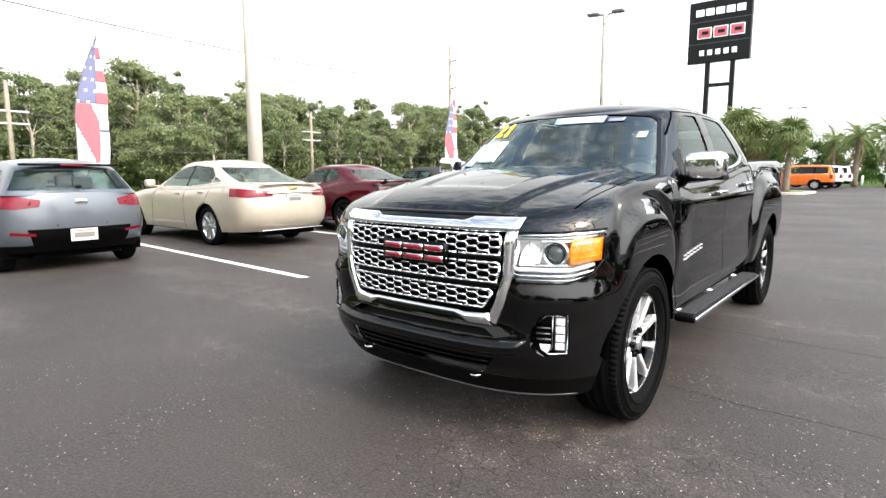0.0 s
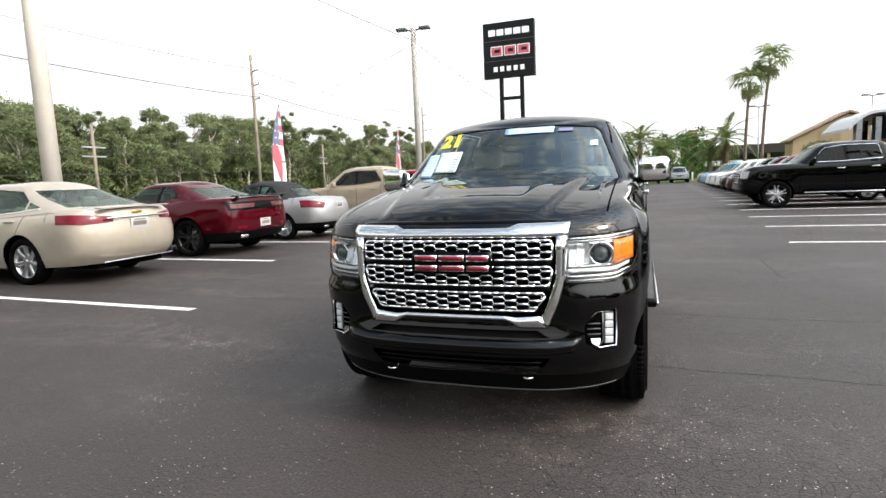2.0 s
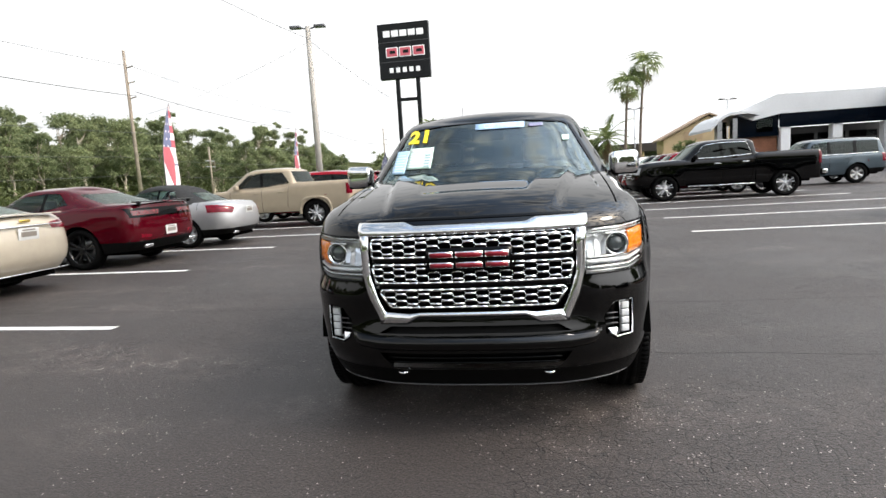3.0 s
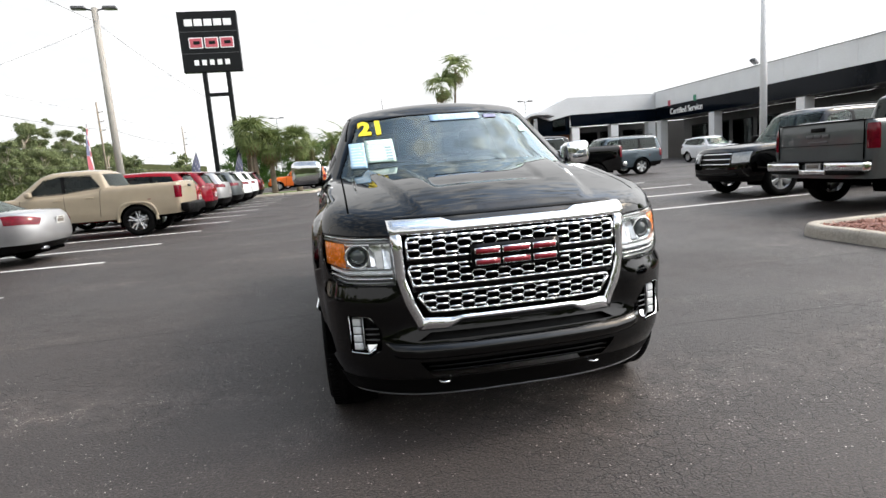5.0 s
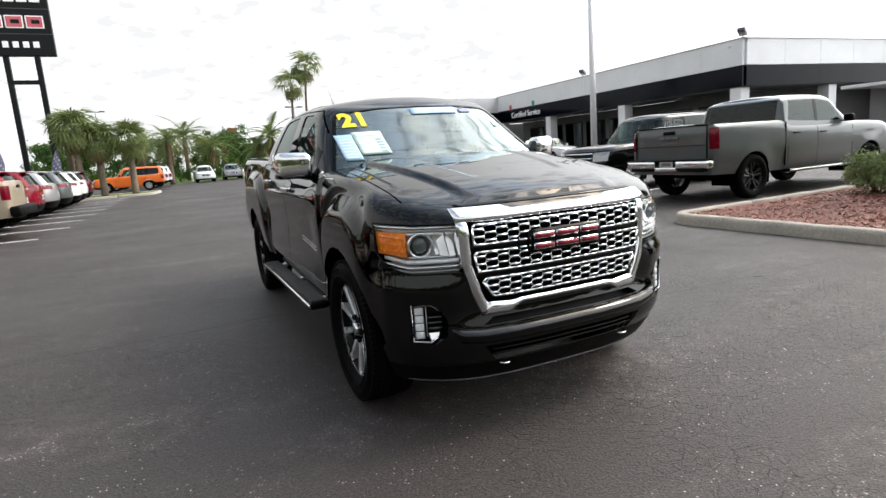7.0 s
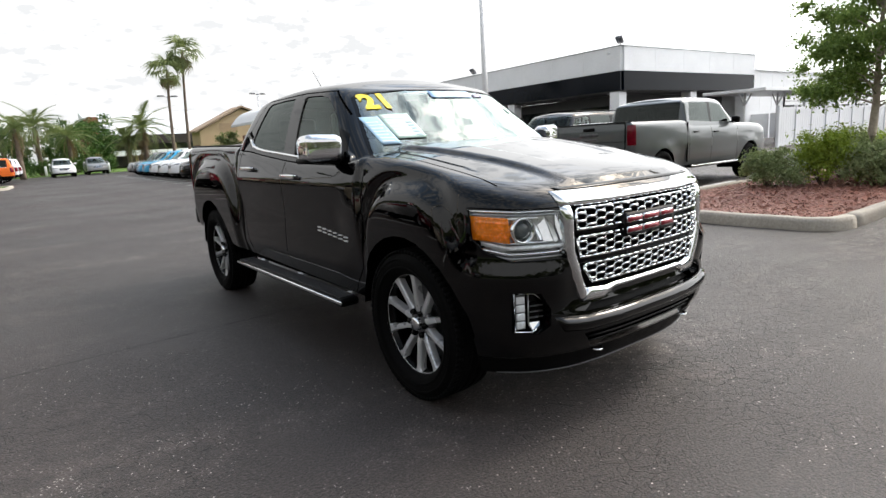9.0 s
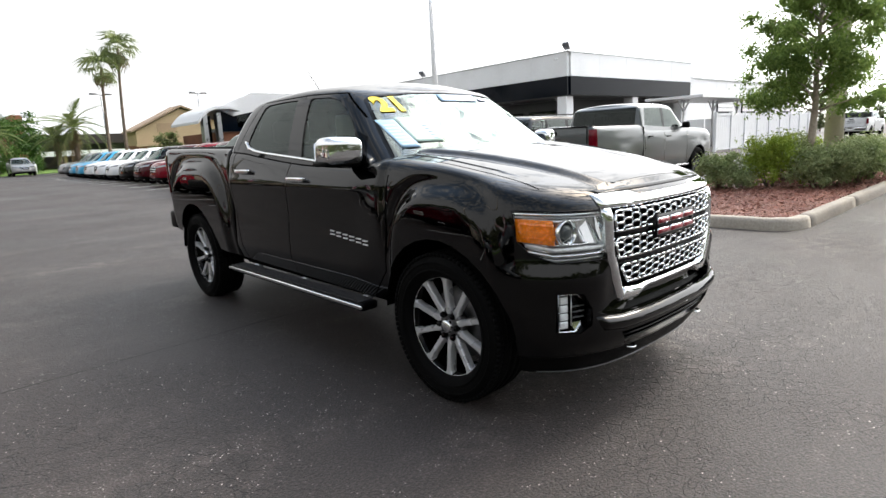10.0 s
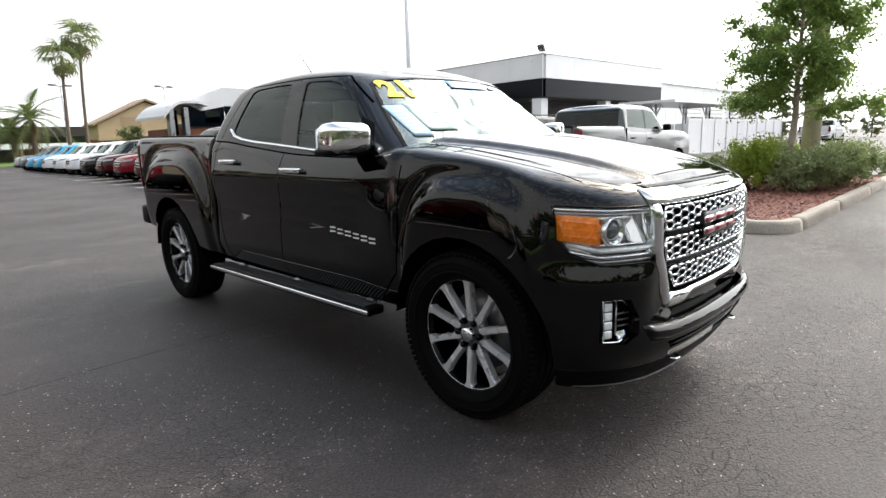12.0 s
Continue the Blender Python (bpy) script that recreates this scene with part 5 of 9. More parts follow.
    for sx in (1, -1):
        for i, poly in enumerate(sp["windows"]):
            f = carve(cab, poly, "x", lambda c, n: c.x * sx > 0.3)
            if f:
                part("side_window", take(cab, f, -0.004), sp.get("glass_f", SIDEGLASS) if i == 0 else sp.get("glass_s", SIDEGLASS), T)
        # black pillars between the panes, bright line under them
        for p, q in zip(sp["windows"], sp["windows"][1:]):
            e0, e1 = sorted(p)[-2:], sorted(q)[:2]
            e0, e1 = sorted(e0, key=lambda c: c[1]), sorted(e1, key=lambda c: c[1])
            if e1[0][0] - e0[0][0] < 0.16 and e0[1][1] - e0[0][1] > 0.15:
                f = carve(cab, [e0[0], e1[0], e1[1], e0[1]], "x", lambda c, n: c.x * sx > 0.3)
                if f:
                    part("pillar_trim", take(cab, f, -0.001), GLOSSBLACK, T)
        if sp.get("surround"):
            W0, W1 = sp["windows"][0], sp["windows"][1]
            line = [W0[0], W0[1], W0[2], W1[1], W1[2], W1[3]]
            cy, cz = (line[0][0] + line[-1][0]) / 2, (line[0][1] + line[-1][1]) / 2
            grow = lambda k: [(cy + (y - cy) * (1 + k * 0.3), cz + (z - cz) * (1 + k)) for y, z in line]
            part("window_surround", side_strip(cbvh, sx, grow(0.055), grow(0.025), 0.002, 0.003, 24, 2, 0.02), sp["surround"], T)
        if sp.get("flares"):
            for cy in (0, wb):
                fb = bmesh.new()
                rows = []
                for i in range(23):
                    an = math.pi * (0.0 + 1.0 * i / 22)
                    cs, sn = math.cos(an), math.sin(an)
                    q = (abs(cs) ** 3.2 + abs(sn) ** 3.2) ** (-1 / 3.2)
                    ra, rb_ = (R + 0.045) * q, (R + 0.125) * q
                    hit = bvh.ray_cast(Vector((sx * 3, cy + rb_ * cs, R + rb_ * sn)), Vector((-sx, 0, 0)))[0]
                    x = hit.x if hit else sx * (half - 0.02)
                    rows.append([fb.verts.new(c) for c in ((x - sx * 0.01, cy + rb_ * cs, R + rb_ * sn), (x + sx * 0.022, cy + (rb_ - 0.012) * cs, R + (rb_ - 0.012) * sn), (x + sx * 0.022, cy + (ra + 0.01) * cs, R + (ra + 0.01) * sn), (x - sx * 0.05, cy + ra * cs, R + ra * sn))])
                for a_, b_ in zip(rows, rows[1:]):
                    for k in range(3):
                        fb.faces.new((a_[k], a_[k + 1], b_[k + 1], b_[k]))
                bmesh.ops.recalc_face_normals(fb, faces=fb.faces)
                part("arch_flare", fb, sp["flares"] if sp["flares"] != 1 else col, T)
        if sp.get("moulding"):
            low = [sorted(p, key=lambda c: c[1])[:2] for p in sp["windows"]]
            line = sorted({min(low[0]), max(low[0])} | {max(c) for c in low[1:]})
            part("window_moulding", side_strip(cbvh, sx, [(y, z - 0.006) for y, z in line], [(y, z - 0.024) for y, z in line], 0.002, 0.004, 16, 2, 0.02), sp["moulding"], T)
    part("cabin", cab, sp.get("top_mat", col), T)
    sb = bmesh.new()
    zs = zt - 0.22
    for x in (-0.36, 0.36):
        seat(sb, x, sp["seat"], zs, 0.23)
        if "seat2" in sp:
            seat(sb, x, sp["seat2"], zs - 0.02, 0.26)
    part("seats", sb, SEAT, T)
    db = bmesh.new()
    box(db, -half * 0.75, half * 0.75, ya + 0.35, ya + 0.75, zb - 0.3, zb + 0.01, 0.04)
    part("dashboard", db, CABIN, T)
    for sx in (1, -1):
        mb = bmesh.new()
        ym, zm = sp["mirror"]
        box(mb, sx * (half - 0.10), sx * (half + 0.02), ym + 0.05, ym + 0.10, zm - 0.06, zm - 0.03, 0.01)
        box(mb, sx * (half - 0.01), sx * (half + 0.17), ym, ym + 0.13, zm - 0.07, zm + 0.08, 0.04, seg=3)
        part("door_mirror", mb, sp.get("mirror_mat", col), T)
        for yh, zh in sp["handles"]:
            hit = bvh.ray_cast(Vector((sx * 3, yh, zh)), Vector((-sx, 0, 0)))[0]
            hb = bmesh.new()
            box(hb, hit.x - 0.002, hit.x + sx * 0.03, yh - 0.10, yh + 0.10, zh - 0.015, zh + 0.015, 0.008)
            part("door_handle", hb, sp.get("handle_mat", col), T)
        for cy in (0, wb):
            wheel(T, sp["style"], R, rim, sp.get("tw", 0.22), pose(sx * (half - 0.13), cy, R, 0, 0, 0 if sx > 0 else 180))
            lb = bmesh.new()
            vs = []
            for i in range(15):
                an = math.pi * (-0.1 + 1.2 * i / 14)
                vs.append([lb.verts.new((sx * x, cy + (R + 0.062) * math.cos(an), R + (R + 0.062) * math.sin(an))) for x in (0.45, half - 0.03)])
            for p, q in zip(vs, vs[1:]):
                lb.faces.new((p[0], p[1], q[1], q[0]))
            part("wheel_liner", lb, UNDER, T)
    ub = bmesh.new()
    box(ub, -half + 0.35, half - 0.35, yf0 + 0.35, yr0 - 0.25, sp["sill"] - 0.04, sp["sill"] + 0.3)
    box(ub, -half + 0.10, half - 0.10, R + 0.12, wb - R - 0.12, sp["sill"] - 0.02, sp["sill"] + 0.3)
    part("underbody", ub, UNDER, T, smooth=False)
    # number plate with plain bars
    if "plate" in sp:
        z = sp["plate"]
        hit = bvh.ray_cast(Vector((0, yr0 + 2, z)), Vector((0, -1, 0)))[0]
        y = hit.y
        tilt = pose(0, y + 0.012, z, sp.get("plate_tilt", 0))
        pm = part("number_plate", boxbm(-0.158, 0.158, -0.006, 0.006, -0.08, 0.08, 0.004, m=tilt), PLATEW, T, "white number plate with plain bars")
        part("plate_bar", boxbm(-0.12, 0.12, 0.0065, 0.008, -0.035, 0.030, m=tilt), PLATED, pm, smooth=False)
        part("plate_bar", boxbm(-0.10, 0.10, 0.0065, 0.008, 0.045, 0.065, m=tilt), PLATED, pm, smooth=False)
    for nm, mat, lab, boxes in sp.get("extras", ()):
        b2 = bmesh.new()
        for bx, bev in boxes:
            box(b2, *bx, bev)
        part(nm, b2, mat, T, lab)
    return T


HATCH = dict(wb=2.58, half=0.862, R=0.30, rim=0.20, sill=0.22, nose=-0.78, tail=3.28, style="five", tw=0.19,
    top=[(-0.8, 0.66), (-0.5, 0.78), (0.1, 0.90), (0.6, 0.95), (1.6, 0.97), (2.4, 1.00), (3.28, 1.02)], roof=[(0.9, 1.36), (1.4, 1.43), (2.2, 1.43), (2.95, 1.36)],
    roof_y=(1.05, 2.98), cab_y=(0.30, 3.22), cab_half=(0.80, 0.61), clr=0.32, rear=(0.16, 0.02, 0.06), lr=0.42, apron_z=0.36, rear_win=(-0.02, -0.02), rear_panel=[(-0.60, 0.565), (0.60, 0.565), (0.54, 0.36), (-0.54, 0.36)],
    windows=[[(0.85, 0.99), (1.18, 1.32), (1.62, 1.345), (1.62, 0.995)], [(1.68, 0.995), (1.68, 1.345), (2.25, 1.335), (2.42, 1.03)], [(2.5, 1.06), (2.4, 1.32), (2.62, 1.29), (2.72, 1.10)]],
    tail_lamps=[[(0.80, 1.0), (0.88, 0.96), (0.88, 0.835), (0.70, 0.815), (0.46, 0.845), (0.44, 0.925)]], reflectors=[[(0.52, 0.515), (0.76, 0.535), (0.76, 0.50), (0.52, 0.48)]],
    head_lamps=[[(0.50, 0.66), (0.80, 0.78), (0.80, 0.68), (0.50, 0.58)]], seams=[[(0.62, 0.30), (0.70, 0.98)], [(1.64, 0.26), (1.66, 0.99)], [(2.26, 0.60), (2.45, 1.0)]],
    seat=1.45, seat2=2.2, mirror=(0.72, 1.02), handles=[(1.45, 0.86), (2.2, 0.88)], plate=0.47,
    extras=[("spoiler", PLASTIC, "", [((-0.56, 0.56, 2.90, 3.06, 1.355, 1.385), 0.012)]), ("brake_light", REDLENS, "high red brake light", [((-0.14, 0.14, 3.04, 3.068, 1.352, 1.374), 0.006)]),
        ("rear_wiper", PLASTIC, "", [((-0.02, 0.36, 3.215, 3.235, 1.09, 1.105), 0.004), ((-0.03, 0.05, 3.21, 3.24, 1.065, 1.105), 0.008)]), ("badge", CHROME, "", [((-0.07, 0.07, 3.255, 3.275, 0.87, 0.93), 0.012)]),
        ("boot_handle_recess", PLASTIC, "", [((-0.30, 0.30, 3.262, 3.272, 0.60, 0.615), 0.003)])])
SEDAN = dict(moulding=CHROME, wb=2.84, half=0.927, R=0.345, rim=0.245, sill=0.24, nose=-0.98, tail=4.13, style="seven", tw=0.23,
    top=[(-1.0, 0.66), (-0.6, 0.80), (0.2, 0.94), (0.8, 0.985), (2.0, 1.0), (3.0, 1.05), (3.6, 1.075), (4.13, 1.055)], roof=[(1.2, 1.40), (1.8, 1.475), (2.3, 1.475), (2.9, 1.40)],
    roof_y=(1.35, 2.72), cab_y=(0.50, 3.80), cab_half=(0.85, 0.62), clr=0.42, lr=0.52, rear=(0.16, 0.03, 0.10), apron_z=0.34, apron_dark=False,
    windows=[[(1.05, 1.03), (1.42, 1.33), (1.98, 1.41), (1.98, 1.03)], [(2.04, 1.03), (2.04, 1.41), (2.62, 1.36), (2.84, 1.22), (2.84, 1.10), (2.76, 1.08)], [(2.88, 1.10), (2.88, 1.20), (3.16, 1.12)]],
    tail_lamps=[[(0.40, 0.955), (0.85, 1.00), (0.96, 1.00), (0.95, 0.88), (0.80, 0.855), (0.42, 0.875)]], head_lamps=[[(0.5, 0.70), (0.86, 0.82), (0.86, 0.70), (0.5, 0.62)]],
    seams=[[(0.70, 0.28), (0.86, 1.0)], [(2.0, 0.26), (2.02, 1.02)], [(2.75, 0.70), (2.92, 1.06)], [(3.35, 0.92), (3.35, 1.06)]], seat=1.75, seat2=2.6, mirror=(0.88, 1.07), handles=[(1.80, 0.90), (2.62, 0.93)], handle_mat=None,
    plate=0.83, plate_tilt=-6, extras=[("boot_trim", CHROME, "", [((-0.55, 0.55, 4.105, 4.135, 0.925, 0.945), 0.006)]), ("boot_lip", None, "", [((-0.62, 0.62, 3.98, 4.09, 1.075, 1.092), 0.008)]), ("badge", M("gold_badge", (0.6, 0.42, 0.1), 0.25, 0.9, 0.3, 0.1), "", [((-0.085, 0.085, 4.085, 4.10, 0.985, 1.02), 0.008)]),
        ("bumper_strip", CHROME, "", [((-0.62, 0.62, 4.05, 4.075, 0.30, 0.315), 0.005)])])
COUPE = dict(wb=2.95, half=0.962, R=0.36, rim=0.262, sill=0.25, nose=-0.95, tail=4.05, style="double", tw=0.26,
    top=[(-1.0, 0.74), (-0.6, 0.86), (0.2, 0.97), (0.9, 1.01), (2.2, 1.02), (2.9, 1.10), (3.5, 1.10), (4.05, 1.09)], roof=[(1.3, 1.36), (1.8, 1.43), (2.3, 1.43), (2.8, 1.36)],
    roof_y=(1.50, 2.66), cab_y=(0.75, 3.55), cab_half=(0.86, 0.63), clr=0.30, lr=0.34, pr=3.2, rear=(0.14, 0.02, 0.04), apron_z=0.46,
    windows=[[(1.25, 1.05), (1.58, 1.32), (2.12, 1.37), (2.12, 1.05)], [(2.18, 1.06), (2.18, 1.37), (2.42, 1.35), (2.66, 1.15)]],
    tail_mat=DEEPRED, tail_lamps=[[(0.26, 0.99), (0.84, 0.99), (0.84, 0.91), (0.28, 0.91)]], head_lamps=[[(0.5, 0.78), (0.86, 0.80), (0.86, 0.70), (0.5, 0.68)]], reflectors=[[(0.52, 0.56), (0.74, 0.58), (0.74, 0.52), (0.54, 0.51)]],
    rear_panel=[(-0.90, 1.03), (0.90, 1.03), (0.88, 0.87), (-0.88, 0.87)], seams=[[(0.72, 0.28), (0.86, 1.0)], [(2.28, 0.28), (2.24, 1.05)]], seat=1.85, mirror=(1.0, 1.07), handles=[(2.05, 0.92)], plate=0.60,
    extras=[("spoiler", BLACKALLOY, "black boot spoiler", [((-0.80, 0.80, 3.90, 4.06, 1.125, 1.145), 0.008), ((-0.74, -0.70, 3.96, 4.02, 1.08, 1.13), 0.004), ((0.70, 0.74, 3.96, 4.02, 1.08, 1.13), 0.004)]),
        ("exhaust_tip", CHROME, "", [((-0.74, -0.54, 4.0, 4.06, 0.34, 0.40), 0.015), ((0.54, 0.74, 4.0, 4.06, 0.34, 0.40), 0.015)])])
CABRIO = dict(wb=2.71, half=0.87, R=0.32, rim=0.23, sill=0.23, nose=-0.82, tail=3.82, style="seven", tw=0.22,
    top=[(-0.9, 0.62), (-0.5, 0.76), (0.2, 0.90), (0.8, 0.94), (2.0, 0.95), (2.8, 1.0), (3.82, 0.97)], roof=[(1.2, 1.33), (1.7, 1.40), (2.2, 1.38), (2.6, 1.28)],
    roof_y=(1.35, 2.55), cab_y=(0.6, 3.20), cab_half=(0.80, 0.58), clr=0.5, lr=0.55, rear=(0.18, 0.03, 0.12), apron_z=0.40, rear_win=(0.26, 0.18),
    windows=[[(1.1, 0.99), (1.42, 1.27), (1.95, 1.33), (1.95, 0.99)], [(2.0, 0.99), (2.0, 1.33), (2.35, 1.28), (2.5, 1.05)]],
    tail_lamps=[[(0.52, 0.86), (0.80, 0.94), (0.92, 0.90), (0.92, 0.78), (0.62, 0.74)]], head_lamps=[[(0.5, 0.66), (0.80, 0.78), (0.80, 0.66), (0.5, 0.58)]],
    seams=[[(0.66, 0.27), (0.82, 0.93)], [(2.06, 0.27), (2.08, 0.95)], [(3.0, 0.85), (3.0, 1.0)]], seat=1.6, mirror=(0.85, 1.0), handles=[(1.9, 0.84)], plate=0.78, plate_tilt=-8, top_mat=M("black_canvas", (0.012, 0.012, 0.012), 0.85, 0, 0, 0.3, 20, 300, 0.3),
    extras=[("exhaust_tip", CHROME, "", [((0.42, 0.60, 3.66, 3.74, 0.27, 0.33), 0.015)])])
SUV = dict(bulk=0.3, moulding=SATIN, wb=2.86, half=0.93, R=0.365, rim=0.245, sill=0.30, nose=-0.92, tail=3.88, style="five", tw=0.23,
    top=[(-0.95, 0.86), (-0.6, 0.98), (0.2, 1.08), (0.6, 1.11), (1.6, 1.13), (2.6, 1.17), (3.88, 1.20)], roof=[(0.9, 1.60), (1.4, 1.68), (2.4, 1.69), (3.5, 1.62)],
    roof_y=(1.05, 3.55), cab_y=(0.40, 3.82), cab_half=(0.86, 0.66), clr=0.32, lr=0.42, rear=(0.14, 0.02, 0.06), apron_z=0.58, glass_s=TINTGLASS, glass_r=TINTGLASS,
    windows=[[(0.95, 1.15), (1.25, 1.55), (1.75, 1.60), (1.75, 1.16)], [(1.82, 1.16), (1.82, 1.60), (2.60, 1.59), (2.66, 1.20)], [(2.74, 1.22), (2.70, 1.58), (3.25, 1.54), (3.40, 1.26)]],
    tail_lamps=[[(0.52, 1.12), (0.92, 1.16), (0.94, 1.02), (0.56, 1.00)]], head_lamps=[[(0.48, 0.90), (0.86, 0.98), (0.86, 0.84), (0.50, 0.80)]], grille=[(-0.42, 0.86), (0.42, 0.86), (0.36, 0.62), (-0.36, 0.62)],
    seams=[[(0.60, 0.36), (0.72, 1.1)], [(1.78, 0.34), (1.80, 1.15)], [(2.60, 0.72), (2.72, 1.18)]], seat=1.5, seat2=2.4, mirror=(0.80, 1.20), handles=[(1.58, 1.0), (2.45, 1.03)], plate=0.80,
    extras=[("spoiler", None, "", [((-0.60, 0.60, 3.46, 3.66, 1.60, 1.635), 0.014)])])
BIGSUV = dict(bulk=0.8, moulding=CHROME, wb=2.95, half=0.995, R=0.40, rim=0.255, sill=0.38, nose=-0.98, tail=4.14, style="six", tw=0.25,
    top=[(-1.0, 1.06), (-0.6, 1.12), (0.2, 1.17), (0.7, 1.19), (1.6, 1.20), (4.14, 1.22)], roof=[(0.9, 1.78), (1.4, 1.84), (2.6, 1.86), (3.9, 1.82)],
    roof_y=(1.15, 3.92), cab_y=(0.62, 4.08), cab_half=(0.95, 0.79), clr=0.2, lr=0.26, pr=3.4, lf=0.42, rear=(0.08, 0.01, 0.03), apron_z=0.60, glass_s=TINTGLASS, glass_r=TINTGLASS,
    windows=[[(1.05, 1.23), (1.30, 1.68), (1.86, 1.75), (1.86, 1.23)], [(1.96, 1.23), (1.96, 1.75), (2.82, 1.75), (2.82, 1.23)], [(2.95, 1.23), (2.95, 1.75), (3.75, 1.73), (3.75, 1.25)]],
    tail_lamps=[[(0.84, 1.20), (1.0, 1.20), (1.0, 0.86), (0.84, 0.86)]], head_lamps=[[(0.56, 1.0), (0.94, 1.02), (0.94, 0.80), (0.58, 0.78)]], grille=[(-0.52, 1.02), (0.52, 1.02), (0.50, 0.72), (-0.50, 0.72)], bars=3,
    seams=[[(0.62, 0.42), (0.72, 1.18)], [(1.90, 0.42), (1.90, 1.2)], [(2.55, 0.80), (2.86, 1.2)]], seat=1.6, seat2=2.5, mirror=(0.92, 1.28), mirror_mat=PLASTIC, handles=[(1.68, 1.05), (2.6, 1.06)], plate=0.85,
    extras=[("roof_rail", PLASTIC, "", [((-0.70, -0.66, 1.5, 3.7, 1.88, 1.91), 0.01), ((0.66, 0.70, 1.5, 3.7, 1.88, 1.91), 0.01)]), ("bumper_bar", PLASTIC, "", [((-0.72, 0.72, -0.96, -0.80, 0.46, 0.56), 0.03)])])
PICKUP = dict(bulk=1.0, moulding=CHROME, surround=CHROME, flares=None, glass_f=TINTGLASS, wb=3.75, half=1.02, R=0.42, rim=0.27, sill=0.48, nose=-1.02, tail=4.86, style="double", tw=0.27, pickup=True,
    top=[(-1.05, 1.20), (-0.6, 1.275), (0.2, 1.325), (0.7, 1.33), (1.8, 1.33), (2.75, 1.36), (2.85, 1.44), (4.86, 1.44)], roof=[(0.9, 1.84), (1.4, 1.90), (2.2, 1.92), (2.9, 1.88)],
    roof_y=(1.12, 2.84), cab_y=(0.46, 2.92), cab_half=(0.98, 0.855), clr=0.14, lr=0.14, pr=4.5, lf=0.44, rear=(0.0, 0.0, 0.02), apron_z=0.50, apron_dark=False, glass_s=TINTGLASS, glass_r=TINTGLASS, rear_win=(0.06, 0.0),
    windows=[[(0.92, 1.375), (1.26, 1.76), (1.72, 1.82), (1.78, 1.38)], [(1.86, 1.385), (1.83, 1.82), (2.58, 1.81), (2.70, 1.43)]],
    tail_lamps=[[(0.89, 1.385), (1.04, 1.385), (1.04, 1.0), (0.90, 1.0)]], head_lamps=[[(0.60, 1.14), (0.98, 1.16), (0.98, 0.92), (0.64, 0.94)]], grille=[(-0.56, 1.16), (0.56, 1.16), (0.52, 0.76), (-0.52, 0.76)], bars=5,
    seams=[[(0.60, 0.52), (0.66, 1.29)], [(1.80, 0.52), (1.84, 1.34)], [(2.72, 0.60), (2.80, 1.40)]], seat=1.55, seat2=2.35, mirror=(0.88, 1.40), mirror_mat=PLASTIC, handles=[(1.66, 1.16), (2.52, 1.18)], handle_mat=CHROME,
    extras=[("rear_bumper", CHROME, "chrome rear bumper", [((-1.0, -0.26, 4.84, 5.00, 0.66, 0.80), 0.022), ((0.26, 1.0, 4.84, 5.00, 0.66, 0.80), 0.022), ((-0.27, 0.27, 4.84, 4.985, 0.60, 0.68), 0.015)]), ("bumper_pad", PLASTIC, "black step pad", [((-0.98, 0.98, 4.82, 4.985, 0.795, 0.82), 0.008), ((-0.90, -0.30, 4.86, 4.98, 0.60, 0.662), 0.01), ((0.30, 0.90, 4.86, 4.98, 0.60, 0.662), 0.01)]),
        ("side_step", PLASTIC, "", [((-1.08, -0.90, 0.75, 2.75, 0.42, 0.49), 0.02)]), ("side_step", PLASTIC, "", [((0.90, 1.08, 0.75, 2.75, 0.42, 0.49), 0.02)]), ("step_edge", CHROME, "", [((-1.09, -1.07, 0.72, 2.78, 0.44, 0.475), 0.006)]), ("step_edge", CHROME, "", [((1.07, 1.09, 0.72, 2.78, 0.44, 0.475), 0.006)]), ("tailgate_handle", PLASTIC, "", [((-0.14, 0.14, 4.845, 4.875, 1.30, 1.37), 0.012)]), ("tailgate_gap", UNDER, "", [((-0.868, -0.858, 4.845, 4.864, 0.84, 1.425), 0.0)]), ("tailgate_gap", UNDER, "", [((0.858, 0.868, 4.845, 4.864, 0.84, 1.425), 0.0)]), ("tailgate_crease", UNDER, "", [((-0.85, 0.85, 4.850, 4.864, 1.075, 1.083), 0.0)]), ("cab_gap", UNDER, "", [((-1.022, -0.99, 2.840, 2.846, 0.56, 1.40), 0.0)]), ("cab_gap", UNDER, "", [((0.99, 1.022, 2.840, 2.846, 0.56, 1.40), 0.0)]),
        ("tailgate_badge", DARKSILVER, "", [((-0.23, -0.09, 4.85, 4.875, 1.20, 1.26), 0.006), ((-0.07, 0.07, 4.85, 4.875, 1.20, 1.26), 0.006), ((0.09, 0.23, 4.85, 4.875, 1.20, 1.26), 0.006), ((-0.2, 0.2, 4.85, 4.873, 1.12, 1.145), 0.004)]),
        ("number_plate", PLATEW, "white number plate with plain bars", [((-0.158, 0.158, 4.93, 4.955, 0.665, 0.815), 0.004)]), ("plate_bar", PLATED, "", [((-0.12, 0.12, 4.955, 4.958, 0.705, 0.765), 0.0)]), ("bed_rail_cap", PLASTIC, "", [((-0.93, -0.83, 2.95, 4.80, 1.435, 1.455), 0.008), ((0.83, 0.93, 2.95, 4.80, 1.435, 1.455), 0.008), ((-0.86, 0.86, 4.77, 4.87, 1.435, 1.46), 0.01)])])
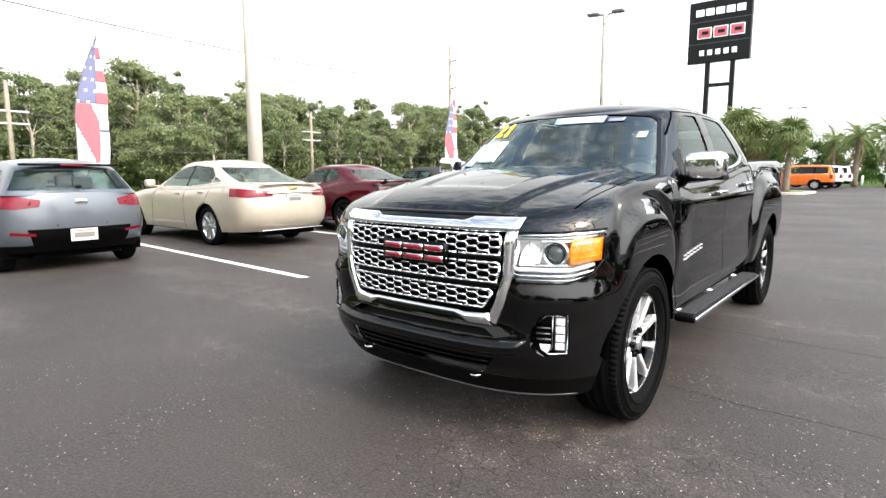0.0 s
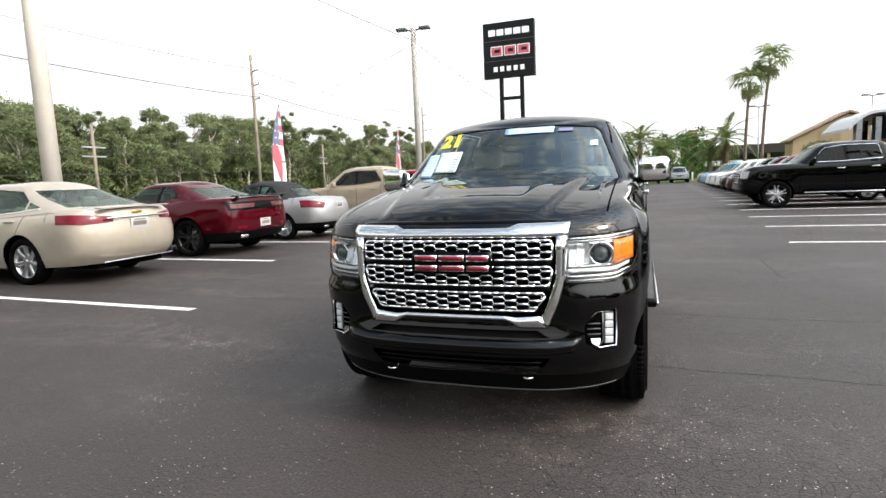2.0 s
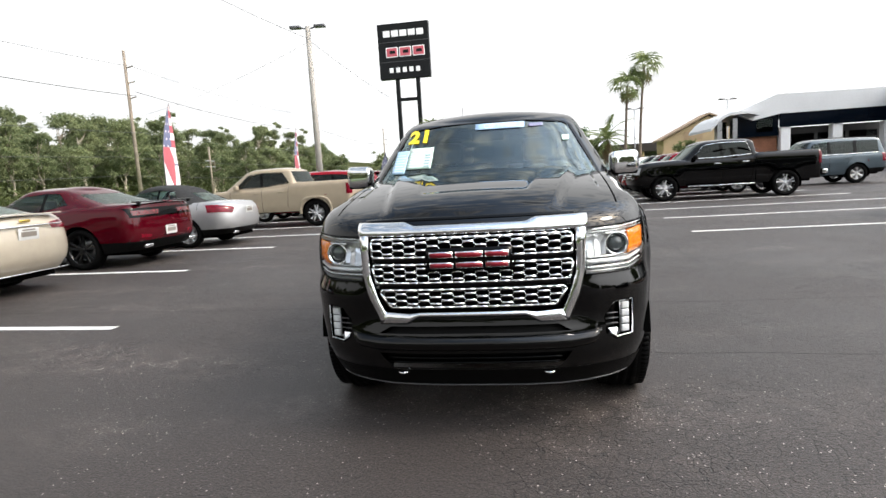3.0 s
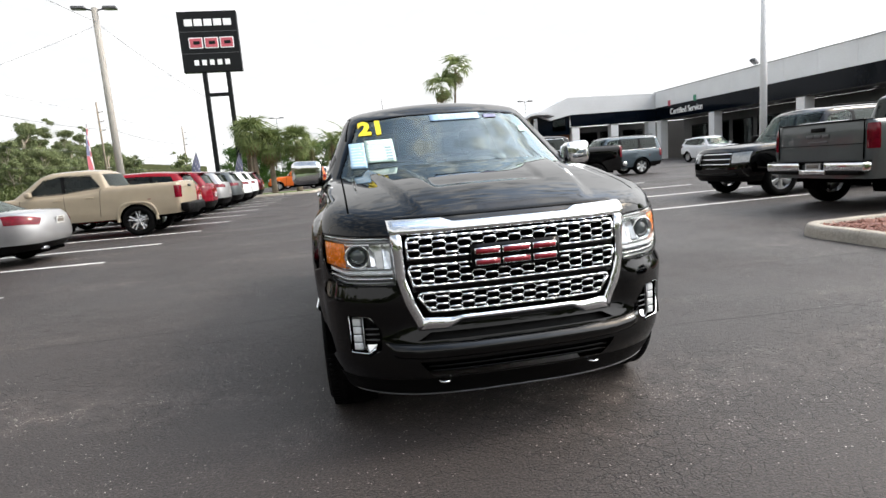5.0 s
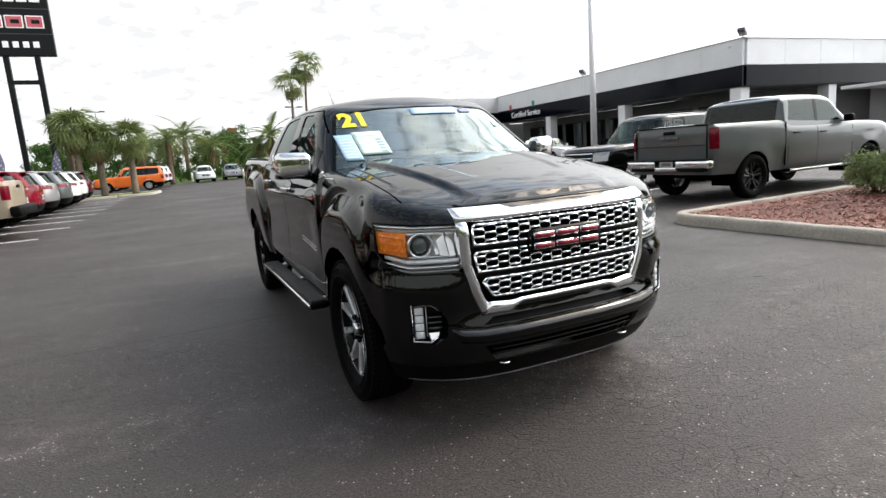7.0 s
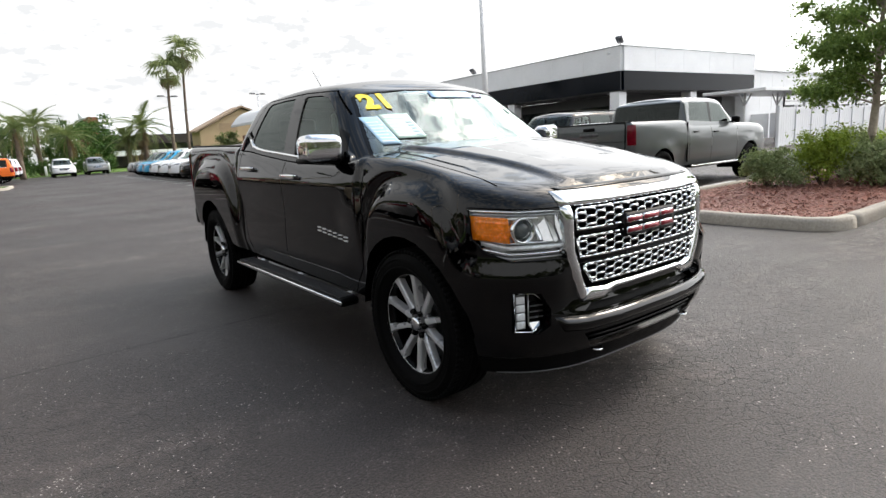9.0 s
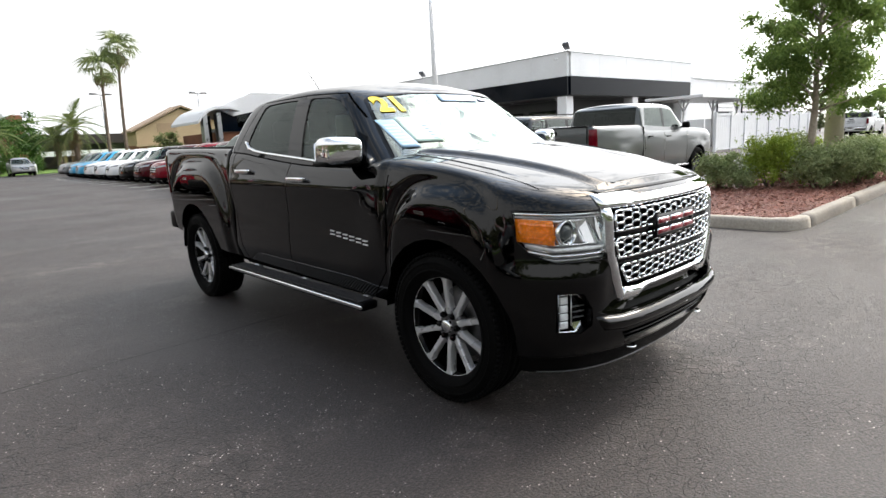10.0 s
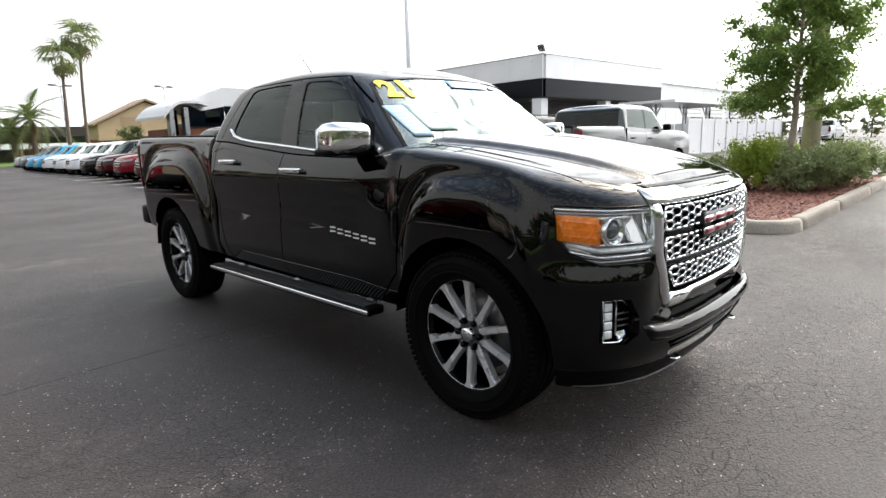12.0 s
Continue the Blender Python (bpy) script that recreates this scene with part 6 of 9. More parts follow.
MIDPICKUP = dict(PICKUP, flares=1, moulding=PLASTIC, surround=PLASTIC, wb=3.34, half=0.94, R=0.40, rim=0.26, style="bright", tail=4.50, nose=-0.92, top=[(-0.95, 1.06), (-0.6, 1.12), (0.2, 1.18), (0.7, 1.20), (1.8, 1.22), (2.45, 1.27), (2.55, 1.34), (4.50, 1.35)],
    roof=[(0.9, 1.72), (1.4, 1.79), (2.0, 1.80), (2.6, 1.76)], roof_y=(0.98, 2.56), cab_y=(0.26, 2.76), cab_half=(0.90, 0.74), lr=0.16,
    windows=[[(0.76, 1.255), (1.16, 1.62), (1.55, 1.69), (1.60, 1.265)], [(1.68, 1.27), (1.65, 1.69), (2.28, 1.67), (2.52, 1.36)]], glass_f=TINTGLASS, tail_lamps=[[(0.76, 1.26), (0.98, 1.26), (0.98, 0.94), (0.80, 0.94)]],
    seams=[[(0.55, 0.52), (0.60, 1.19)], [(1.62, 0.52), (1.64, 1.24)], [(2.44, 0.60), (2.52, 1.30)]], seat=1.4, seat2=2.1, mirror=(0.80, 1.28), mirror_mat=None, handles=[(1.48, 1.08), (2.26, 1.10)], handle_mat=None,
    extras=[("rear_bumper", PLASTIC, "black rear bumper", [((-0.93, 0.93, 4.44, 4.66, 0.54, 0.78), 0.05)]), ("tailgate_handle", PLASTIC, "", [((-0.14, 0.14, 4.485, 4.515, 1.20, 1.27), 0.012)])])


def spec(base, **k):
    s = dict(base, **k)
    return {a: b for a, b in s.items() if b is not None}


def fill(sp, col):
    sp = dict(sp)
    sp["extras"] = [(n, mt or col, lb, bx) for n, mt, lb, bx in sp.get("extras", ())]
    for k in ("mirror_mat", "handle_mat"):
        if sp.get(k) is None:
            sp[k] = col
    return sp


def park(name, label, category, col, base, x, y, turn, group="", **k):
    """Parks a vehicle with its front axle at (x, y); turn -90 points its nose to -x."""
    return vehicle(name, label, category, col, fill(spec(base, **k), col), pose(x, y, 0, 0, 0, turn), group)


CHAMP = paint("champagne_metallic", (0.40, 0.352, 0.280), 0.35, 0.08)
SLATE = paint("slate_blue_metallic", (0.088, 0.098, 0.112), 0.45, 0.08)
WINE = paint("dark_red_metallic", (0.048, 0.001, 0.004), 0.0, 0.08)
SILVER = paint("silver_metallic", (0.36, 0.36, 0.36), 0.6, 0.06)
SAND = paint("sand_beige", (0.31, 0.260, 0.190), 0.0, 0.05)
WHITE = paint("white_paint", (0.76, 0.77, 0.78), 0.0, 0.03)
GREY = paint("grey_metallic", (0.085, 0.095, 0.098), 0.5, 0.08)
ORANGE = paint("orange_paint", (0.72, 0.16, 0.03), 0.0, 0.05)
RED = paint("red_paint", (0.20, 0.005, 0.012), 0.0, 0.05)
DEEP = paint("deep_red_paint", (0.16, 0.004, 0.012), 0.0, 0.05)
CYAN = paint("bright_blue_paint", (0.05, 0.36, 0.62), 0.2, 0.05)
STEEL = paint("blue_grey_metallic", (0.055, 0.078, 0.095), 0.4, 0.08)

LROW, RROW = "cars parked along the left of the aisle", "cars parked along the right of the aisle"
park("hatchback", "slate blue hatchback parked with its tail to the aisle", "car", SLATE, HATCH, -7.15 - 2.58, -0.02, -90, LROW)
park("sedan", "champagne metallic four-door sedan, tail to the aisle", "car", CHAMP, SEDAN, -7.62 - 2.84, 3.22, -90, LROW)
park("coupe", "dark red coupe with black boot spoiler and black wheels", "car", WINE, COUPE, -7.45 - 2.95, 6.25, -90, LROW)
park("convertible", "silver convertible with its black soft top up", "car", SILVER, CABRIO, -7.35 - 2.71, 9.10, -90, LROW)
park("midsize_pickup", "sand beige crew-cab pickup, tail to the aisle", "pickup truck", SAND, MIDPICKUP, -6.15 - 3.34, 13.95, -90, LROW)
for i, (c, lab) in enumerate(((RED, "red crossover"), (DEEP, "deep red crossover"), (SILVER, "silver crossover"), (GREY, "grey crossover"), (WHITE, "white crossover"), (WHITE, "white crossover"), (WINE, "dark maroon crossover"))):
    if i == 0:
        first = park("suv", lab + " parked with its tail to the aisle", "car", c, SUV, -6.45 - 2.86, 16.85, -90, LROW)
    else:
        o = copy_thing(first, pose(-6.45 - 2.86 + 0.06 * math.sin(5 * i), 16.85 + 2.72 * i, 0, 0, 0, -90))
        o["label"] = lab + " parked with its tail to the aisle"
        for p in o.children_recursive:
            if p.data.materials[0] == RED:
                p.material_slots[0].link = "OBJECT"
                p.material_slots[0].material = c
park("full_size_pickup", "black crew-cab pickup with chrome wheels, nose to the aisle", "pickup truck", BLACK, PICKUP, 4.75, 17.55, -90, RROW, style="bright", rim=0.29, handle_mat=CHROME)
for i, (c, lab) in enumerate(((WINE, "dark red crossover"), (DEEP, "deep red crossover"), (WINE, "dark red crossover"), (BLACK, "black crossover"), (WHITE, "white crossover"), (WHITE, "white crossover"), (WHITE, "white crossover"), (CYAN, "bright blue crossover"), (CYAN, "bright blue crossover"), (STEEL, "dark blue-grey crossover"), (SILVER, "silver crossover"))):
    o = copy_thing(first, pose(5.25 + 0.08 * i + 0.07 * math.sin(7 * i), 20.6 + 2.85 * i, 0, 0, 0, -90))
    o["label"] = lab + " with its nose to the aisle"
    o["group"] = RROW
    for p in o.children_recursive:
        if p.data.materials[0] == RED:
            p.material_slots[0].link = "OBJECT"
            p.material_slots[0].material = c
park("large_suv", "black full-size sport utility with chrome grille bars", "car", BLACK, BIGSUV, 8.75, 8.80, -90, RROW)
park("full_size_pickup", "grey crew-cab pickup with black wheels and chrome bumper", "pickup truck", GREY, PICKUP, 8.35 + 3.75, 5.30, 90, RROW, surround=None, moulding=None, handle_mat=PLASTIC)
bs = park("large_suv", "blue-grey full-size sport utility near the service entrance", "car", STEEL, BIGSUV, 10.7, 23.4, -90)
o = copy_thing(first, pose(24.5, 31.0, 0, 0, 0, 0))
tagged(o, "white crossover standing before the service bays", "car")
for p in o.children_recursive:
    if p.data.materials[0] == RED:
        p.material_slots[0].link, p.material_slots[0].material = "OBJECT", WHITE
del o["group"]
for x, y, c, lab in ((1.7, 60.5, WHITE, "white crossover facing the camera at the lot's end"), (4.7, 63.5, SILVER, "silver crossover at the lot's end")):
    o = copy_thing(first, pose(x, y, 0, 0, 0, 0))
    tagged(o, lab, "car")
    del o["group"]
    for p in o.children_recursive:
        if p.data.materials[0] == RED:
            p.material_slots[0].link, p.material_slots[0].material = "OBJECT", c
for i, (c, lab) in enumerate(((ORANGE, "orange boxy sport utility"), (WHITE, "white boxy off-roader beside an orange one"), (WHITE, "white boxy off-roader beside an orange one"))):
    park("boxy_suv", lab, "car", c, BIGSUV, -6.15 + 0.3 * i, 49.0 + 4.5 * i, -90, LROW)
sv = copy_thing(first, pose(5.88, -2.05, 0, 0, 0, -90))
tagged(sv, "black crossover parked beside the kerbed island", "car")
del sv["group"]
for p in sv.children_recursive:
    if p.data.materials[0] == RED:
        p.material_slots[0].link, p.material_slots[0].material = "OBJECT", BLACK
park("full_size_pickup", "white crew-cab pickup parked beyond the hedge", "pickup truck", WHITE, PICKUP, 51.5, 8.3, 90)


# ---- ground ----
def ground_mat(name, base, speck, crack, stain):
    """Worn asphalt: two greys, pale chips of stone, a net of fine cracks, dusty patches."""
    m = bpy.data.materials.new(name)
    m.use_nodes = True
    n, l = m.node_tree.nodes, m.node_tree.links
    b = n["Principled BSDF"]
    geo = n.new("ShaderNodeNewGeometry")

    def noise_at(sc, det=4, rough=0.55):
        t = n.new("ShaderNodeTexNoise")
        t.inputs["Scale"].default_value, t.inputs["Detail"].default_value, t.inputs["Roughness"].default_value = sc, det, rough
        l.new(geo.outputs["Position"], t.inputs["Vector"])
        return t.outputs[0]

    def ramp(src, a, c, lo=0.0, hi=1.0):
        r = n.new("ShaderNodeMapRange")
        r.inputs[1].default_value, r.inputs[2].default_value, r.inputs[3].default_value, r.inputs[4].default_value = a, c, lo, hi
        l.new(src, r.inputs[0])
        return r.outputs[0]

    def mul(a, c):
        r = n.new("ShaderNodeMath")
        r.operation = "MULTIPLY"
        l.new(a, r.inputs[0])
        if isinstance(c, float):
            r.inputs[1].default_value = c
        else:
            l.new(c, r.inputs[1])
        return r.outputs[0]

    def mixc(f, a, c):
        r = n.new("ShaderNodeMix")
        r.data_type = "RGBA"
        l.new(f, r.inputs[0])
        for i, v in ((6, a), (7, c)):
            if isinstance(v, tuple):
                r.inputs[i].default_value = (*v, 1)
            else:
                l.new(v, r.inputs[i])
        return r.outputs[2]

    big = noise_at(0.35, 5)
    col = mixc(ramp(big, 0.35, 0.65), tuple(c * 0.62 for c in base), tuple(c * 1.22 for c in base))
    col = mixc(ramp(noise_at(1.6, 4), 0.35, 0.7, 0, 0.5), col, tuple(c * 1.35 for c in base))
    col = mixc(ramp(noise_at(70, 3, 0.7), 0.44, 0.68, 0, 1.0), col, tuple(c * 3.0 for c in base))
    col = mixc(ramp(noise_at(110, 2), 0.50, 0.32, 0, 0.9), col, tuple(c * 0.25 for c in base))
    # dusty worn patches with more bare stone
    lay = n.new("ShaderNodeVectorMath")
    lay.operation = "MULTIPLY"
    lay.inputs[1].default_value = (0.35, 1.3, 1.0)
    l.new(geo.outputs["Position"], lay.inputs[0])
    wn = n.new("ShaderNodeTexNoise")
    wn.inputs["Scale"].default_value, wn.inputs["Detail"].default_value, wn.inputs["Roughness"].default_value = 0.85, 6, 0.62
    l.new(lay.outputs[0], wn.inputs["Vector"])
    worn = mul(ramp(wn.outputs[0], 0.50, 0.64), ramp(noise_at(7, 3), 0.40, 0.60))
    band = ramp(wn.outputs[0], 0.30, 0.55)
    vor = n.new("ShaderNodeTexVoronoi")
    vor.inputs["Scale"].default_value = 78
    wv = n.new("ShaderNodeVectorMath")
    wv.operation = "MULTIPLY_ADD"
    wz = n.new("ShaderNodeTexNoise")
    wz.inputs["Scale"].default_value = 130
    l.new(geo.outputs["Position"], wz.inputs["Vector"])
    l.new(wz.outputs["Color"], wv.inputs[0])
    wv.inputs[1].default_value = (0.012, 0.012, 0.012)
    l.new(geo.outputs["Position"], wv.inputs[2])
    l.new(wv.outputs[0], vor.inputs["Vector"])
    chip = ramp(vor.outputs["Distance"], 0.34, 0.22)
    pick = n.new("ShaderNodeSeparateColor")
    l.new(vor.outputs["Color"], pick.inputs[0])
    few = mul(ramp(pick.outputs[0], 0.945, 0.950), ramp(noise_at(1.1, 5), 0.40, 0.54))
    many = mul(ramp(pick.outputs[1], 0.70, 0.75), worn)
    add = n.new("ShaderNodeMath")
    add.operation, add.use_clamp = "ADD", True
    l.new(few, add.inputs[0])
    l.new(many, add.inputs[1])
    col = mixc(mul(worn, 0.30), col, stain)
    col = mixc(mul(mul(chip, add.outputs[0]), speck), col, (0.55, 0.50, 0.46))
    # cracks
    wob = n.new("ShaderNodeVectorMath")
    wob.operation = "MULTIPLY_ADD"
    nz = n.new("ShaderNodeTexNoise")
    nz.inputs["Scale"].default_value, nz.inputs["Detail"].default_value = 5, 5
    l.new(geo.outputs["Position"], nz.inputs["Vector"])
    l.new(nz.outputs["Color"], wob.inputs[0])
    wob.inputs[1].default_value = (0.13, 0.13, 0.13)
    l.new(geo.outputs["Position"], wob.inputs[2])
    v2 = n.new("ShaderNodeTexVoronoi")
    v2.feature = "DISTANCE_TO_EDGE"
    v2.inputs["Scale"].default_value = 15
    l.new(wob.outputs[0], v2.inputs["Vector"])
    net = mul(ramp(v2.outputs["Distance"], 0.030, 0.008), ramp(noise_at(0.6, 4), 0.44, 0.58))
    ck = mul(net, crack)
    col = mixc(ck, col, (0.008, 0.008, 0.008))
    l.new(col, b.inputs["Base Color"])
    l.new(ramp(big, 0.3, 0.7, 0.50, 0.68), b.inputs["Roughness"])
    b.inputs["Specular IOR Level"].default_value = 0.43
    bp = n.new("ShaderNodeBump")
    bp.inputs["Strength"].default_value, bp.inputs["Distance"].default_value = 0.85, 0.009
    hsum = n.new("ShaderNodeMath")
    hsum.operation = "SUBTRACT"
    l.new(noise_at(85, 3), hsum.inputs[0])
    l.new(ck, hsum.inputs[1])
    l.new(hsum.outputs[0], bp.inputs["Height"])
    l.new(bp.outputs[0], b.inputs["Normal"])
    return m


ASPHALT = ground_mat("asphalt", (0.0238, 0.0195, 0.0178), 0.95, 0.8, (0.13, 0.105, 0.092))
ROADM = ground_mat("road_asphalt", (0.13, 0.13, 0.13), 0.4, 0.5, (0.2, 0.19, 0.18))
LINE = M("line_paint", (0.66, 0.66, 0.64), 0.7, 0, 0, 0.22, 6, 30, 0.2, 0.3)
CONCRETE = M("concrete", (0.36, 0.325, 0.275), 0.85, 0, 0, 0.22, 1.6, 35, 0.4, 0.3)
POLEC = M("pole_concrete", (0.60, 0.55, 0.48), 0.8, 0, 0, 0.12, 1.2, 40, 0.25, 0.3)
GRASS = M("grass", (0.09, 0.155, 0.03), 0.9, 0, 0, 0.45, 0.6, 9, 0.6, 0.2)
WOODS_SHADE = M("forest_floor", (0.05, 0.055, 0.025), 0.95, 0, 0, 0.4, 0.5, 6, 0.6, 0.1)

gb = bmesh.new()
bmesh.ops.create_grid(gb, x_segments=4, y_segments=4, size=900)
tagged(part("ground", gb, ASPHALT, None, smooth=False), "dark grey worn asphalt of the car park", "ground", kind="structure")


def flat(name, x0, x1, y0, y1, z, mat, label, cat, turn=0.0):
    b = bmesh.new()
    box(b, x0, x1, y0, y1, z - 0.05, z)
    return tagged(part(name, b, mat, None, smooth=False), label, cat, kind="structure")


flat("grass_verge", -20.0, -14.6, -120, 300, 0.05, GRASS, "mown grass verge beside the road", "grass")
flat("road", -31.0, -20.0, -120, 300, 0.012, ROADM, "grey two-lane road beyond the verge", "road")
flat("grass_bank", -400, -31.0, -400, 400, 0.03, GRASS, "rough grass before the woods", "grass")
flat("lawn", -30, 60, 68.5, 400, 0.04, GRASS, "grass beyond the lot's end", "grass")


def stripe(x0, y0, x1, y1, w=0.10):
    d = Vector((x1 - x0, y1 - y0, 0))
    n = Vector((-d.y, d.x, 0)).normalized() * w / 2
    b = bmesh.new()
    k = 12
    rows = []
    for i in range(k + 1):
        p = Vector((x0, y0, 0)) + d * (i / k)
        q = n * (1 + 0.06 * math.sin(i * 5.1 + y0))
        rows.append([b.verts.new((p + q * s) + Vector((0, 0, h))) for s, h in ((1.0, 0.001), (0.96, 0.005), (-0.96, 0.005), (-1.0, 0.001))])
    for a, c in zip(rows, rows[1:]):
        for i in range(3):
            b.faces.new((a[i], a[i + 1], c[i + 1], c[i]))
    bmesh.ops.recalc_face_normals(b, faces=b.faces)
    return tagged(part("parking_line", b, LINE, None), "worn white painted parking line on asphalt", "parking line", "parking lines", "structure")


for x1, y0, y1 in ((-3.70, 1.78, 1.39), (-5.20, 5.14, 4.90), (-5.05, 7.95, 7.74), (-4.82, 10.35, 10.22), (-4.55, 12.85, 12.72)):
    stripe(-12.0, y0, x1, y1)
for i in range(9):
    stripe(-11.5, 15.55 + 2.72 * i, -4.3 + 0.05 * i, 15.45 + 2.72 * i)
for i, (x0, y) in enumerate(((3.17, 7.47), (3.34, 10.40), (3.47, 13.15), (3.62, 15.98))):
    stripe(x0, y, 10.2, y + 0.16)
for i in range(12):
    stripe(3.7 + 0.06 * i, 19.0 + 2.85 * i, 10.2, 19.15 + 2.85 * i)
stripe(6.4, 4.05, 11.0, 4.1)


TAR = M("tar_seam", (0.012, 0.011, 0.011), 0.6, 0, 0, 0.3, 4, 40, 0.3, 0.4)


def tar_seam(x0, y0, x1, y1, w, wob):
    """An old joint in the surface: a thin wandering bead of tar."""
    b = bmesh.new()
    n = int(abs(x1 - x0) + abs(y1 - y0)) * 5
    rows = []
    for i in range(n + 1):
        u = i / n
        p = Vector((x0 + (x1 - x0) * u, y0 + (y1 - y0) * u, 0))
        k = noise.noise((u * 31, y0, 3)) * wob
        ww = w * (0.6 + 0.8 * abs(noise.noise((u * 90, y0, 7))))
        d = Vector((y0 - y1, x1 - x0, 0)).normalized()
        rows.append([b.verts.new(p + d * (k + s * ww) + Vector((0, 0, h))) for s, h in ((1, 0.0012), (0, 0.003), (-1, 0.0012))])
    for a, c in zip(rows, rows[1:]):
        for i in range(2):
            b.faces.new((a[i], a[i + 1], c[i + 1], c[i]))
    bmesh.ops.recalc_face_normals(b, faces=b.faces)
    tagged(part("tar_seam", b, TAR, None), "thin dark tar seam across the asphalt", "seam", "tar seams", "structure")


tar_seam(0.8, 0.50, 14.0, 0.72 - 0.9, 0.005, 0.04)
tar_seam(-26, 2.35, 16.0, 1.80, 0.0045, 0.09)
tar_seam(2.35, 4.0, 3.0, 34.0, 0.016, 0.10)
tar_seam(-15, 11.4, 12.0, 11.2, 0.010, 0.2)


# ---- kerbs and beds ----
def kerb_ring(name, pts, label, mulch, rad=0.5):
    """A raised bed: rounded outline, cast kerb stones end to end, and its filling."""
    P = [Vector((*p, 0)) for p in pts]
    out = []
    k = len(P)
    for i in range(k):
        a, b, c = P[i - 1], P[i], P[(i + 1) % k]
        u, v = (a - b).normalized(), (c - b).normalized()
        r = min(rad, (a - b).length * 0.45, (c - b).length * 0.45)
        p0, p1 = b + u * r, b + v * r
        for j in range(9):
            t = j / 8
            out.append((1 - t) ** 2 * p0 + 2 * t * (1 - t) * b + t * t * p1)
    dense = []
    for a, b in zip(out, out[1:] + out[:1]):
        n = max(1, int((b - a).length / 0.25))
        dense += [a.lerp(b, i / n) for i in range(n)]
    ctr = sum(dense, Vector()) / len(dense)
    N = len(dense)
    nrm = []
    for i in range(N):
        t = (dense[(i + 1) % N] - dense[i - 1]).normalized()
        q = Vector((t.y, -t.x, 0))
        nrm.append(q if q.dot(dense[i] - ctr) > 0 else -q)
    bed = bmesh.new()
    ring = [bed.verts.new(dense[i] - nrm[i] * 0.15 + Vector((0, 0, 0.11))) for i in range(N)]
    f = bed.faces.new(ring)
    bmesh.ops.triangulate(bed, faces=[f])
    base = tagged(part(name, bed, mulch, None, smooth=False), label, "planting bed", kind="structure")
    prof = ((0.0, 0.0), (0.012, 0.10), (0.030, 0.142), (0.055, 0.152), (0.15, 0.152), (0.17, 0.145), (0.175, 0.05))
    i = 0
    while i < N:
        m, run = 0, 0.0
        while i + m < N and run < 2.6:
            run += (dense[(i + m + 1) % N] - dense[(i + m) % N]).length
            m += 1
        st = bmesh.new()
        rows = []
        for j in range(m + 1):
            q = (i + j) % N
            g = 0.002 if j == 0 else (-0.002 if j == m else 0)
            t = (dense[(q + 1) % N] - dense[q - 1]).normalized()
            rows.append([st.verts.new(dense[q] + t * g - nrm[q] * d + Vector((0, 0, h + 0.003 * math.sin(q * 1.7)))) for d, h in prof])
        for a, b in zip(rows, rows[1:]):
            for c in range(len(prof) - 1):
                st.faces.new((a[c], a[c + 1], b[c + 1], b[c]))
        st.faces.new(rows[0])
        st.faces.new(rows[-1][::-1])
        bmesh.ops.recalc_face_normals(st, faces=st.faces)
        part("kerb_stone", st, CONCRETE, base)
        i += m
    return base


MULCH = M("red_mulch", (0.12, 0.042, 0.030), 0.95, 0, 0, 0.4, 3, 60, 0.8, 0.2, col2=(0.25, 0.10, 0.07))
kerb_ring("planting_island", [(4.98, 0.02), (4.98, 3.38), (14.2, 3.30), (14.2, 0.0)], "kerbed island filled with red wood mulch", MULCH, 0.55)
kerb_ring("end_island", [(-12.5, 36.2), (-2.6, 36.2), (-2.2, 40.5), (-12.5, 41.5)], "kerbed island at the end of the row", GRASS, 0.8)
kerb_ring("far_island", [(7.0, 45.5), (12.0, 45.5), (12.0, 50.5), (7.0, 50.5)], "kerbed island round two tall palms", GRASS, 0.6)


def from_arrays(name, V, F, mat, parent=None):
    me = bpy.data.meshes.new(name)
    me.from_pydata(V.tolist(), [], F.tolist())
    me.materials.append(mat)
    ob = new(name, me)
    if parent:
        ob.parent = parent
    return ob


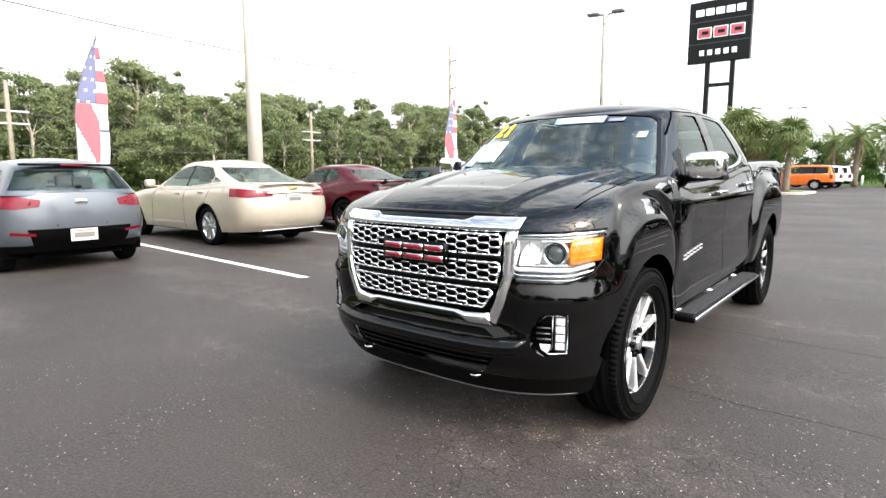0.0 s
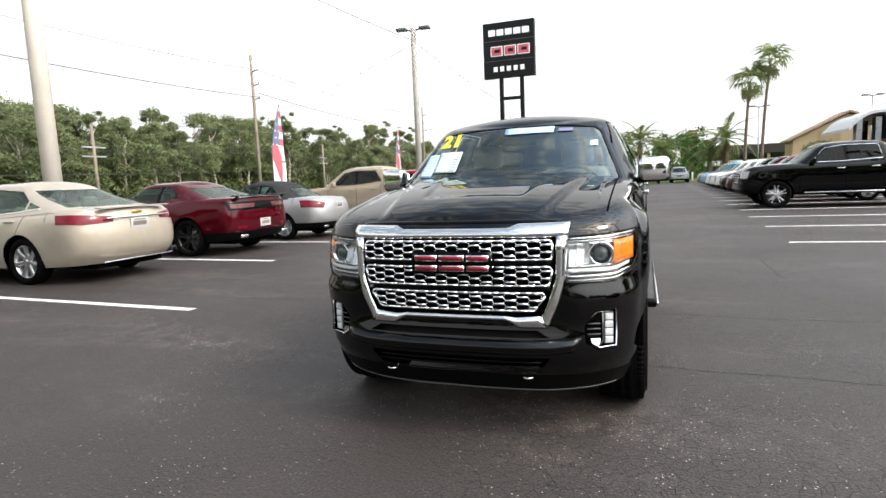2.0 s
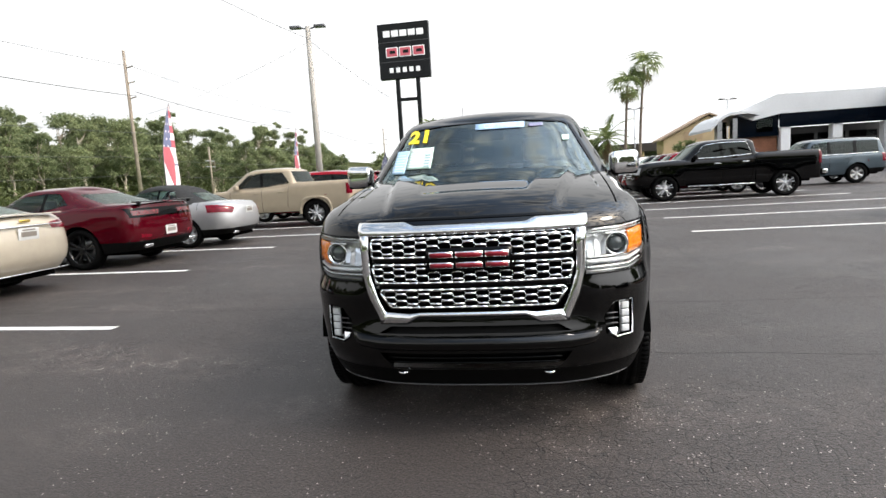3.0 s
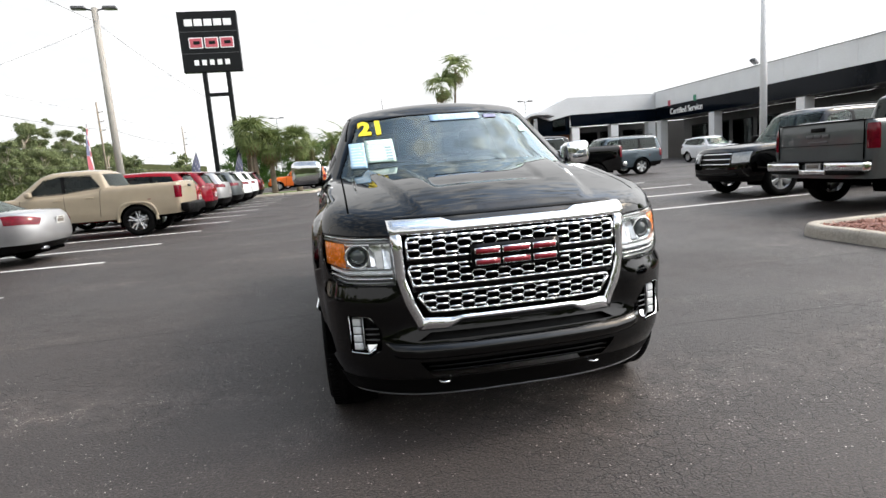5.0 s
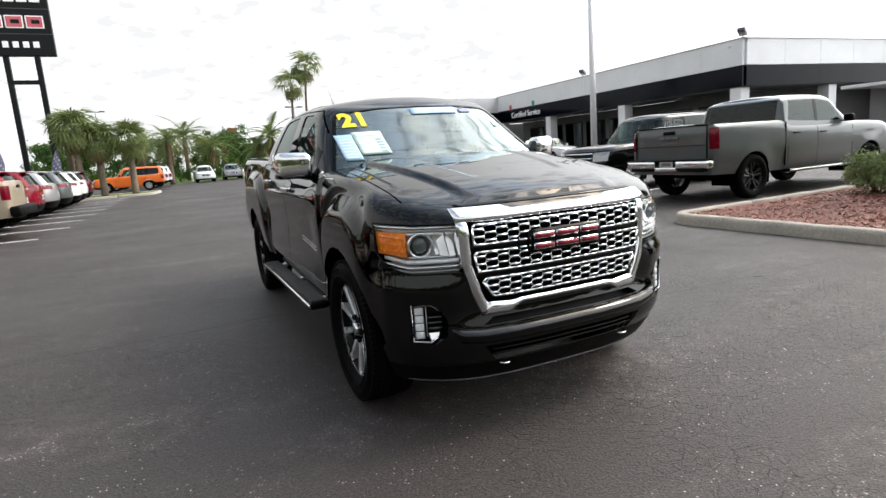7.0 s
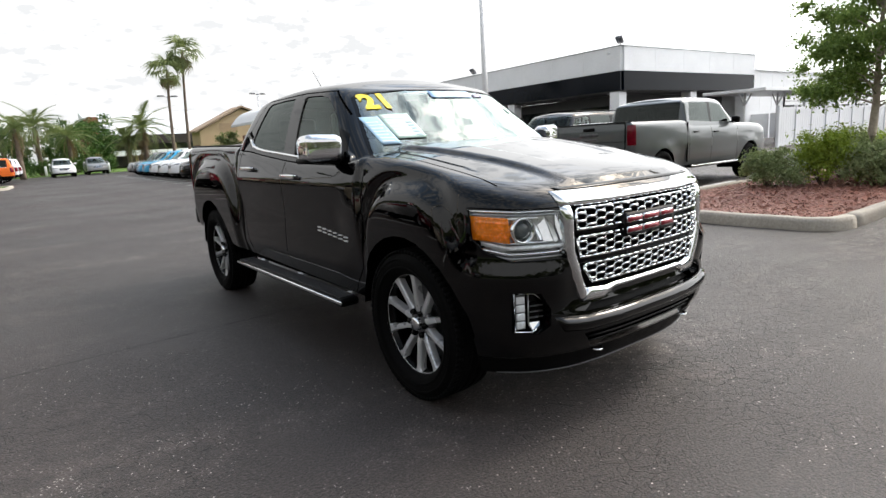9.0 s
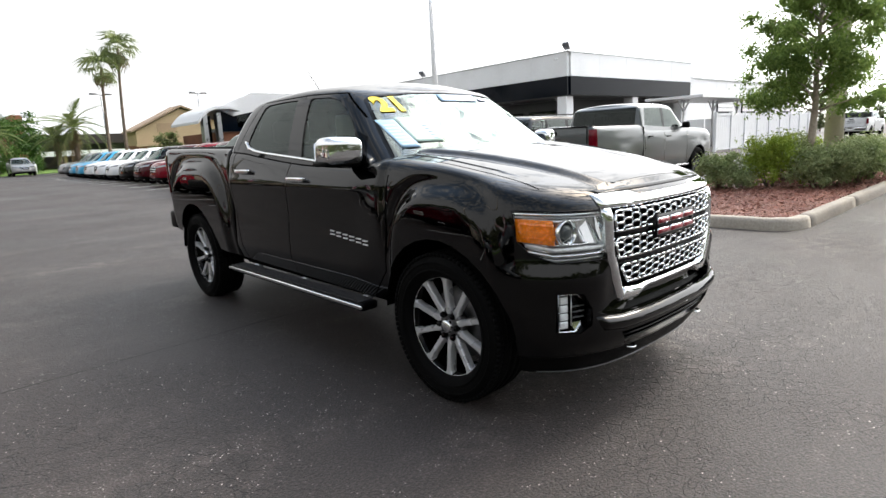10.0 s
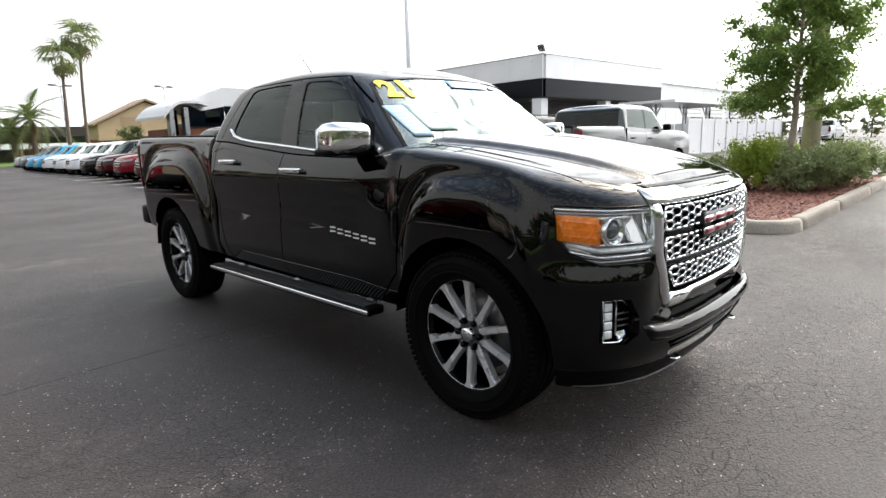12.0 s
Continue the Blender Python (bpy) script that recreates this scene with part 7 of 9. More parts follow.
def leaf_mat(name, a, b, thin=0.35):
    """Leaves: each its own green, a little light passing through."""
    m = bpy.data.materials.new(name)
    m.use_nodes = True
    n, l = m.node_tree.nodes, m.node_tree.links
    n.clear()
    out, mix = n.new("ShaderNodeOutputMaterial"), n.new("ShaderNodeMixShader")
    d, t = n.new("ShaderNodeBsdfPrincipled"), n.new("ShaderNodeBsdfTranslucent")
    geo, mx, info = n.new("ShaderNodeNewGeometry"), n.new("ShaderNodeMix"), n.new("ShaderNodeObjectInfo")
    mx.data_type = "RGBA"
    mx.inputs[6].default_value, mx.inputs[7].default_value = (*a, 1), (*b, 1)
    no = n.new("ShaderNodeTexNoise")
    no.inputs["Scale"].default_value = 0.6
    l.new(geo.outputs["Position"], no.inputs["Vector"])
    s = n.new("ShaderNodeMath")
    s.operation = "MULTIPLY_ADD"
    s.inputs[1].default_value = 0.5
    l.new(geo.outputs["Random Per Island"], s.inputs[0])
    rr = n.new("ShaderNodeMapRange")
    rr.inputs[1].default_value, rr.inputs[2].default_value, rr.inputs[3].default_value, rr.inputs[4].default_value = 0.3, 0.7, 0.0, 0.35
    l.new(no.outputs[0], rr.inputs[0])
    s2 = n.new("ShaderNodeMath")
    s2.operation = "MULTIPLY_ADD"
    s2.inputs[1].default_value = 0.25
    l.new(info.outputs["Random"], s2.inputs[0])
    l.new(rr.outputs[0], s2.inputs[2])
    l.new(s2.outputs[0], s.inputs[2])
    l.new(s.outputs[0], mx.inputs[0])
    l.new(mx.outputs[2], d.inputs["Base Color"])
    l.new(mx.outputs[2], t.inputs[0])
    d.inputs["Roughness"].default_value = 0.55
    d.inputs["Specular IOR Level"].default_value = 0.3
    mix.inputs[0].default_value = thin
    l.new(d.outputs[0], mix.inputs[1])
    l.new(t.outputs[0], mix.inputs[2])
    l.new(mix.outputs[0], out.inputs[0])
    return m


LEAF_WOOD = leaf_mat("woodland_leaf", (0.055, 0.085, 0.034), (0.30, 0.33, 0.165), 0.45)
# darker than the crowns: the shade beneath the trees is put into this green
LEAF_UNDER_SHADE = leaf_mat("undergrowth_leaf", (0.03, 0.042, 0.016), (0.13, 0.15, 0.055), 0.3)
LEAF_TREE = leaf_mat("young_tree_leaf", (0.085, 0.155, 0.033), (0.33, 0.44, 0.12), 0.55)
LEAF_SHRUB = leaf_mat("shrub_leaf", (0.11, 0.17, 0.045), (0.42, 0.46, 0.24))
LEAF_LIME = leaf_mat("fresh_leaf", (0.15, 0.24, 0.02), (0.38, 0.46, 0.07))
LEAF_HEDGE = leaf_mat("hedge_leaf", (0.02, 0.06, 0.01), (0.07, 0.14, 0.02))
LEAF_PALM = leaf_mat("palm_leaf", (0.05, 0.085, 0.03), (0.24, 0.28, 0.10), 0.4)
LEAF_DRY = leaf_mat("dry_frond", (0.12, 0.08, 0.035), (0.24, 0.18, 0.09))
BARK = M("bark", (0.16, 0.125, 0.095), 0.9, 0, 0, 0.35, 3, 30, 0.8, 0.2)
BARKP = M("pale_bark", (0.36, 0.31, 0.25), 0.9, 0, 0, 0.3, 2, 20, 0.6, 0.2)
rng = np.random.default_rng(7)


def leaves(blobs, count, size, up=0.3, jit=0.5, r=rng, spread=0.18, tri=False):
    """Small pointed leaves scattered through blobs (centre, radii), denser towards their skins."""
    wts = np.array([b[1][0] * b[1][1] * b[1][2] for b in blobs]) ** 0.67
    which = r.choice(len(blobs), count, p=wts / wts.sum())
    C = np.array([b[0] for b in blobs])[which]
    Rr = np.array([b[1] for b in blobs])[which]
    d = r.normal(size=(count, 3))
    d /= np.linalg.norm(d, axis=1)[:, None]
    rad = r.random(count)[:, None] ** 0.45
    P = C + d * rad * Rr * (1 + spread * r.normal(size=(count, 1)))
    nrm = d * 0.7 + r.normal(size=(count, 3)) * 0.7 + np.array([0, 0, up])
    nrm /= np.linalg.norm(nrm, axis=1)[:, None]
    ax = np.cross(nrm, r.normal(size=(count, 3)))
    ax /= np.linalg.norm(ax, axis=1)[:, None] + 1e-9
    bx = np.cross(nrm, ax)
    s = size * (1 - jit / 2 + jit * r.random((count, 1)))
    if tri:
        V = np.stack([P - ax * s + bx * s * 0.5, P - ax * s - bx * s * 0.5, P + ax * s], 1).reshape(-1, 3)
        return V, np.arange(count * 3).reshape(-1, 3)
    V = np.stack([P - ax * s, P + bx * s * 0.45 + nrm * s * 0.12, P + ax * s, P - bx * s * 0.45 + nrm * s * 0.12], 1).reshape(-1, 3)
    F = np.arange(count * 4).reshape(-1, 4)
    return V, F


def limbs(bm, base, top, r0, r1, wob, r, n=7):
    pts = [Vector(base).lerp(Vector(top), i / n) + Vector((r.normal() * wob, r.normal() * wob, 0)) * (1 if 0 < i < n else 0) for i in range(n + 1)]
    tube(bm, pts, r0, 8, r1)
    return pts


def broadleaf(height, spread, count, size, seed, mat, bark, low=0.35, pine=False):
    """A tree: tapered trunk with limbs, and a crown of many clumps with gaps between them."""
    r = np.random.default_rng(seed)
    T = new("tree")
    bm = bmesh.new()
    pts = limbs(bm, (0, 0, -0.1), (r.normal() * 0.4, r.normal() * 0.4, height * 0.86), 0.02 * height, 0.006 * height, 0.012 * height, r)
    blobs = []
    k = 14 if pine else 22
    for i in range(k):
        u = low + (0.97 - low) * (i + r.random()) / k
        a = r.random() * 2 * math.pi
        env = math.sin(math.pi * min(1, max(0.0, (u - low) / (1.02 - low))) ** 0.8) * 0.85 + 0.25
        if pine:
            env = 0.45 + 0.5 * r.random()
        reach = spread * env * (0.45 + 0.6 * r.random())
        p0 = pts[min(len(pts) - 1, int(u * len(pts) * 0.85))]
        tip = Vector((math.cos(a) * reach, math.sin(a) * reach, height * u))
        tube(bm, [p0, p0.lerp(tip, 0.5) + Vector((0, 0, -0.02 * height)), tip], 0.006 * height, 6, 0.002 * height)
        rad = spread * (0.26 + 0.22 * r.random()) * (0.8 if pine else 1)
        blobs.append((tuple(tip), (rad, rad, rad * (0.5 + 0.2 * r.random()))))
        if r.random() < 0.7:
            q = tip + Vector(r.normal(size=3)) * rad * 0.9
            blobs.append((tuple(q), (rad * 0.6, rad * 0.6, rad * 0.4)))
    blobs.append(((pts[-1].x, pts[-1].y, height * 0.93), (spread * 0.35, spread * 0.35, spread * 0.25)))
    part("trunk", bm, bark, T)
    V, F = leaves(blobs, count, size, r=r, spread=0.34, tri=True)
    from_arrays("crown", V, F, mat, T)
    return T


# ---- the woods beyond the road ----
WOODS = "trees of the roadside woods"
kinds = [broadleaf(11.5, 3.0, 13000, 0.165, 11, LEAF_WOOD, BARKP, 0.40), broadleaf(10.0, 2.6, 11000, 0.16, 12, LEAF_WOOD, BARKP, 0.36), broadleaf(13.0, 2.4, 9000, 0.15, 13, LEAF_WOOD, BARKP, 0.48, True), broadleaf(9.0, 2.8, 11000, 0.165, 14, LEAF_WOOD, BARK, 0.26), broadleaf(11.5, 2.2, 6000, 0.15, 15, LEAF_WOOD, BARKP, 0.5, True)]
sparse = broadleaf(10.5, 3.2, 1700, 0.42, 16, LEAF_WOOD, BARK, 0.1)
for k, T in enumerate(kinds):
    tagged(T, "leafy woodland tree behind the road" if k not in (2, 4) else "tall pine with a thin high crown", "tree", WOODS)
spots = []
y = 1.0
while y < 128:
    spots.append((-43.5 + rng.normal() * 1.4, y, 0.50 + 0.32 * rng.random()))
    spots.append((-48 + rng.normal() * 1.6, y + 1.7, 0.56 + 0.42 * rng.random()))
    spots.append((-53 + rng.normal() * 1.6, y + 0.9, 0.66 + 0.42 * rng.random()))
    y += 2.9 + 0.6 * rng.random()
for i, (x, y, s) in enumerate(spots):
    T = kinds[int(rng.integers(0, 5))]
    if i < 5:
        T = kinds[i]
        T.matrix_basis = pose(x, y, 0, 0, 0, 70 * i) @ Matrix.Diagonal((s, s, s, 1))
        continue
    m = pose(x, y, 0, 0, 0, float(rng.random() * 360))
    o = copy_thing(T, m)
    o.matrix_basis = m @ Matrix.Diagonal((s, s, s, 1))
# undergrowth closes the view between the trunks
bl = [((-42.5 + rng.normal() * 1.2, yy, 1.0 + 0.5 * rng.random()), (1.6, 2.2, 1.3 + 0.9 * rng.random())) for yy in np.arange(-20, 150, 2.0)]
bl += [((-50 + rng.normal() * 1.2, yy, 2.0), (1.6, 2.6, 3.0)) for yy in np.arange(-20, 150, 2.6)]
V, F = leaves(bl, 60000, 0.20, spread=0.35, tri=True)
tagged(from_arrays("undergrowth", V, F, LEAF_UNDER_SHADE), "dense undergrowth at the foot of the woods", "undergrowth", kind="stuff")
# plain wall behind the trunks, its dark colour standing in for woodland shade
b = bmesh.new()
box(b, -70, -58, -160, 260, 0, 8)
tagged(part("backdrop", b, WOODS_SHADE, None, smooth=False), "dark wall standing in for the shaded depth of the woods", "backdrop", kind="structure")
# trees round the rest of the horizon, some of them out of view
FAR = "trees on the far horizon"
spots = []
for i in range(34):
    spots.append((-40 + 5.0 * i + rng.normal() * 1.5, 118 + rng.normal() * 5, 0.36 + 0.34 * rng.random()))
for i in range(34):
    spots.append((88 + rng.normal() * 4, -60 + 5.0 * i, 0.40 + 0.2 * rng.random()))
# never in view: added as dark surroundings for the truck's paint to reflect
for i in range(40):
    spots.append((-48 + 3.6 * i, -46 + rng.normal() * 3, 0.9 + 0.4 * rng.random()))
for i in range(18):
    spots.append((-44 + rng.normal() * 2, -4.5 * i - 2, 0.8 + 0.3 * rng.random()))
for k, (x, y, s) in enumerate(spots):
    m = pose(x, y, 0, 0, 0, float(rng.random() * 360))
    o = sparse if k == 0 else copy_thing(sparse, m)
    o.matrix_basis = m @ Matrix.Diagonal((s, s, s, 1))
    tagged(o, "broadleaf tree ringing the lot, those behind the camera added unseen", "tree", FAR)

# ---- island planting ----
MULCHCHIP = leaf_mat("mulch_chip", (0.085, 0.028, 0.020), (0.36, 0.17, 0.125), 0.0)
cnt = 24000
P = np.stack([5.18 + rng.random(cnt) ** 1.3 * 8.6, 0.22 + rng.random(cnt) * 2.95, np.full(cnt, 0.118) + rng.random(cnt) * 0.012], 1)
a = rng.random(cnt) * 2 * np.pi
u = np.stack([np.cos(a), np.sin(a), rng.normal(size=cnt) * 0.25], 1) * (0.010 + 0.022 * rng.random((cnt, 1)))
v = np.stack([-np.sin(a), np.cos(a), rng.normal(size=cnt) * 0.3], 1) * (0.004 + 0.006 * rng.random((cnt, 1)))
V = np.stack([P - u - v, P + u - v, P + u + v, P - u + v], 1).reshape(-1, 3)
tagged(from_arrays("mulch_chips", V, np.arange(cnt * 4).reshape(-1, 4), MULCHCHIP), "red-brown wood mulch chips", "mulch", kind="stuff")


def shrub(x, y, w, h, n, mat, label, seed):
    r = np.random.default_rng(seed)
    T = thing("shrub", label, "shrub", "shrubs on the island", pose(x, y, 0.1))
    st = bmesh.new()
    blobs = []
    for i in range(9):
        a = r.random() * 6.28
        q = (math.cos(a) * w * 0.6 * r.random(), math.sin(a) * w * 0.6 * r.random(), h * (0.35 + 0.45 * r.random()))
        tube(st, [(q[0] * 0.15, q[1] * 0.15, -0.02), (q[0] * 0.6, q[1] * 0.6, q[2] * 0.5), q], 0.014, 5, 0.005)
        rad = w * (0.32 + 0.2 * r.random())
        blobs.append((q, (rad, rad, h * 0.30)))
    for i in range(14):
        a = r.random() * 6.28
        rr = w * (0.5 + 0.5 * r.random())
        blobs.append(((math.cos(a) * rr, math.sin(a) * rr, h * (0.18 + 0.75 * r.random())), (w * 0.16, w * 0.16, h * 0.13)))
    part("stem", st, BARK, T)
    V, F = leaves(blobs, int(n * 1.5), 0.032, 0.5, r=r, spread=0.3)
    from_arrays("foliage", V, F, mat, T)
    return T


for k, (x, y, w, h, n, mt, lb) in enumerate(((8.9, 2.45, 0.62, 0.72, 5200, LEAF_SHRUB, "low olive-green shrub on mulch"), (9.5, 1.75, 0.60, 0.98, 5200, LEAF_LIME, "fresh lime-green shrub with upright shoots"), (9.6, 0.95, 0.70, 0.80, 7000, LEAF_SHRUB, "dense green shrub with small leaves"), (10.6, 0.55, 0.75, 0.86, 7000, LEAF_SHRUB, "dense green shrub beside the young tree"), (10.9, 1.9, 0.75, 0.95, 5500, LEAF_SHRUB, "dense green shrub behind the young tree"), (12.0, 0.65, 0.8, 0.92, 6000, LEAF_SHRUB, "broad shrub with pale leaf edges"), (12.2, 2.1, 0.8, 0.9, 4500, LEAF_LIME, "yellow-green shrub by the pole"), (13.3, 1.0, 0.7, 0.85, 4500, LEAF_SHRUB, "broad shrub at the island's end"))):
    shrub(x, y, w, h, n, mt, lb, 40 + k)


def young_tree():
    r = np.random.default_rng(5)
    T = thing("young_tree", "young broadleaf tree with pale trunk on the mulch island", "tree", "", pose(10.55, 1.36, 0.1))
    bm = bmesh.new()
    tube(bm, [(0, 0, -0.05), (0.01, 0.0, 0.4), (-0.02, 0.01, 0.9), (0.02, 0, 1.5), (0.0, 0.02, 2.4), (0.03, 0, 3.6)], 0.105, 12, 0.03)
    blobs = []
    for i in range(40):
        u = 1.45 + 3.1 * (i + r.random()) / 40
        a = 2.4 * i + r.normal() * 0.3
        reach = (1.38 if u < 3 else 1.38 - (u - 3) * 0.5) * (0.45 + 0.6 * r.random())
        p0 = Vector((0, 0, u * 0.88))
        tip = Vector((math.cos(a) * reach, math.sin(a) * reach, u + 0.25 * r.random()))
        mid = p0.lerp(tip, 0.5) + Vector((0, 0, 0.10))
        tube(bm, [p0, mid, tip], 0.020, 6, 0.005)
        for q in (tip, mid.lerp(tip, 0.5) + Vector(r.normal(size=3)) * 0.12, mid + Vector(r.normal(size=3)) * 0.15):
            rad = 0.20 + 0.17 * r.random()
            blobs.append((tuple(q), (rad, rad, rad * 0.75)))
    part("trunk", bm, BARKP, T)
    V, F = leaves(blobs, 38000, 0.041, 0.4, r=r, spread=0.36)
    from_arrays("crown", V, F, LEAF_TREE, T)


young_tree()


# ---- palms ----
def frond_fan(r, length, droop):
    """One fan leaf: a stalk and a spray of blades."""
    V, F = [], []
    n = 11
    for i in range(n):
        a = radians(-88 + 176 * i / (n - 1))
        d = np.array([math.cos(a), math.sin(a), 0.0])
        s = np.array([-d[1], d[0], 0]) * 0.040 * length
        b0 = np.array([length * 0.55, 0, 0])
        L = length * (0.58 + 0.16 * r.random())
        k = len(V)
        V += [b0 - s * 0.4, b0 + s * 0.4, b0 + d * L * 0.6 + s, b0 + d * L * 0.6 - s, b0 + d * L + np.array([0, 0, -droop * L * 0.8])]
        F += [(k, k + 1, k + 2, k + 3), (k + 3, k + 2, k + 4, k + 4)]
    k = len(V)
    w = 0.018 * length
    V += [np.array([0, -w, 0]), np.array([0, w, 0]), np.array([length * 0.6, w * 0.5, 0]), np.array([length * 0.6, -w * 0.5, 0])]
    F += [(k, k + 1, k + 2, k + 3)]
    return np.array(V), F


def frond_feather(r, length, droop):
    """One feather leaf: an arching rib with narrow leaflets."""
    V, F = [], []
    n = 26
    rib = [np.array([length * u, 0, length * (0.25 * u - (0.25 + droop) * u * u)]) for u in np.linspace(0, 1, n)]
    for i in range(2, n):
        u = i / n
        L = length * 0.24 * math.sin(math.pi * min(1, 0.15 + 0.85 * u)) + 0.05
        for sg in (1, -1):
            d = np.array([0.55, sg * 0.8, -0.25])
            k = len(V)
            s = np.array([0.036, 0, 0]) * length * 0.45
            V += [rib[i] - s, rib[i] + s, rib[i] + d * L]
            F += [(k, k + 1, k + 2, k + 2)]
    for p, q in zip(rib, rib[1:]):
        k = len(V)
        w = np.array([0, 0.02, 0])
        V += [p - w, p + w, q + w, q - w]
        F += [(k, k + 1, k + 2, k + 3)]
    return np.array(V), F


def palm(name, label, x, y, height, r0, lean, n, length, kind, seed, skirt=6, group=""):
    r = np.random.default_rng(seed)
    T = thing(name, label, "palm tree", group, pose(x, y, 0.05))
    bm = bmesh.new()
    pts = [(lean[0] * u * u, lean[1] * u * u, height * u) for u in np.linspace(0, 1, 12)]
    tube(bm, pts, r0, 10, r0 * 0.62)
    for i, p in enumerate(np.linspace(0.05, 1, int(height / 0.22))):
        q = Vector((lean[0] * p * p, lean[1] * p * p, height * p))
        lathe(bm, [(r0 * (1 - 0.38 * p) * 1.0, -0.03), (r0 * (1 - 0.38 * p) * 1.10, 0.01), (r0 * (1 - 0.38 * p), 0.03)], 10, "z", Matrix.Translation(q), close=False)
    part("trunk", bm, BARK, T)
    top = Vector(pts[-1])
    for j in range(n + skirt):
        dry = j >= n
        el = radians(82 - 148 * (j / n) ** 1.1 + r.normal() * 7) if not dry and kind == "fan" else radians(72 - 105 * (j / n) + r.normal() * 6) if not dry else radians(-58 - 14 * r.random())
        az = 2.39996 * j + r.normal() * 0.15
        f = frond_fan if kind == "fan" else frond_feather
        V, F = f(r, length * (0.72 + 0.5 * r.random()), 0.5 + 0.6 * r.random())
        me = bpy.data.meshes.new("frond")
        me.from_pydata(V.tolist(), [], [tuple(dict.fromkeys(q)) for q in F])
        me.materials.append(LEAF_DRY if dry else LEAF_PALM)
        o = new("frond", me)
        o.parent = T
        o.matrix_basis = Matrix.Translation(top) @ Matrix.Rotation(az, 4, "Z") @ Matrix.Rotation(-el, 4, "Y") @ Matrix.Rotation(r.normal() * 0.3, 4, "X")
    return T


palm("fan_palm", "tall slender fan palm with a small crown", 9.85, 48.3, 9.5, 0.14, (0.5, 0.2), 24, 1.3, "fan", 61, 3, "two tall fan palms")
palm("fan_palm", "slender fan palm beside a taller one", 8.6, 48.0, 7.9, 0.14, (0.25, -0.1), 24, 1.25, "fan", 62, 3, "two tall fan palms")
for k, (x, y, h, L) in enumerate(((-6.5, 38.2, 4.2, 1.22), (-5.45, 38.6, 3.5, 1.12), (-7.2, 40.2, 4.5, 1.0), (-3.7, 38.0, 3.5, 0.98))):
    palm("sabal_palm", "stout cabbage palm with drooping fan leaves", x, y, h, 0.22, (0.08 * k - 0.1, 0.1), 46, L * 1.05, "fan", 70 + k, 8, "palms on the end island")
for k, (x, y, h, L) in enumerate(((0.6, 75.0, 5.3, 3.0), (3.6, 76.0, 4.2, 2.6), (9.0, 62.0, 4.2, 3.1), (7.6, 63.0, 3.2, 2.2), (-4.2, 74, 4.6, 2.6), (-1.4, 60.5, 4.4, 2.2))):
    palm("date_palm", "date palm with arching feather leaves", x, y, h, 0.26, (0, 0), 34, L, "feather", 80 + k, 6, "date palms beyond the lot")


# ---- buildings ----
WHITEWALL = M("white_panel", (0.84, 0.85, 0.86), 0.45, 0, 0.1, 0.05, 0.7, 12, 0.05, 0.4)
BANDM = M("black_glass_panel", (0.002, 0.004, 0.008), 0.10, 0, 0.0, 0.15, 0.6, 8, 0, 0.12)
DARKWALL = M("grey_wall", (0.13, 0.13, 0.13), 0.7, 0, 0, 0.15, 0.8, 10, 0.1, 0.3)
TANWALL = M("tan_stucco", (0.44, 0.33, 0.21), 0.9, 0, 0, 0.1, 0.8, 12, 0.3, 0.2)
BRICKM = M("brown_brick", (0.22, 0.10, 0.06), 0.85, 0, 0, 0.25, 1.2, 14, 0.3, 0.2)
ROOFM = M("pale_roof", (0.62, 0.63, 0.64), 0.5, 0.1, 0, 0.06, 0.5, 9, 0.05)
STORE = glass("shop_glass", (0.7, 0.8, 0.8), 0.4)
STEELW = M("white_steel", (0.78, 0.78, 0.78), 0.4, 0, 0.2, 0.08, 2, 30)
BLACKSTEEL = M("black_steel", (0.008, 0.009, 0.010), 0.4, 0, 0.0, 0.15, 2, 30, 0, 0.2)
VINYL = M("white_vinyl", (0.80, 0.81, 0.82), 0.4, 0, 0, 0.04, 1, 20, 0.03)
GALV = M("galvanised_steel", (0.40, 0.41, 0.42), 0.45, 0.7, 0, 0.15, 3, 30)
SIGNW = M("sign_white", (0.80, 0.80, 0.80), 0.35, 0, 0.2, 0.05, emit=0.25)
SIGNR = M("sign_red", (0.55, 0.10, 0.13), 0.35, 0, 0.2, 0.1)
TIMBER = M("pole_timber", (0.24, 0.20, 0.16), 0.9, 0, 0, 0.3, 2, 25, 0.4, 0.2)
CABLE = M("cable", (0.06, 0.06, 0.06), 0.6)


def wall_panel(name, parent, bx, mat, label="", bev=0.0, m=None):
    return part(name, boxbm(*bx, bev=bev, m=m), mat, parent, label, smooth=False)


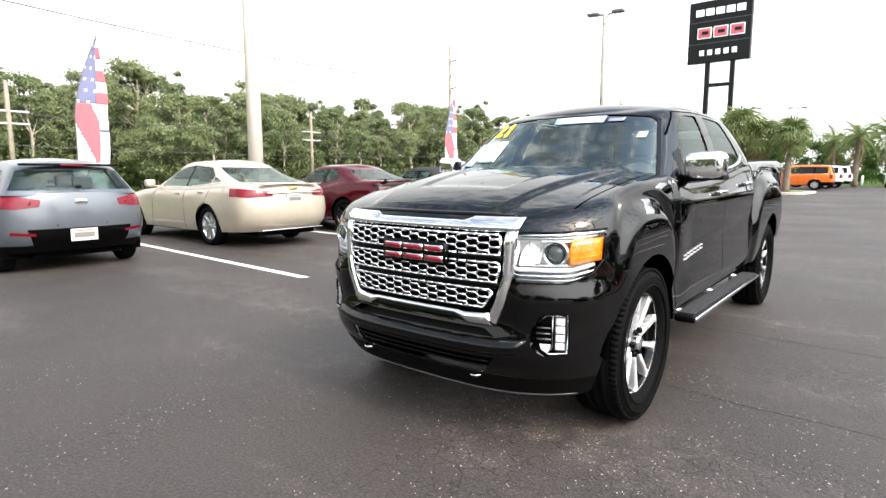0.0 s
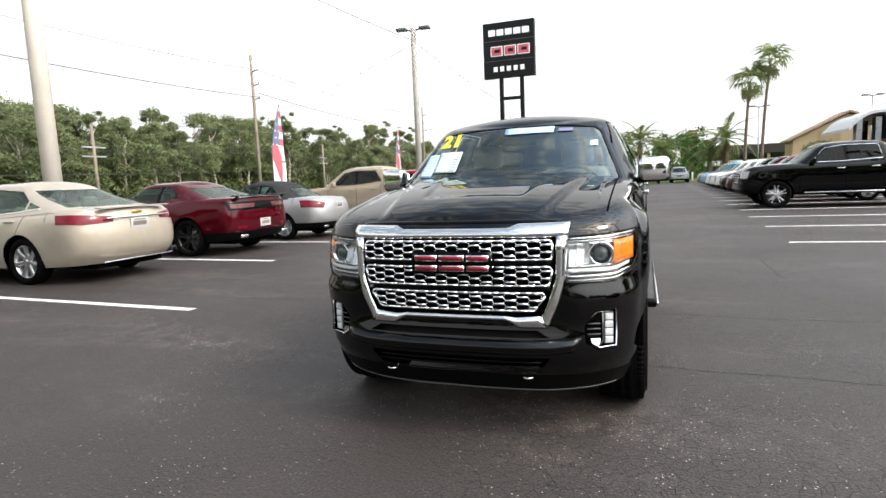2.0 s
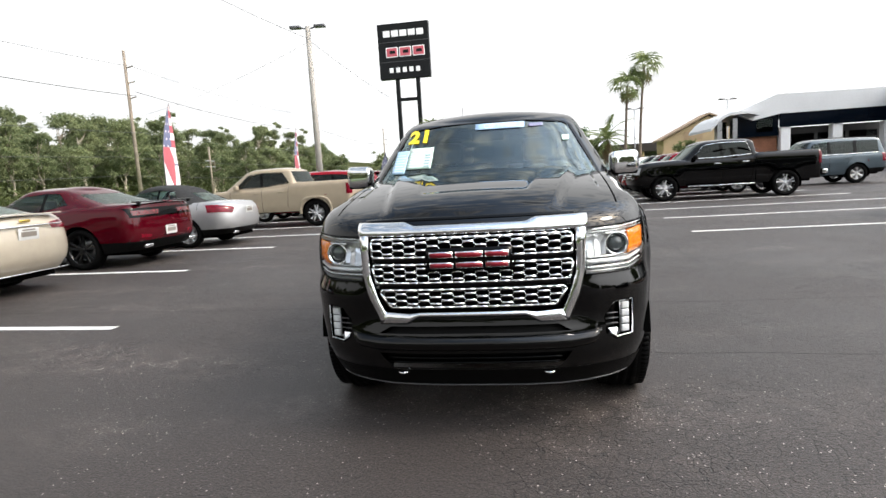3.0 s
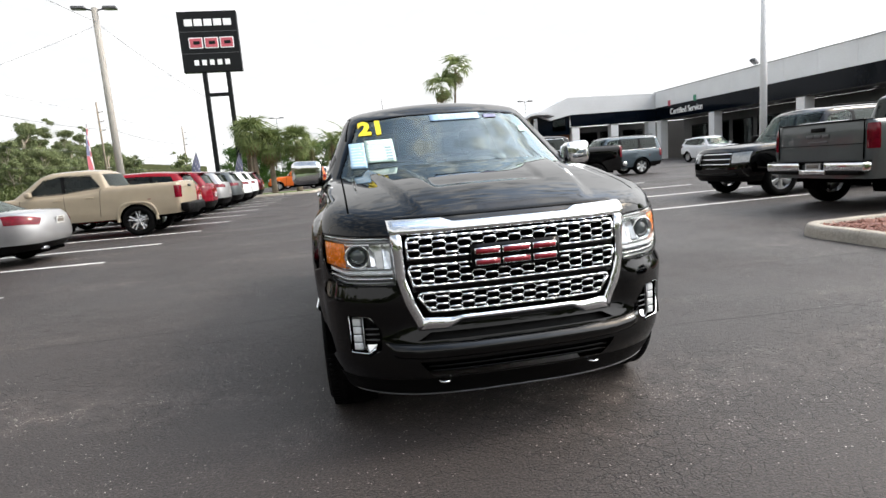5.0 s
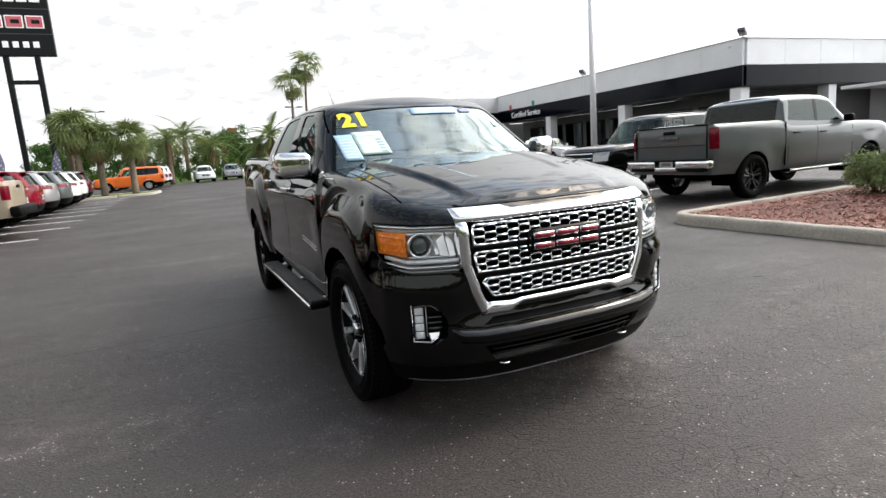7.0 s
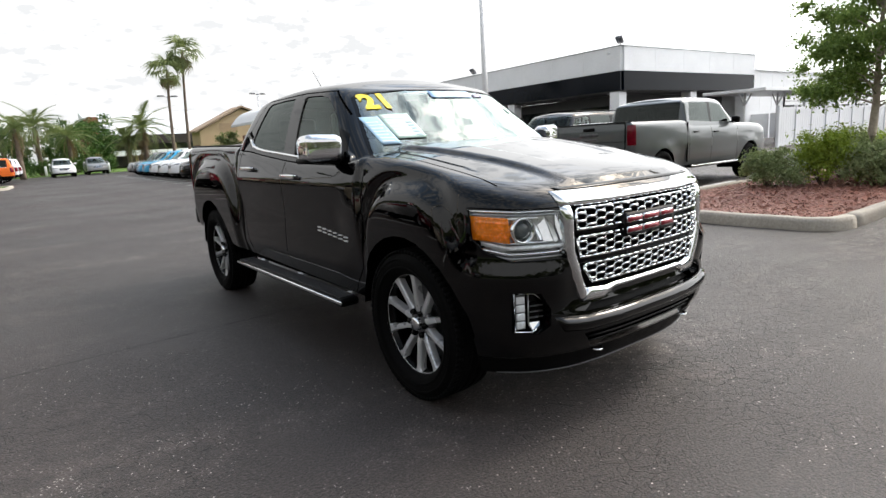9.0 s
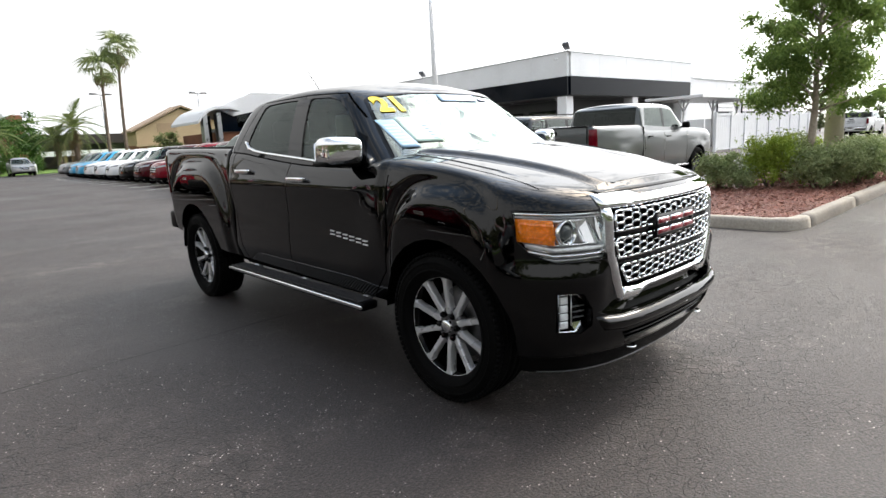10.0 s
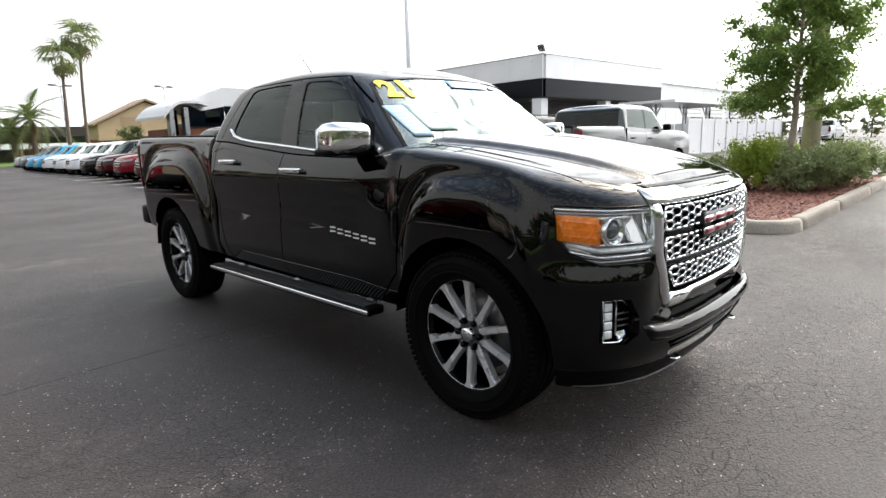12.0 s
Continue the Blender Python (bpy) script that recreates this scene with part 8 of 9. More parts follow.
def dealership():
    # local frame: facade along +y from the near corner, turned a little
    turn = math.degrees(math.atan2(-1.4, 29.7))
    H = tagged(place(new("dealership"), pose(29.5, 20.3, 0, 0, 0, turn)), "long white dealership with black fascia band and columns", "building", kind="")
    L = 30.0
    D = 16.2
    # parapet in panels, black band, soffit
    n = 10
    for i in range(n):
        y0 = L * i / n
        wall_panel("parapet_panel", H, (-0.12, 0.12, y0 + 0.008, y0 + L / n - 0.008, 5.06, 6.55), WHITEWALL)
        wall_panel("band_panel", H, (-0.10, 0.10, y0 + 0.006, y0 + L / n - 0.006, 3.86, 5.05), BANDM)
    n = 5
    for i in range(n):
        x0 = 0.13 + (D - 0.13) * i / n
        x1 = 0.13 + (D - 0.13) * (i + 1) / n
        wall_panel("parapet_panel", H, (x0 + 0.008, x1 - 0.008, -0.12, 0.12, 5.06, 6.55), WHITEWALL)
        wall_panel("band_panel", H, (x0 + 0.006, x1 - 0.006, -0.10, 0.10, 3.86, 5.05), BANDM)
    wall_panel("coping", H, (-0.18, D + 0.06, -0.18, 0.18, 6.55, 6.62), SATIN, bev=0.01)
    wall_panel("coping", H, (-0.18, 0.18, 0.19, L, 6.55, 6.62), SATIN, bev=0.01)
    wall_panel("roof", H, (0.13, D, 0.13, L, 6.0, 6.1), ROOFM)
    wall_panel("soffit", H, (0.0, 3.0, 0.0, L, 3.80, 3.855), DARKWALL)
    wall_panel("soffit", H, (3.0, D, 0.0, 2.4, 3.80, 3.855), DARKWALL)
    wall_panel("wall", H, (3.0, D, 2.4, L, 0, 3.79), DARKWALL, "dark grey recessed wall")
    for y in (0.55, 10.6, 20.6, 29.4):
        wall_panel("column", H, (0.0, 0.75, y - 0.38, y + 0.38, 0, 3.795), WHITEWALL, "square white column", 0.02)
    for x in (8.2, 15.6):
        wall_panel("column", H, (x - 0.38, x + 0.38, 0.1, 0.85, 0, 3.795), WHITEWALL, "square white column", 0.02)
    # glazing and doors of the recess
    for i in range(8):
        y = 3.4 + 3.2 * i
        fr = wall_panel("window", H, (2.90, 2.99, y, y + 2.6, 0.25, 3.1), BLACKSTEEL)
        wall_panel("pane", fr, (2.87, 2.90, y + 0.08, y + 1.26, 0.33, 3.02), STORE)
        wall_panel("pane", fr, (2.87, 2.90, y + 1.34, y + 2.52, 0.33, 3.02), STORE)
    for i in range(7):
        y = 2.0 + 4.2 * i
        wall_panel("downlight", H, (1.3, 1.5, y, y + 0.2, 3.785, 3.80), SIGNW)
    # lettering on the band
    tx = words("Certified Service", 0.78, 0.02, Matrix.Translation((-0.14, 24.3, 4.42)) @ pose(0, 0, 0, 0, 0, -90))
    part("sign_letters", tx, SIGNW, H, "white letters reading Certified Service", smooth=False)
    wall_panel("sign_mark", H, (-0.16, -0.11, 26.9, 27.3, 4.98, 5.5), SIGNR)
    wall_panel("sign_mark", H, (-0.16, -0.11, 22.6, 23.0, 4.98, 5.5), M("sign_green", (0.05, 0.28, 0.16), 0.4))
    # floodlight on the corner and one further along
    for y in (0.3, 15.5):
        b = bmesh.new()
        tube(b, [(0.25, y, 6.55), (0.25, y, 6.85)], 0.03, 8)
        f = part("floodlight", b, GALV, H)
        part("lamp_head", boxbm(-0.28, 0.28, -0.22, 0.22, -0.10, 0.10, 0.03, m=Matrix.Translation((0.2, y, 6.98)) @ pose(0, 0, 0, 0, 32, 20)), DARKSILVER, f)
    b = bmesh.new()
    box(b, -0.32, -0.12, 0.75, 0.83, 6.18, 6.26, 0.015)
    box(b, -0.42, -0.30, 0.73, 0.85, 6.10, 6.24, 0.03)
    part("camera_bracket", b, STEELW, H)
    return H


dealership()


def wing():
    """The showroom wing across the end of the lot, with its arched porch."""
    H = tagged(new("showroom_wing"), "white showroom wing with black band and arched entrance porch", "building")
    for i in range(4):
        x0 = 21.8 + 2.3 * i
        wall_panel("parapet_panel", H, (x0 + 0.008, x0 + 2.292, 50.25, 50.45, 5.0, 6.40), WHITEWALL)
        wall_panel("band_panel", H, (x0 + 0.006, x0 + 2.294, 50.02, 50.22, 3.8, 4.995), BANDM)
    wall_panel("wall", H, (21.8, 38.0, 51.6, 62, 0, 3.79), DARKWALL)
    for x in (22.3, 26.4, 30.4):
        wall_panel("column", H, (x - 0.38, x + 0.38, 50.1, 50.85, 0, 3.795), WHITEWALL)
    for i in range(3):
        x = 23.0 + 2.5 * i
        f = wall_panel("window", H, (x, x + 2.2, 51.5, 51.59, 0.3, 3.2), BLACKSTEEL)
        wall_panel("pane", f, (x + 0.07, x + 2.13, 51.46, 51.5, 0.37, 3.13), STORE)
    # porch: a short arch of sheet over two grey pylons
    b = bmesh.new()
    rows = []
    arch = curve((0, 3.80), (0.2, 4.62), (0.42, 5.02), (0.7, 5.06), (1, 4.86))
    for u in np.linspace(0, 1, 21):
        x = 15.9 + 3.9 * u
        z = float(arch(u))
        rows.append([b.verts.new((x, y, z + dz)) for y, dz in ((48.9, 0), (48.9, 0.22), (56.0, 0.22), (56.0, 0))])
    for p, q in zip(rows, rows[1:]):
        for k in range(4):
            b.faces.new((p[k], p[(k + 1) % 4], q[(k + 1) % 4], q[k]))
    b.faces.new(rows[0])
    b.faces.new(rows[-1][::-1])
    bmesh.ops.recalc_face_normals(b, faces=b.faces)
    part("porch_roof", b, ROOFM, H, "pale arched porch roof", smooth=False)
    b = bmesh.new()
    v = [b.verts.new(p) for p in ((18.0, 50.00, 5.20), (21.6, 50.00, 6.60), (31.0, 50.00, 6.50), (31.0, 50.00, 5.00), (21.8, 50.00, 4.95), (19.6, 50.00, 4.50))]
    w = [b.verts.new(q.co + Vector((0, 9.5, 0))) for q in v]
    b.faces.new(v)
    b.faces.new(w[::-1])
    for i in range(6):
        b.faces.new((v[i], w[i], w[(i + 1) % 6], v[(i + 1) % 6]))
    bmesh.ops.recalc_face_normals(b, faces=b.faces)
    part("gable_panel", b, ROOFM, H, smooth=False)
    for x in (16.75, 18.0):
        wall_panel("pylon", H, (x - 0.2, x + 0.2, 49.5, 50.3, 0, 4.78), SATIN, "grey metal pylon", 0.03)
    f = wall_panel("entrance", H, (16.96, 17.78, 51.0, 51.1, 0, 4.6), BLACKSTEEL)
    wall_panel("pane", f, (17.02, 17.72, 50.96, 51.0, 0.08, 4.5), STORE)
    wall_panel("band_panel", H, (18.22, 21.79, 50.3, 50.7, 3.12, 4.94), BANDM)
    wall_panel("brick_wall", H, (18.22, 21.79, 50.6, 60, 0, 3.1), BRICKM)
    wall_panel("pane", H, (20.0, 21.3, 50.26, 50.295, 3.5, 4.6), STORE)
    wall_panel("sign_block", H, (15.9, 16.6, 50.2, 50.3, 1.2, 1.7), SIGNR)


wing()


def gable_house():
    H = tagged(new("gable_building"), "tan stucco building with a low gable and brick base", "building")
    x0, x1, xm, y0, y1 = 17.8, 29.0, 23.3, 75.0, 79.0
    b = bmesh.new()
    lo = [(x0, 2.6), (x1, 2.6), (x1, 4.9), (xm, 7.05), (x0, 4.3)]
    a = [b.verts.new((x, y0, z)) for x, z in lo]
    c = [b.verts.new((x, y1, z)) for x, z in lo]
    b.faces.new(a)
    b.faces.new(c[::-1])
    for i in range(5):
        b.faces.new((a[i], c[i], c[(i + 1) % 5], a[(i + 1) % 5]))
    bmesh.ops.recalc_face_normals(b, faces=b.faces)
    part("wall", b, TANWALL, H, smooth=False)
    wall_panel("brick_base", H, (x0 + 0.05, x1 - 0.05, y0 - 0.05, y1, 0, 2.58), BRICKM)
    for p, q in (((x0 - 0.6, 4.15), (xm, 7.2)), ((xm, 7.2), (x1 + 0.5, 4.85))):
        d = Vector((q[0] - p[0], 0, q[1] - p[1]))
        b = bmesh.new()
        v = [b.verts.new(Vector((p[0], y, p[1])) + d * k + Vector((0, 0, h))) for k in (0, 1) for y in (y0 - 0.5, y1) for h in (0, 0.22)]
        for f in ((0, 1, 3, 2), (4, 6, 7, 5), (0, 4, 5, 1), (2, 3, 7, 6), (1, 5, 7, 3), (0, 2, 6, 4)):
            b.faces.new([v[i] for i in f])
        bmesh.ops.recalc_face_normals(b, faces=b.faces)
        part("roof", b, M("brown_roof", (0.30, 0.22, 0.15), 0.8, 0, 0, 0.2), H, smooth=False)
    w = wall_panel("window", H, (20.3, 22.6, y0 - 0.04, y0 - 0.005, 4.1, 5.2), M("louvre", (0.34, 0.24, 0.15), 0.7))
    wall_panel("ledge", H, (x0 - 0.2, x1 + 0.2, y0 - 0.35, y0 - 0.06, 2.45, 2.75), TANWALL)


gable_house()


def hall():
    H = tagged(new("low_hall"), "low hall with a broad white roof and dark open front", "building")
    b = bmesh.new()
    v = [b.verts.new(p) for p in ((8.4, 92, 4.7), (30, 92, 4.7), (30, 112, 9.5), (8.4, 112, 9.5), (8.0, 92, 4.2), (30, 92, 4.2), (30, 112, 4.2), (8.0, 112, 4.2))]
    for f in ((0, 1, 2, 3), (4, 7, 6, 5), (0, 4, 5, 1), (1, 5, 6, 2), (2, 6, 7, 3), (3, 7, 4, 0)):
        b.faces.new([v[i] for i in f])
    bmesh.ops.recalc_face_normals(b, faces=b.faces)
    part("roof", b, ROOFM, H, "broad white roof", smooth=False)
    wall_panel("fascia", H, (8.0, 30.2, 91.7, 91.98, 3.4, 4.72), M("dark_fascia", (0.03, 0.022, 0.02), 0.6), "dark brown fascia")
    wall_panel("end_wall", H, (7.6, 8.8, 91.9, 112, 0, 7.4), BRICKM)
    wall_panel("back_wall", H, (9.0, 30, 111, 112, 0, 4.2), DARKWALL)
    for x in (13, 18.5, 24):
        wall_panel("post", H, (x - 0.2, x + 0.2, 92.2, 92.6, 0, 4.2), TANWALL)
    wall_panel("rail", H, (9, 30, 91.4, 91.6, 1.8, 2.5), WHITEWALL)


hall()


def workshop():
    H = tagged(new("workshop"), "white metal-clad workshop behind a vinyl fence", "building")
    for i in range(14):
        x = 45.8 + 2.2 * i
        wall_panel("cladding_panel", H, (x + 0.01, x + 2.19, 20.0, 20.15, 0, 5.5), VINYL)
    wall_panel("roof_edge", H, (45.7, 76.7, 19.85, 20.2, 5.5, 5.68), SATIN)
    wall_panel("side_wall", H, (45.6, 45.79, 20.0, 40, 0, 5.5), VINYL)
    for x in (52.5, 58.5, 64.5, 70):
        # flat black panel paints the unlit inside of the bay; no opening is cut
        f = wall_panel("bay_door", H, (x, x + 3.6, 19.9, 19.99, 0, 3.9), BLACKSTEEL, "black panel standing in for the shade inside an open bay")
        for k in range(3):
            wall_panel("door_panel", f, (x + 0.1, x + 3.5, 19.86, 19.9, 2.7 + 0.36 * k, 3.02 + 0.36 * k), STEELW)


workshop()


def carport():
    H = thing("carport", "flat white steel carport behind the fence", "carport")
    wall_panel("roof", H, (31.5, 42.6, 12.4, 16.0, 3.05, 3.22), STEELW, bev=0.02)
    for x in (33.0, 37.4, 41.6):
        b = bmesh.new()
        tube(b, [(x, 14.2, 0), (x, 14.2, 3.05)], 0.07, 8)
        part("post", b, STEELW, H)
        for s in (-1, 1):
            b = bmesh.new()
            tube(b, [(x, 14.2, 2.3), (x + s * 0.8, 14.2, 3.05)], 0.045, 6)
            part("brace", b, STEELW, H)


carport()


def fence():
    F = thing("vinyl_fence", "tall white vinyl privacy fence", "fence")
    for i in range(9):
        x = 28.6 + 2.0 * i
        p = part("fence_panel", boxbm(x + 0.07, x + 1.93, 10.46, 10.52, 0.08, 2.0), VINYL, F, smooth=False)
        for k in range(7):
            wall_panel("slat", p, (x + 0.08 + 0.264 * k, x + 0.33 + 0.264 * k, 10.450, 10.459, 0.2, 1.86), VINYL)
        wall_panel("rail", p, (x + 0.06, x + 1.94, 10.42, 10.455, 1.88, 1.98), VINYL)
        wall_panel("rail", p, (x + 0.06, x + 1.94, 10.42, 10.455, 0.08, 0.18), VINYL)
        wall_panel("post", F, (x - 0.06, x + 0.06, 10.40, 10.54, 0, 2.08), VINYL, bev=0.01)
    wall_panel("post", F, (46.54, 46.66, 10.40, 10.54, 0, 2.08), VINYL, bev=0.01)
    for i in range(5):
        y = 10.6 + 2.0 * i
        wall_panel("fence_panel", F, (46.57, 46.63, y, y + 1.9, 0.08, 2.0), VINYL)


fence()
# ---- pylon sign ----
S = thing("pylon_sign", "tall black pylon sign on two black posts", "sign")
wall_panel("cabinet", S, (-11.62, -7.35, 43.75, 44.25, 9.52, 13.95), BLACKSTEEL, "black sign cabinet", 0.03)
for z in (12.48, 10.90):
    wall_panel("divider", S, (-11.60, -7.37, 43.735, 43.752, z - 0.015, z + 0.015), DARKSILVER)
for i in range(5):
    x0 = -11.15 + 0.70 * i
    b = boxbm(x0, x0 + 0.58, 43.70, 43.75, 12.88, 13.38, 0.04)
    part("white_block", b, SIGNW, S, smooth=False)
for i in range(3):
    x0 = -10.98 + 1.12 * i
    b = bmesh.new()
    box(b, x0, x0 + 1.0, 43.70, 43.75, 11.25, 12.05, 0.05)
    p = part("red_block", b, SIGNW, S, smooth=False)
    b = bmesh.new()
    box(b, x0 + 0.07, x0 + 0.93, 43.68, 43.702, 11.32, 11.98, 0.01)
    part("red_face", b, SIGNR, p, smooth=False)
    b = bmesh.new()
    box(b, x0 + 0.32, x0 + 0.78, 43.665, 43.682, 11.54, 11.78)
    part("counter", b, BLACKSTEEL, p, smooth=False)
for i in range(5):
    x0 = -10.78 + 0.56 * i
    b = boxbm(x0, x0 + 0.34, 43.70, 43.75, 10.02, 10.42, 0.03)
    part("white_bar", b, SIGNW, S, smooth=False)
for x in (-10.2, -8.48):
    wall_panel("post", S, (x - 0.16, x + 0.16, 43.84, 44.16, 0, 9.52), BLACKSTEEL, bev=0.02)
wall_panel("cross_rail", S, (-10.04, -8.64, 43.88, 44.12, 7.72, 7.98), BLACKSTEEL, bev=0.02)


# ---- poles, lamps, wires ----
def lamp_pole(x, y, h, r, label, mat, heads, turn=0):
    T = thing("street_lamp", label, "street lamp", "", pose(x, y, 0, 0, 0, turn))
    b = bmesh.new()
    tube(b, [(0, 0, 0), (0, 0, h * 0.5), (0, 0, h)], r, 14, r * 0.75)
    part("pole", b, mat, T)
    b = bmesh.new()
    box(b, -0.3, 0.3, -0.3, 0.3, 0, 0.5, 0.05)
    part("footing", b, CONCRETE, T)
    for s in heads:
        b = bmesh.new()
        tube(b, [(0, 0, h - 0.15), (s * 0.45, 0, h - 0.05)], 0.045, 8)
        a = part("arm", b, DARKSILVER, T)
        part("lamp_head", boxbm(s * 0.40, s * 1.05, -0.20, 0.20, h - 0.10, h + 0.06, 0.04), DARKSILVER, a, "dark shoebox lamp head")
    return T


lamp_pole(-12.2, 29.6, 10.45, 0.20, "concrete lamp pole with two shoebox heads", M("weathered_concrete", (0.34, 0.32, 0.29), 0.85, 0, 0, 0.15, 1.2, 40, 0.25, 0.3), (1, -1), 5)
lamp_pole(-12.95, 6.8, 12.6, 0.215, "thick pale concrete lamp pole beside the sedan", POLEC, (1, -1), 5)
lamp_pole(25.75, 29.1, 12.5, 0.23, "white steel lamp pole before the dealership", STEELW, (1, -1), 80)
lamp_pole(12.4, 1.43, 9.5, 0.19, "square-shouldered concrete lamp pole among the shrubs", POLEC, (1, -1), 20)
for x, y, h in ((12.6, 66, 7.8), (-9.0, 82, 9.5), (24, 70, 8.5)):
    lamp_pole(x, y, h, 0.09, "distant slim lamp pole", GALV, (1, -1), 10)


def utility_pole(y, h, x=-36.7):
    T = thing("utility_pole", "weathered timber utility pole beside the road", "utility pole", "utility poles along the road", pose(x, y, 0))
    b = bmesh.new()
    tube(b, [(0, 0, 0), (0, 0, h / 2), (0, 0, h)], 0.20, 10, 0.12)
    part("pole", b, TIMBER, T)
    for k, z in enumerate((h - 1.6, h - 3.0, h - 4.4)):
        b = bmesh.new()
        tube(b, [(0, 0, z), (0.75, 0, z + 0.12)], 0.06, 8)
        a = part("crossarm", b, TIMBER, T)
        b = bmesh.new()
        lathe(b, [(0.03, -0.12), (0.075, -0.08), (0.04, -0.03), (0.075, 0.02), (0.04, 0.08)], 10, "z", Matrix.Translation((0.75, 0, z + 0.22)))
        part("insulator", b, GALV, a)
    return T


for y in (-49, -1.5, 46.3, 94, 142):
    utility_pole(y, 14.7)
for y in (7.4, 29.0, 62, 100):
    T = thing("utility_pole", "shorter utility pole with two crossarms before the woods", "utility pole", "utility poles along the road", pose(-38.5, y, 0))
    b = bmesh.new()
    tube(b, [(0, 0, 0), (0, 0, 6.6)], 0.15, 8, 0.11)
    part("pole", b, TIMBER, T)
    for z in (4.9, 4.2):
        part("crossarm", boxbm(-0.06, 0.06, -1.0, 1.0, z - 0.05, z + 0.05), GALV, T, smooth=False)


def wire(p, q, sag, label="thin dark overhead wire", r=0.016):
    cu = []
    p, q = Vector(p), Vector(q)
    for i in range(25):
        u = i / 24
        v = p.lerp(q, u)
        v.z -= sag * 4 * u * (1 - u)
        cu.append(v)
    b = bmesh.new()
    tube(b, cu, r, 5)
    return tagged(part("overhead_wire", b, CABLE, None), label, "wire", "overhead wires")


for y0, y1 in ((-49, -1.5), (-1.5, 46.3), (46.3, 94), (94, 142)):
    wire((-36.0, y0, 10.9), (-36.0, y1, 10.5), 0.7, r=0.03)
    wire((-36.2, y0, 7.2), (-36.2, y1, 7.1), 0.5, r=0.02)
    wire((-38.5, y0, 5.0), (-38.5, y1, 5.0), 0.4, r=0.02)
    wire((-38.5, y0, 3.2), (-38.5, y1, 3.2), 0.4, r=0.02)
    wire((-36.0, y0, 13.2), (-36.0, y1, 13.2), 0.8, r=0.014)
wire((-12.2, 29.6, 9.75), (-12.95, 6.8, 9.4), 0.25, r=0.012)
wire((-12.2, 29.6, 9.7), (-9.9, 44.0, 7.4), 0.2, r=0.010)
wire((-12.2, 29.6, 9.6), (-36.7, 46.3, 8.5), 0.5, r=0.008)


# ---- feather flags ----
def islands(bm):
    """The separate pieces of a mesh, each as a bmesh."""
    left = set(bm.faces)
    out = []
    while left:
        todo = [next(f for f in bm.faces if f in left)]
        left.discard(todo[0])
        got = []
        while todo:
            f = todo.pop()
            got.append(f)
            for e in f.edges:
                for g in e.link_faces:
                    if g in left:
                        left.discard(g)
                        todo.append(g)
        nb = bmesh.new()
        vm = {}
        for f in got:
            for v in f.verts:
                if v not in vm:
                    vm[v] = nb.verts.new(v.co)
        for f in got:
            nb.faces.new([vm[v] for v in f.verts])
        out.append(nb)
    return out


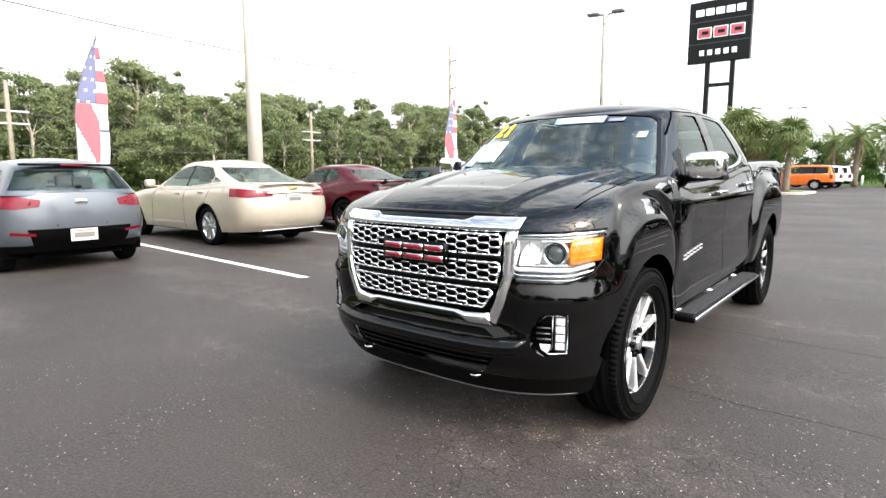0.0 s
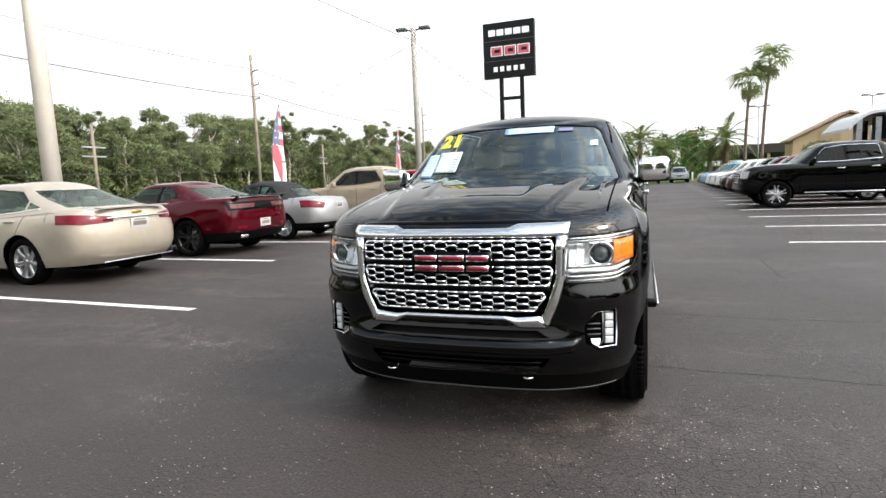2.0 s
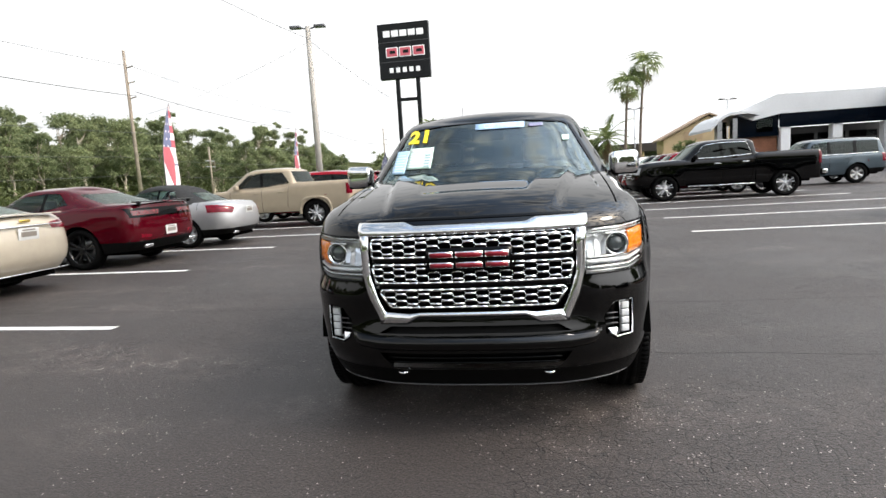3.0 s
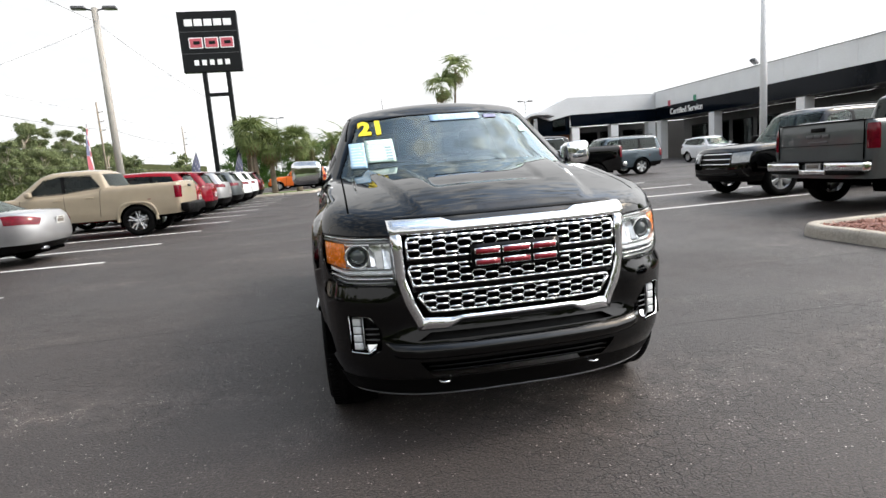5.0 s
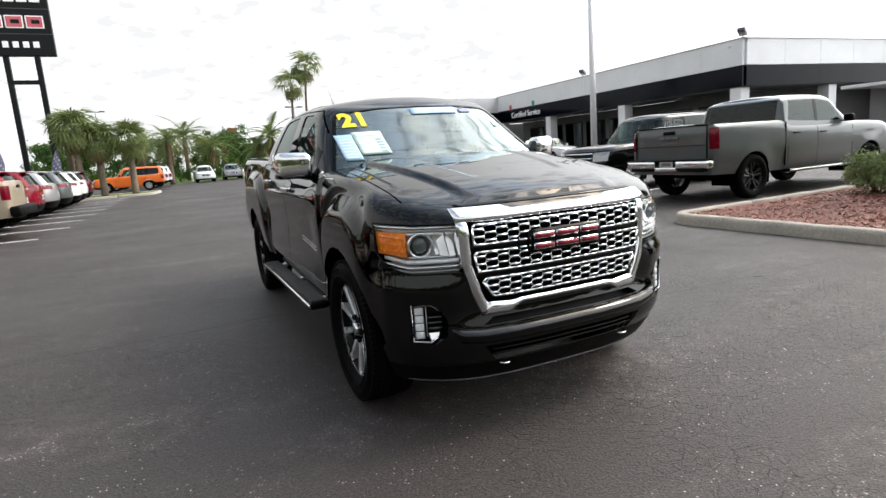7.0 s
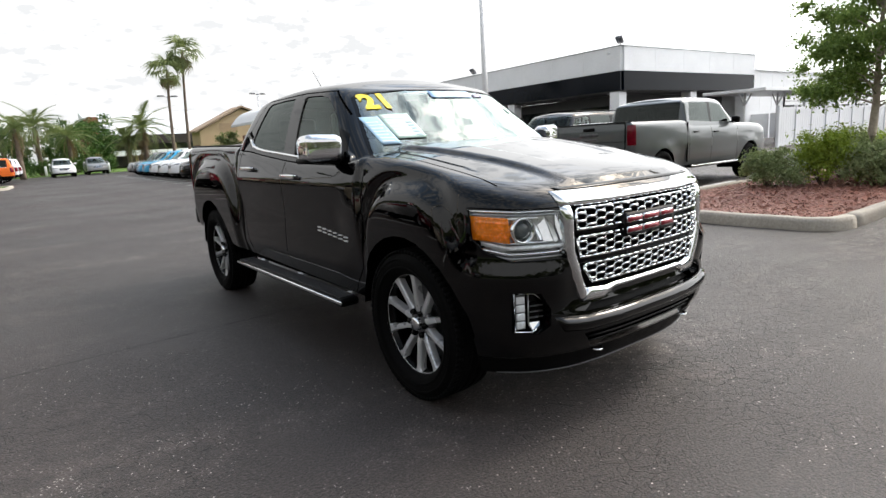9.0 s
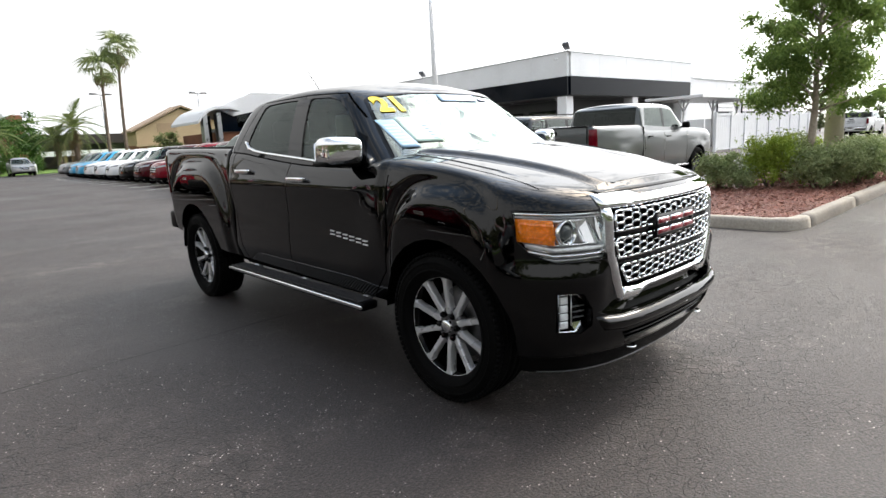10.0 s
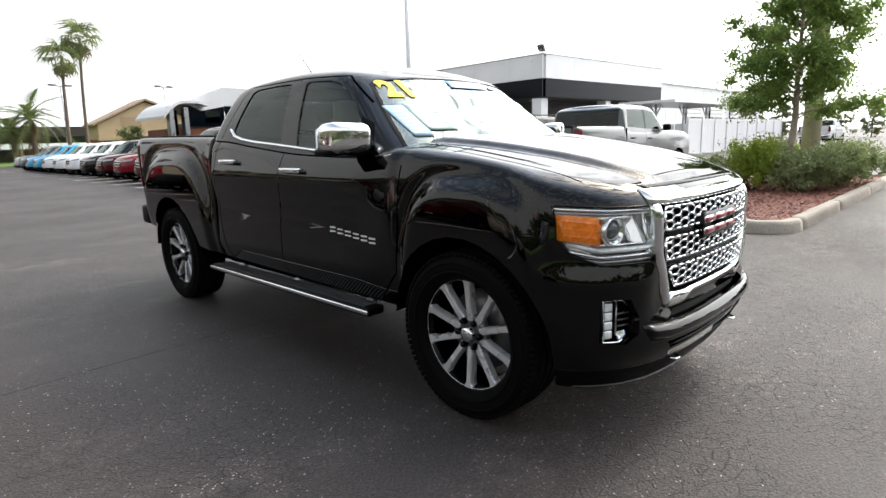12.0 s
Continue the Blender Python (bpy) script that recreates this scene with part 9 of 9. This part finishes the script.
def feather_flag(x, y, h, w, label, plain, turn=0, seed=0):
    """A tall curved banner on a bent pole: stripes, and a starred field towards its head."""
    T = thing("feather_flag", label, "flag", "feather flags", pose(x, y, 0, 0, 0, turn))
    RED_F = M("flag_red", (0.40, 0.10, 0.12), 0.8, 0, 0, 0.1, 3, 60, 0.1)
    WHITE_F = M("flag_white", (0.66, 0.61, 0.62), 0.8, 0, 0, 0.06, 3, 60, 0.1)
    BLUE_F = M("flag_blue", (0.13, 0.14, 0.23), 0.8, 0, 0, 0.12, 3, 60, 0.1)
    z0 = 0.55
    edge = lambda u: w * (0.72 + 0.28 * math.sin(math.pi * min(1, u * 1.1))) * (1 - max(0, (u - 0.62) / 0.38) ** 1.8)
    lean = lambda u: 0.04 * u + (0.80 * w * max(0, u - 0.55) ** 1.6 / 0.28)
    b = bmesh.new()
    pts = [(lean(u), 0, 0.05 + (h - 0.05) * u) for u in np.linspace(0, 1, 18)]
    tube(b, pts, 0.022, 8, 0.010)
    part("pole", b, DARKSILVER, T)
    b = bmesh.new()
    box(b, -0.35, 0.35, -0.04, 0.04, 0, 0.04, 0.01)
    box(b, -0.04, 0.04, -0.35, 0.35, 0, 0.04, 0.01)
    part("foot", b, BLACKSTEEL, T)
    mats = {"r": RED_F, "w": WHITE_F, "b": BLUE_F}
    cells = {k: bmesh.new() for k in mats}
    nu, nv = 120, 20
    r = np.random.default_rng(seed)

    def P(u, v):
        z = z0 + (h - z0) * u
        x = lean((z - 0.05) / (h - 0.05)) + edge(u) * v
        return Vector((x, 0.05 * math.sin(7 * u + 3 * v) * v, z))
    for i in range(nu):
        for j in range(nv):
            u, v = (i + 0.5) / nu, (j + 0.5) / nv
            if plain == "blue":
                k = "w" if ((i // 4 + j // 2) % 5 == 0 and (j // 2) % 2 == 0) else "b"
            elif u > 0.60:
                k = "w" if (i % 8 < 2 and (j + 2 * (i // 8)) % 6 < 2) else "b"
                if v > 0.62:
                    k = "r" if (i // 8) % 2 else "w"
            else:
                k = "r" if math.sin(11.5 * u + 4.6 * v + 0.6) > -0.15 else "w"
                if v > 0.72:
                    k = "w" if i % 26 > 1 else "b"
            q = [P(i / nu, j / nv), P(i / nu, (j + 1) / nv), P((i + 1) / nu, (j + 1) / nv), P((i + 1) / nu, j / nv)]
            cb = cells[k]
            cb.faces.new([cb.verts.new(p) for p in q])
    first = None
    for k, cb in cells.items():
        if not cb.faces:
            continue
        bmesh.ops.remove_doubles(cb, verts=cb.verts, dist=1e-4)
        r2 = bmesh.ops.extrude_face_region(cb, geom=list(cb.faces))
        for g in r2["geom"]:
            if isinstance(g, bmesh.types.BMVert):
                g.co.y += 0.004
        nm = {"r": "red_cloth", "w": "white_cloth", "b": "blue_cloth"}[k]
        for piece in islands(cb):
            part(nm, piece, mats[k], T)
        cb.free()


feather_flag(-13.25, 2.25, 4.48, 0.72, "tall feather flag with faded red and white stripes", "", 90, 1)
feather_flag(-12.0, 14.45, 4.35, 0.78, "feather flag with red, white and blue field", "", 90, 2)
feather_flag(-13.4, 28.75, 4.7, 0.75, "feather flag beside the lamp pole", "", 90, 3)
feather_flag(-11.6, 41.6, 3.5, 0.6, "dark blue feather flag with white stars", "blue", 10, 4)
feather_flag(-8.6, 42.0, 3.3, 0.55, "dark blue feather flag by the sign", "blue", 10, 5)

# ---- the lot's far end ----
bl = [((x, 72.5 + rng.normal() * 0.2, 0.95), (0.8, 0.6, 0.85)) for x in np.arange(-14, 7, 0.7)]
V, F = leaves(bl, 16000, 0.10)
tagged(from_arrays("hedge", V, F, LEAF_HEDGE), "long clipped green hedge at the lot's end", "hedge", kind="stuff")
for i in range(7):
    b = bmesh.new()
    lathe(b, [(0.11, 0), (0.11, 0.95), (0.09, 1.03), (0.03, 1.06)], 14, "z", Matrix.Translation((-5.0 + 1.9 * i, 69.3, 0)))
    tagged(part("bollard", b, VINYL, None), "white concrete bollard before the hedge", "bollard", "bollards along the lot's end")
T = broadleaf(5.5, 2.6, 5000, 0.16, 31, LEAF_HEDGE, BARK, 0.15)
tagged(T, "dark round-crowned tree behind the hedge", "tree", "trees behind the hedge")
T.matrix_basis = pose(-2.6, 80, 0)
for x, y, s in ((4.6, 82, 1.0), (-6.5, 78, 0.9), (6.8, 86, 1.15), (-10, 84, 1.2), (-15, 80, 1.0)):
    m = pose(x, y, 0, 0, 0, 50 * x)
    o = copy_thing(T, m)
    o.matrix_basis = m @ Matrix.Diagonal((s, s, s, 1))
T2 = broadleaf(3.4, 1.6, 5000, 0.10, 33, LEAF_PALM, BARK, 0.1)
tagged(T2, "grey-green bushy tree before the gable building", "tree")
T2.matrix_basis = pose(16.6, 60, 0)
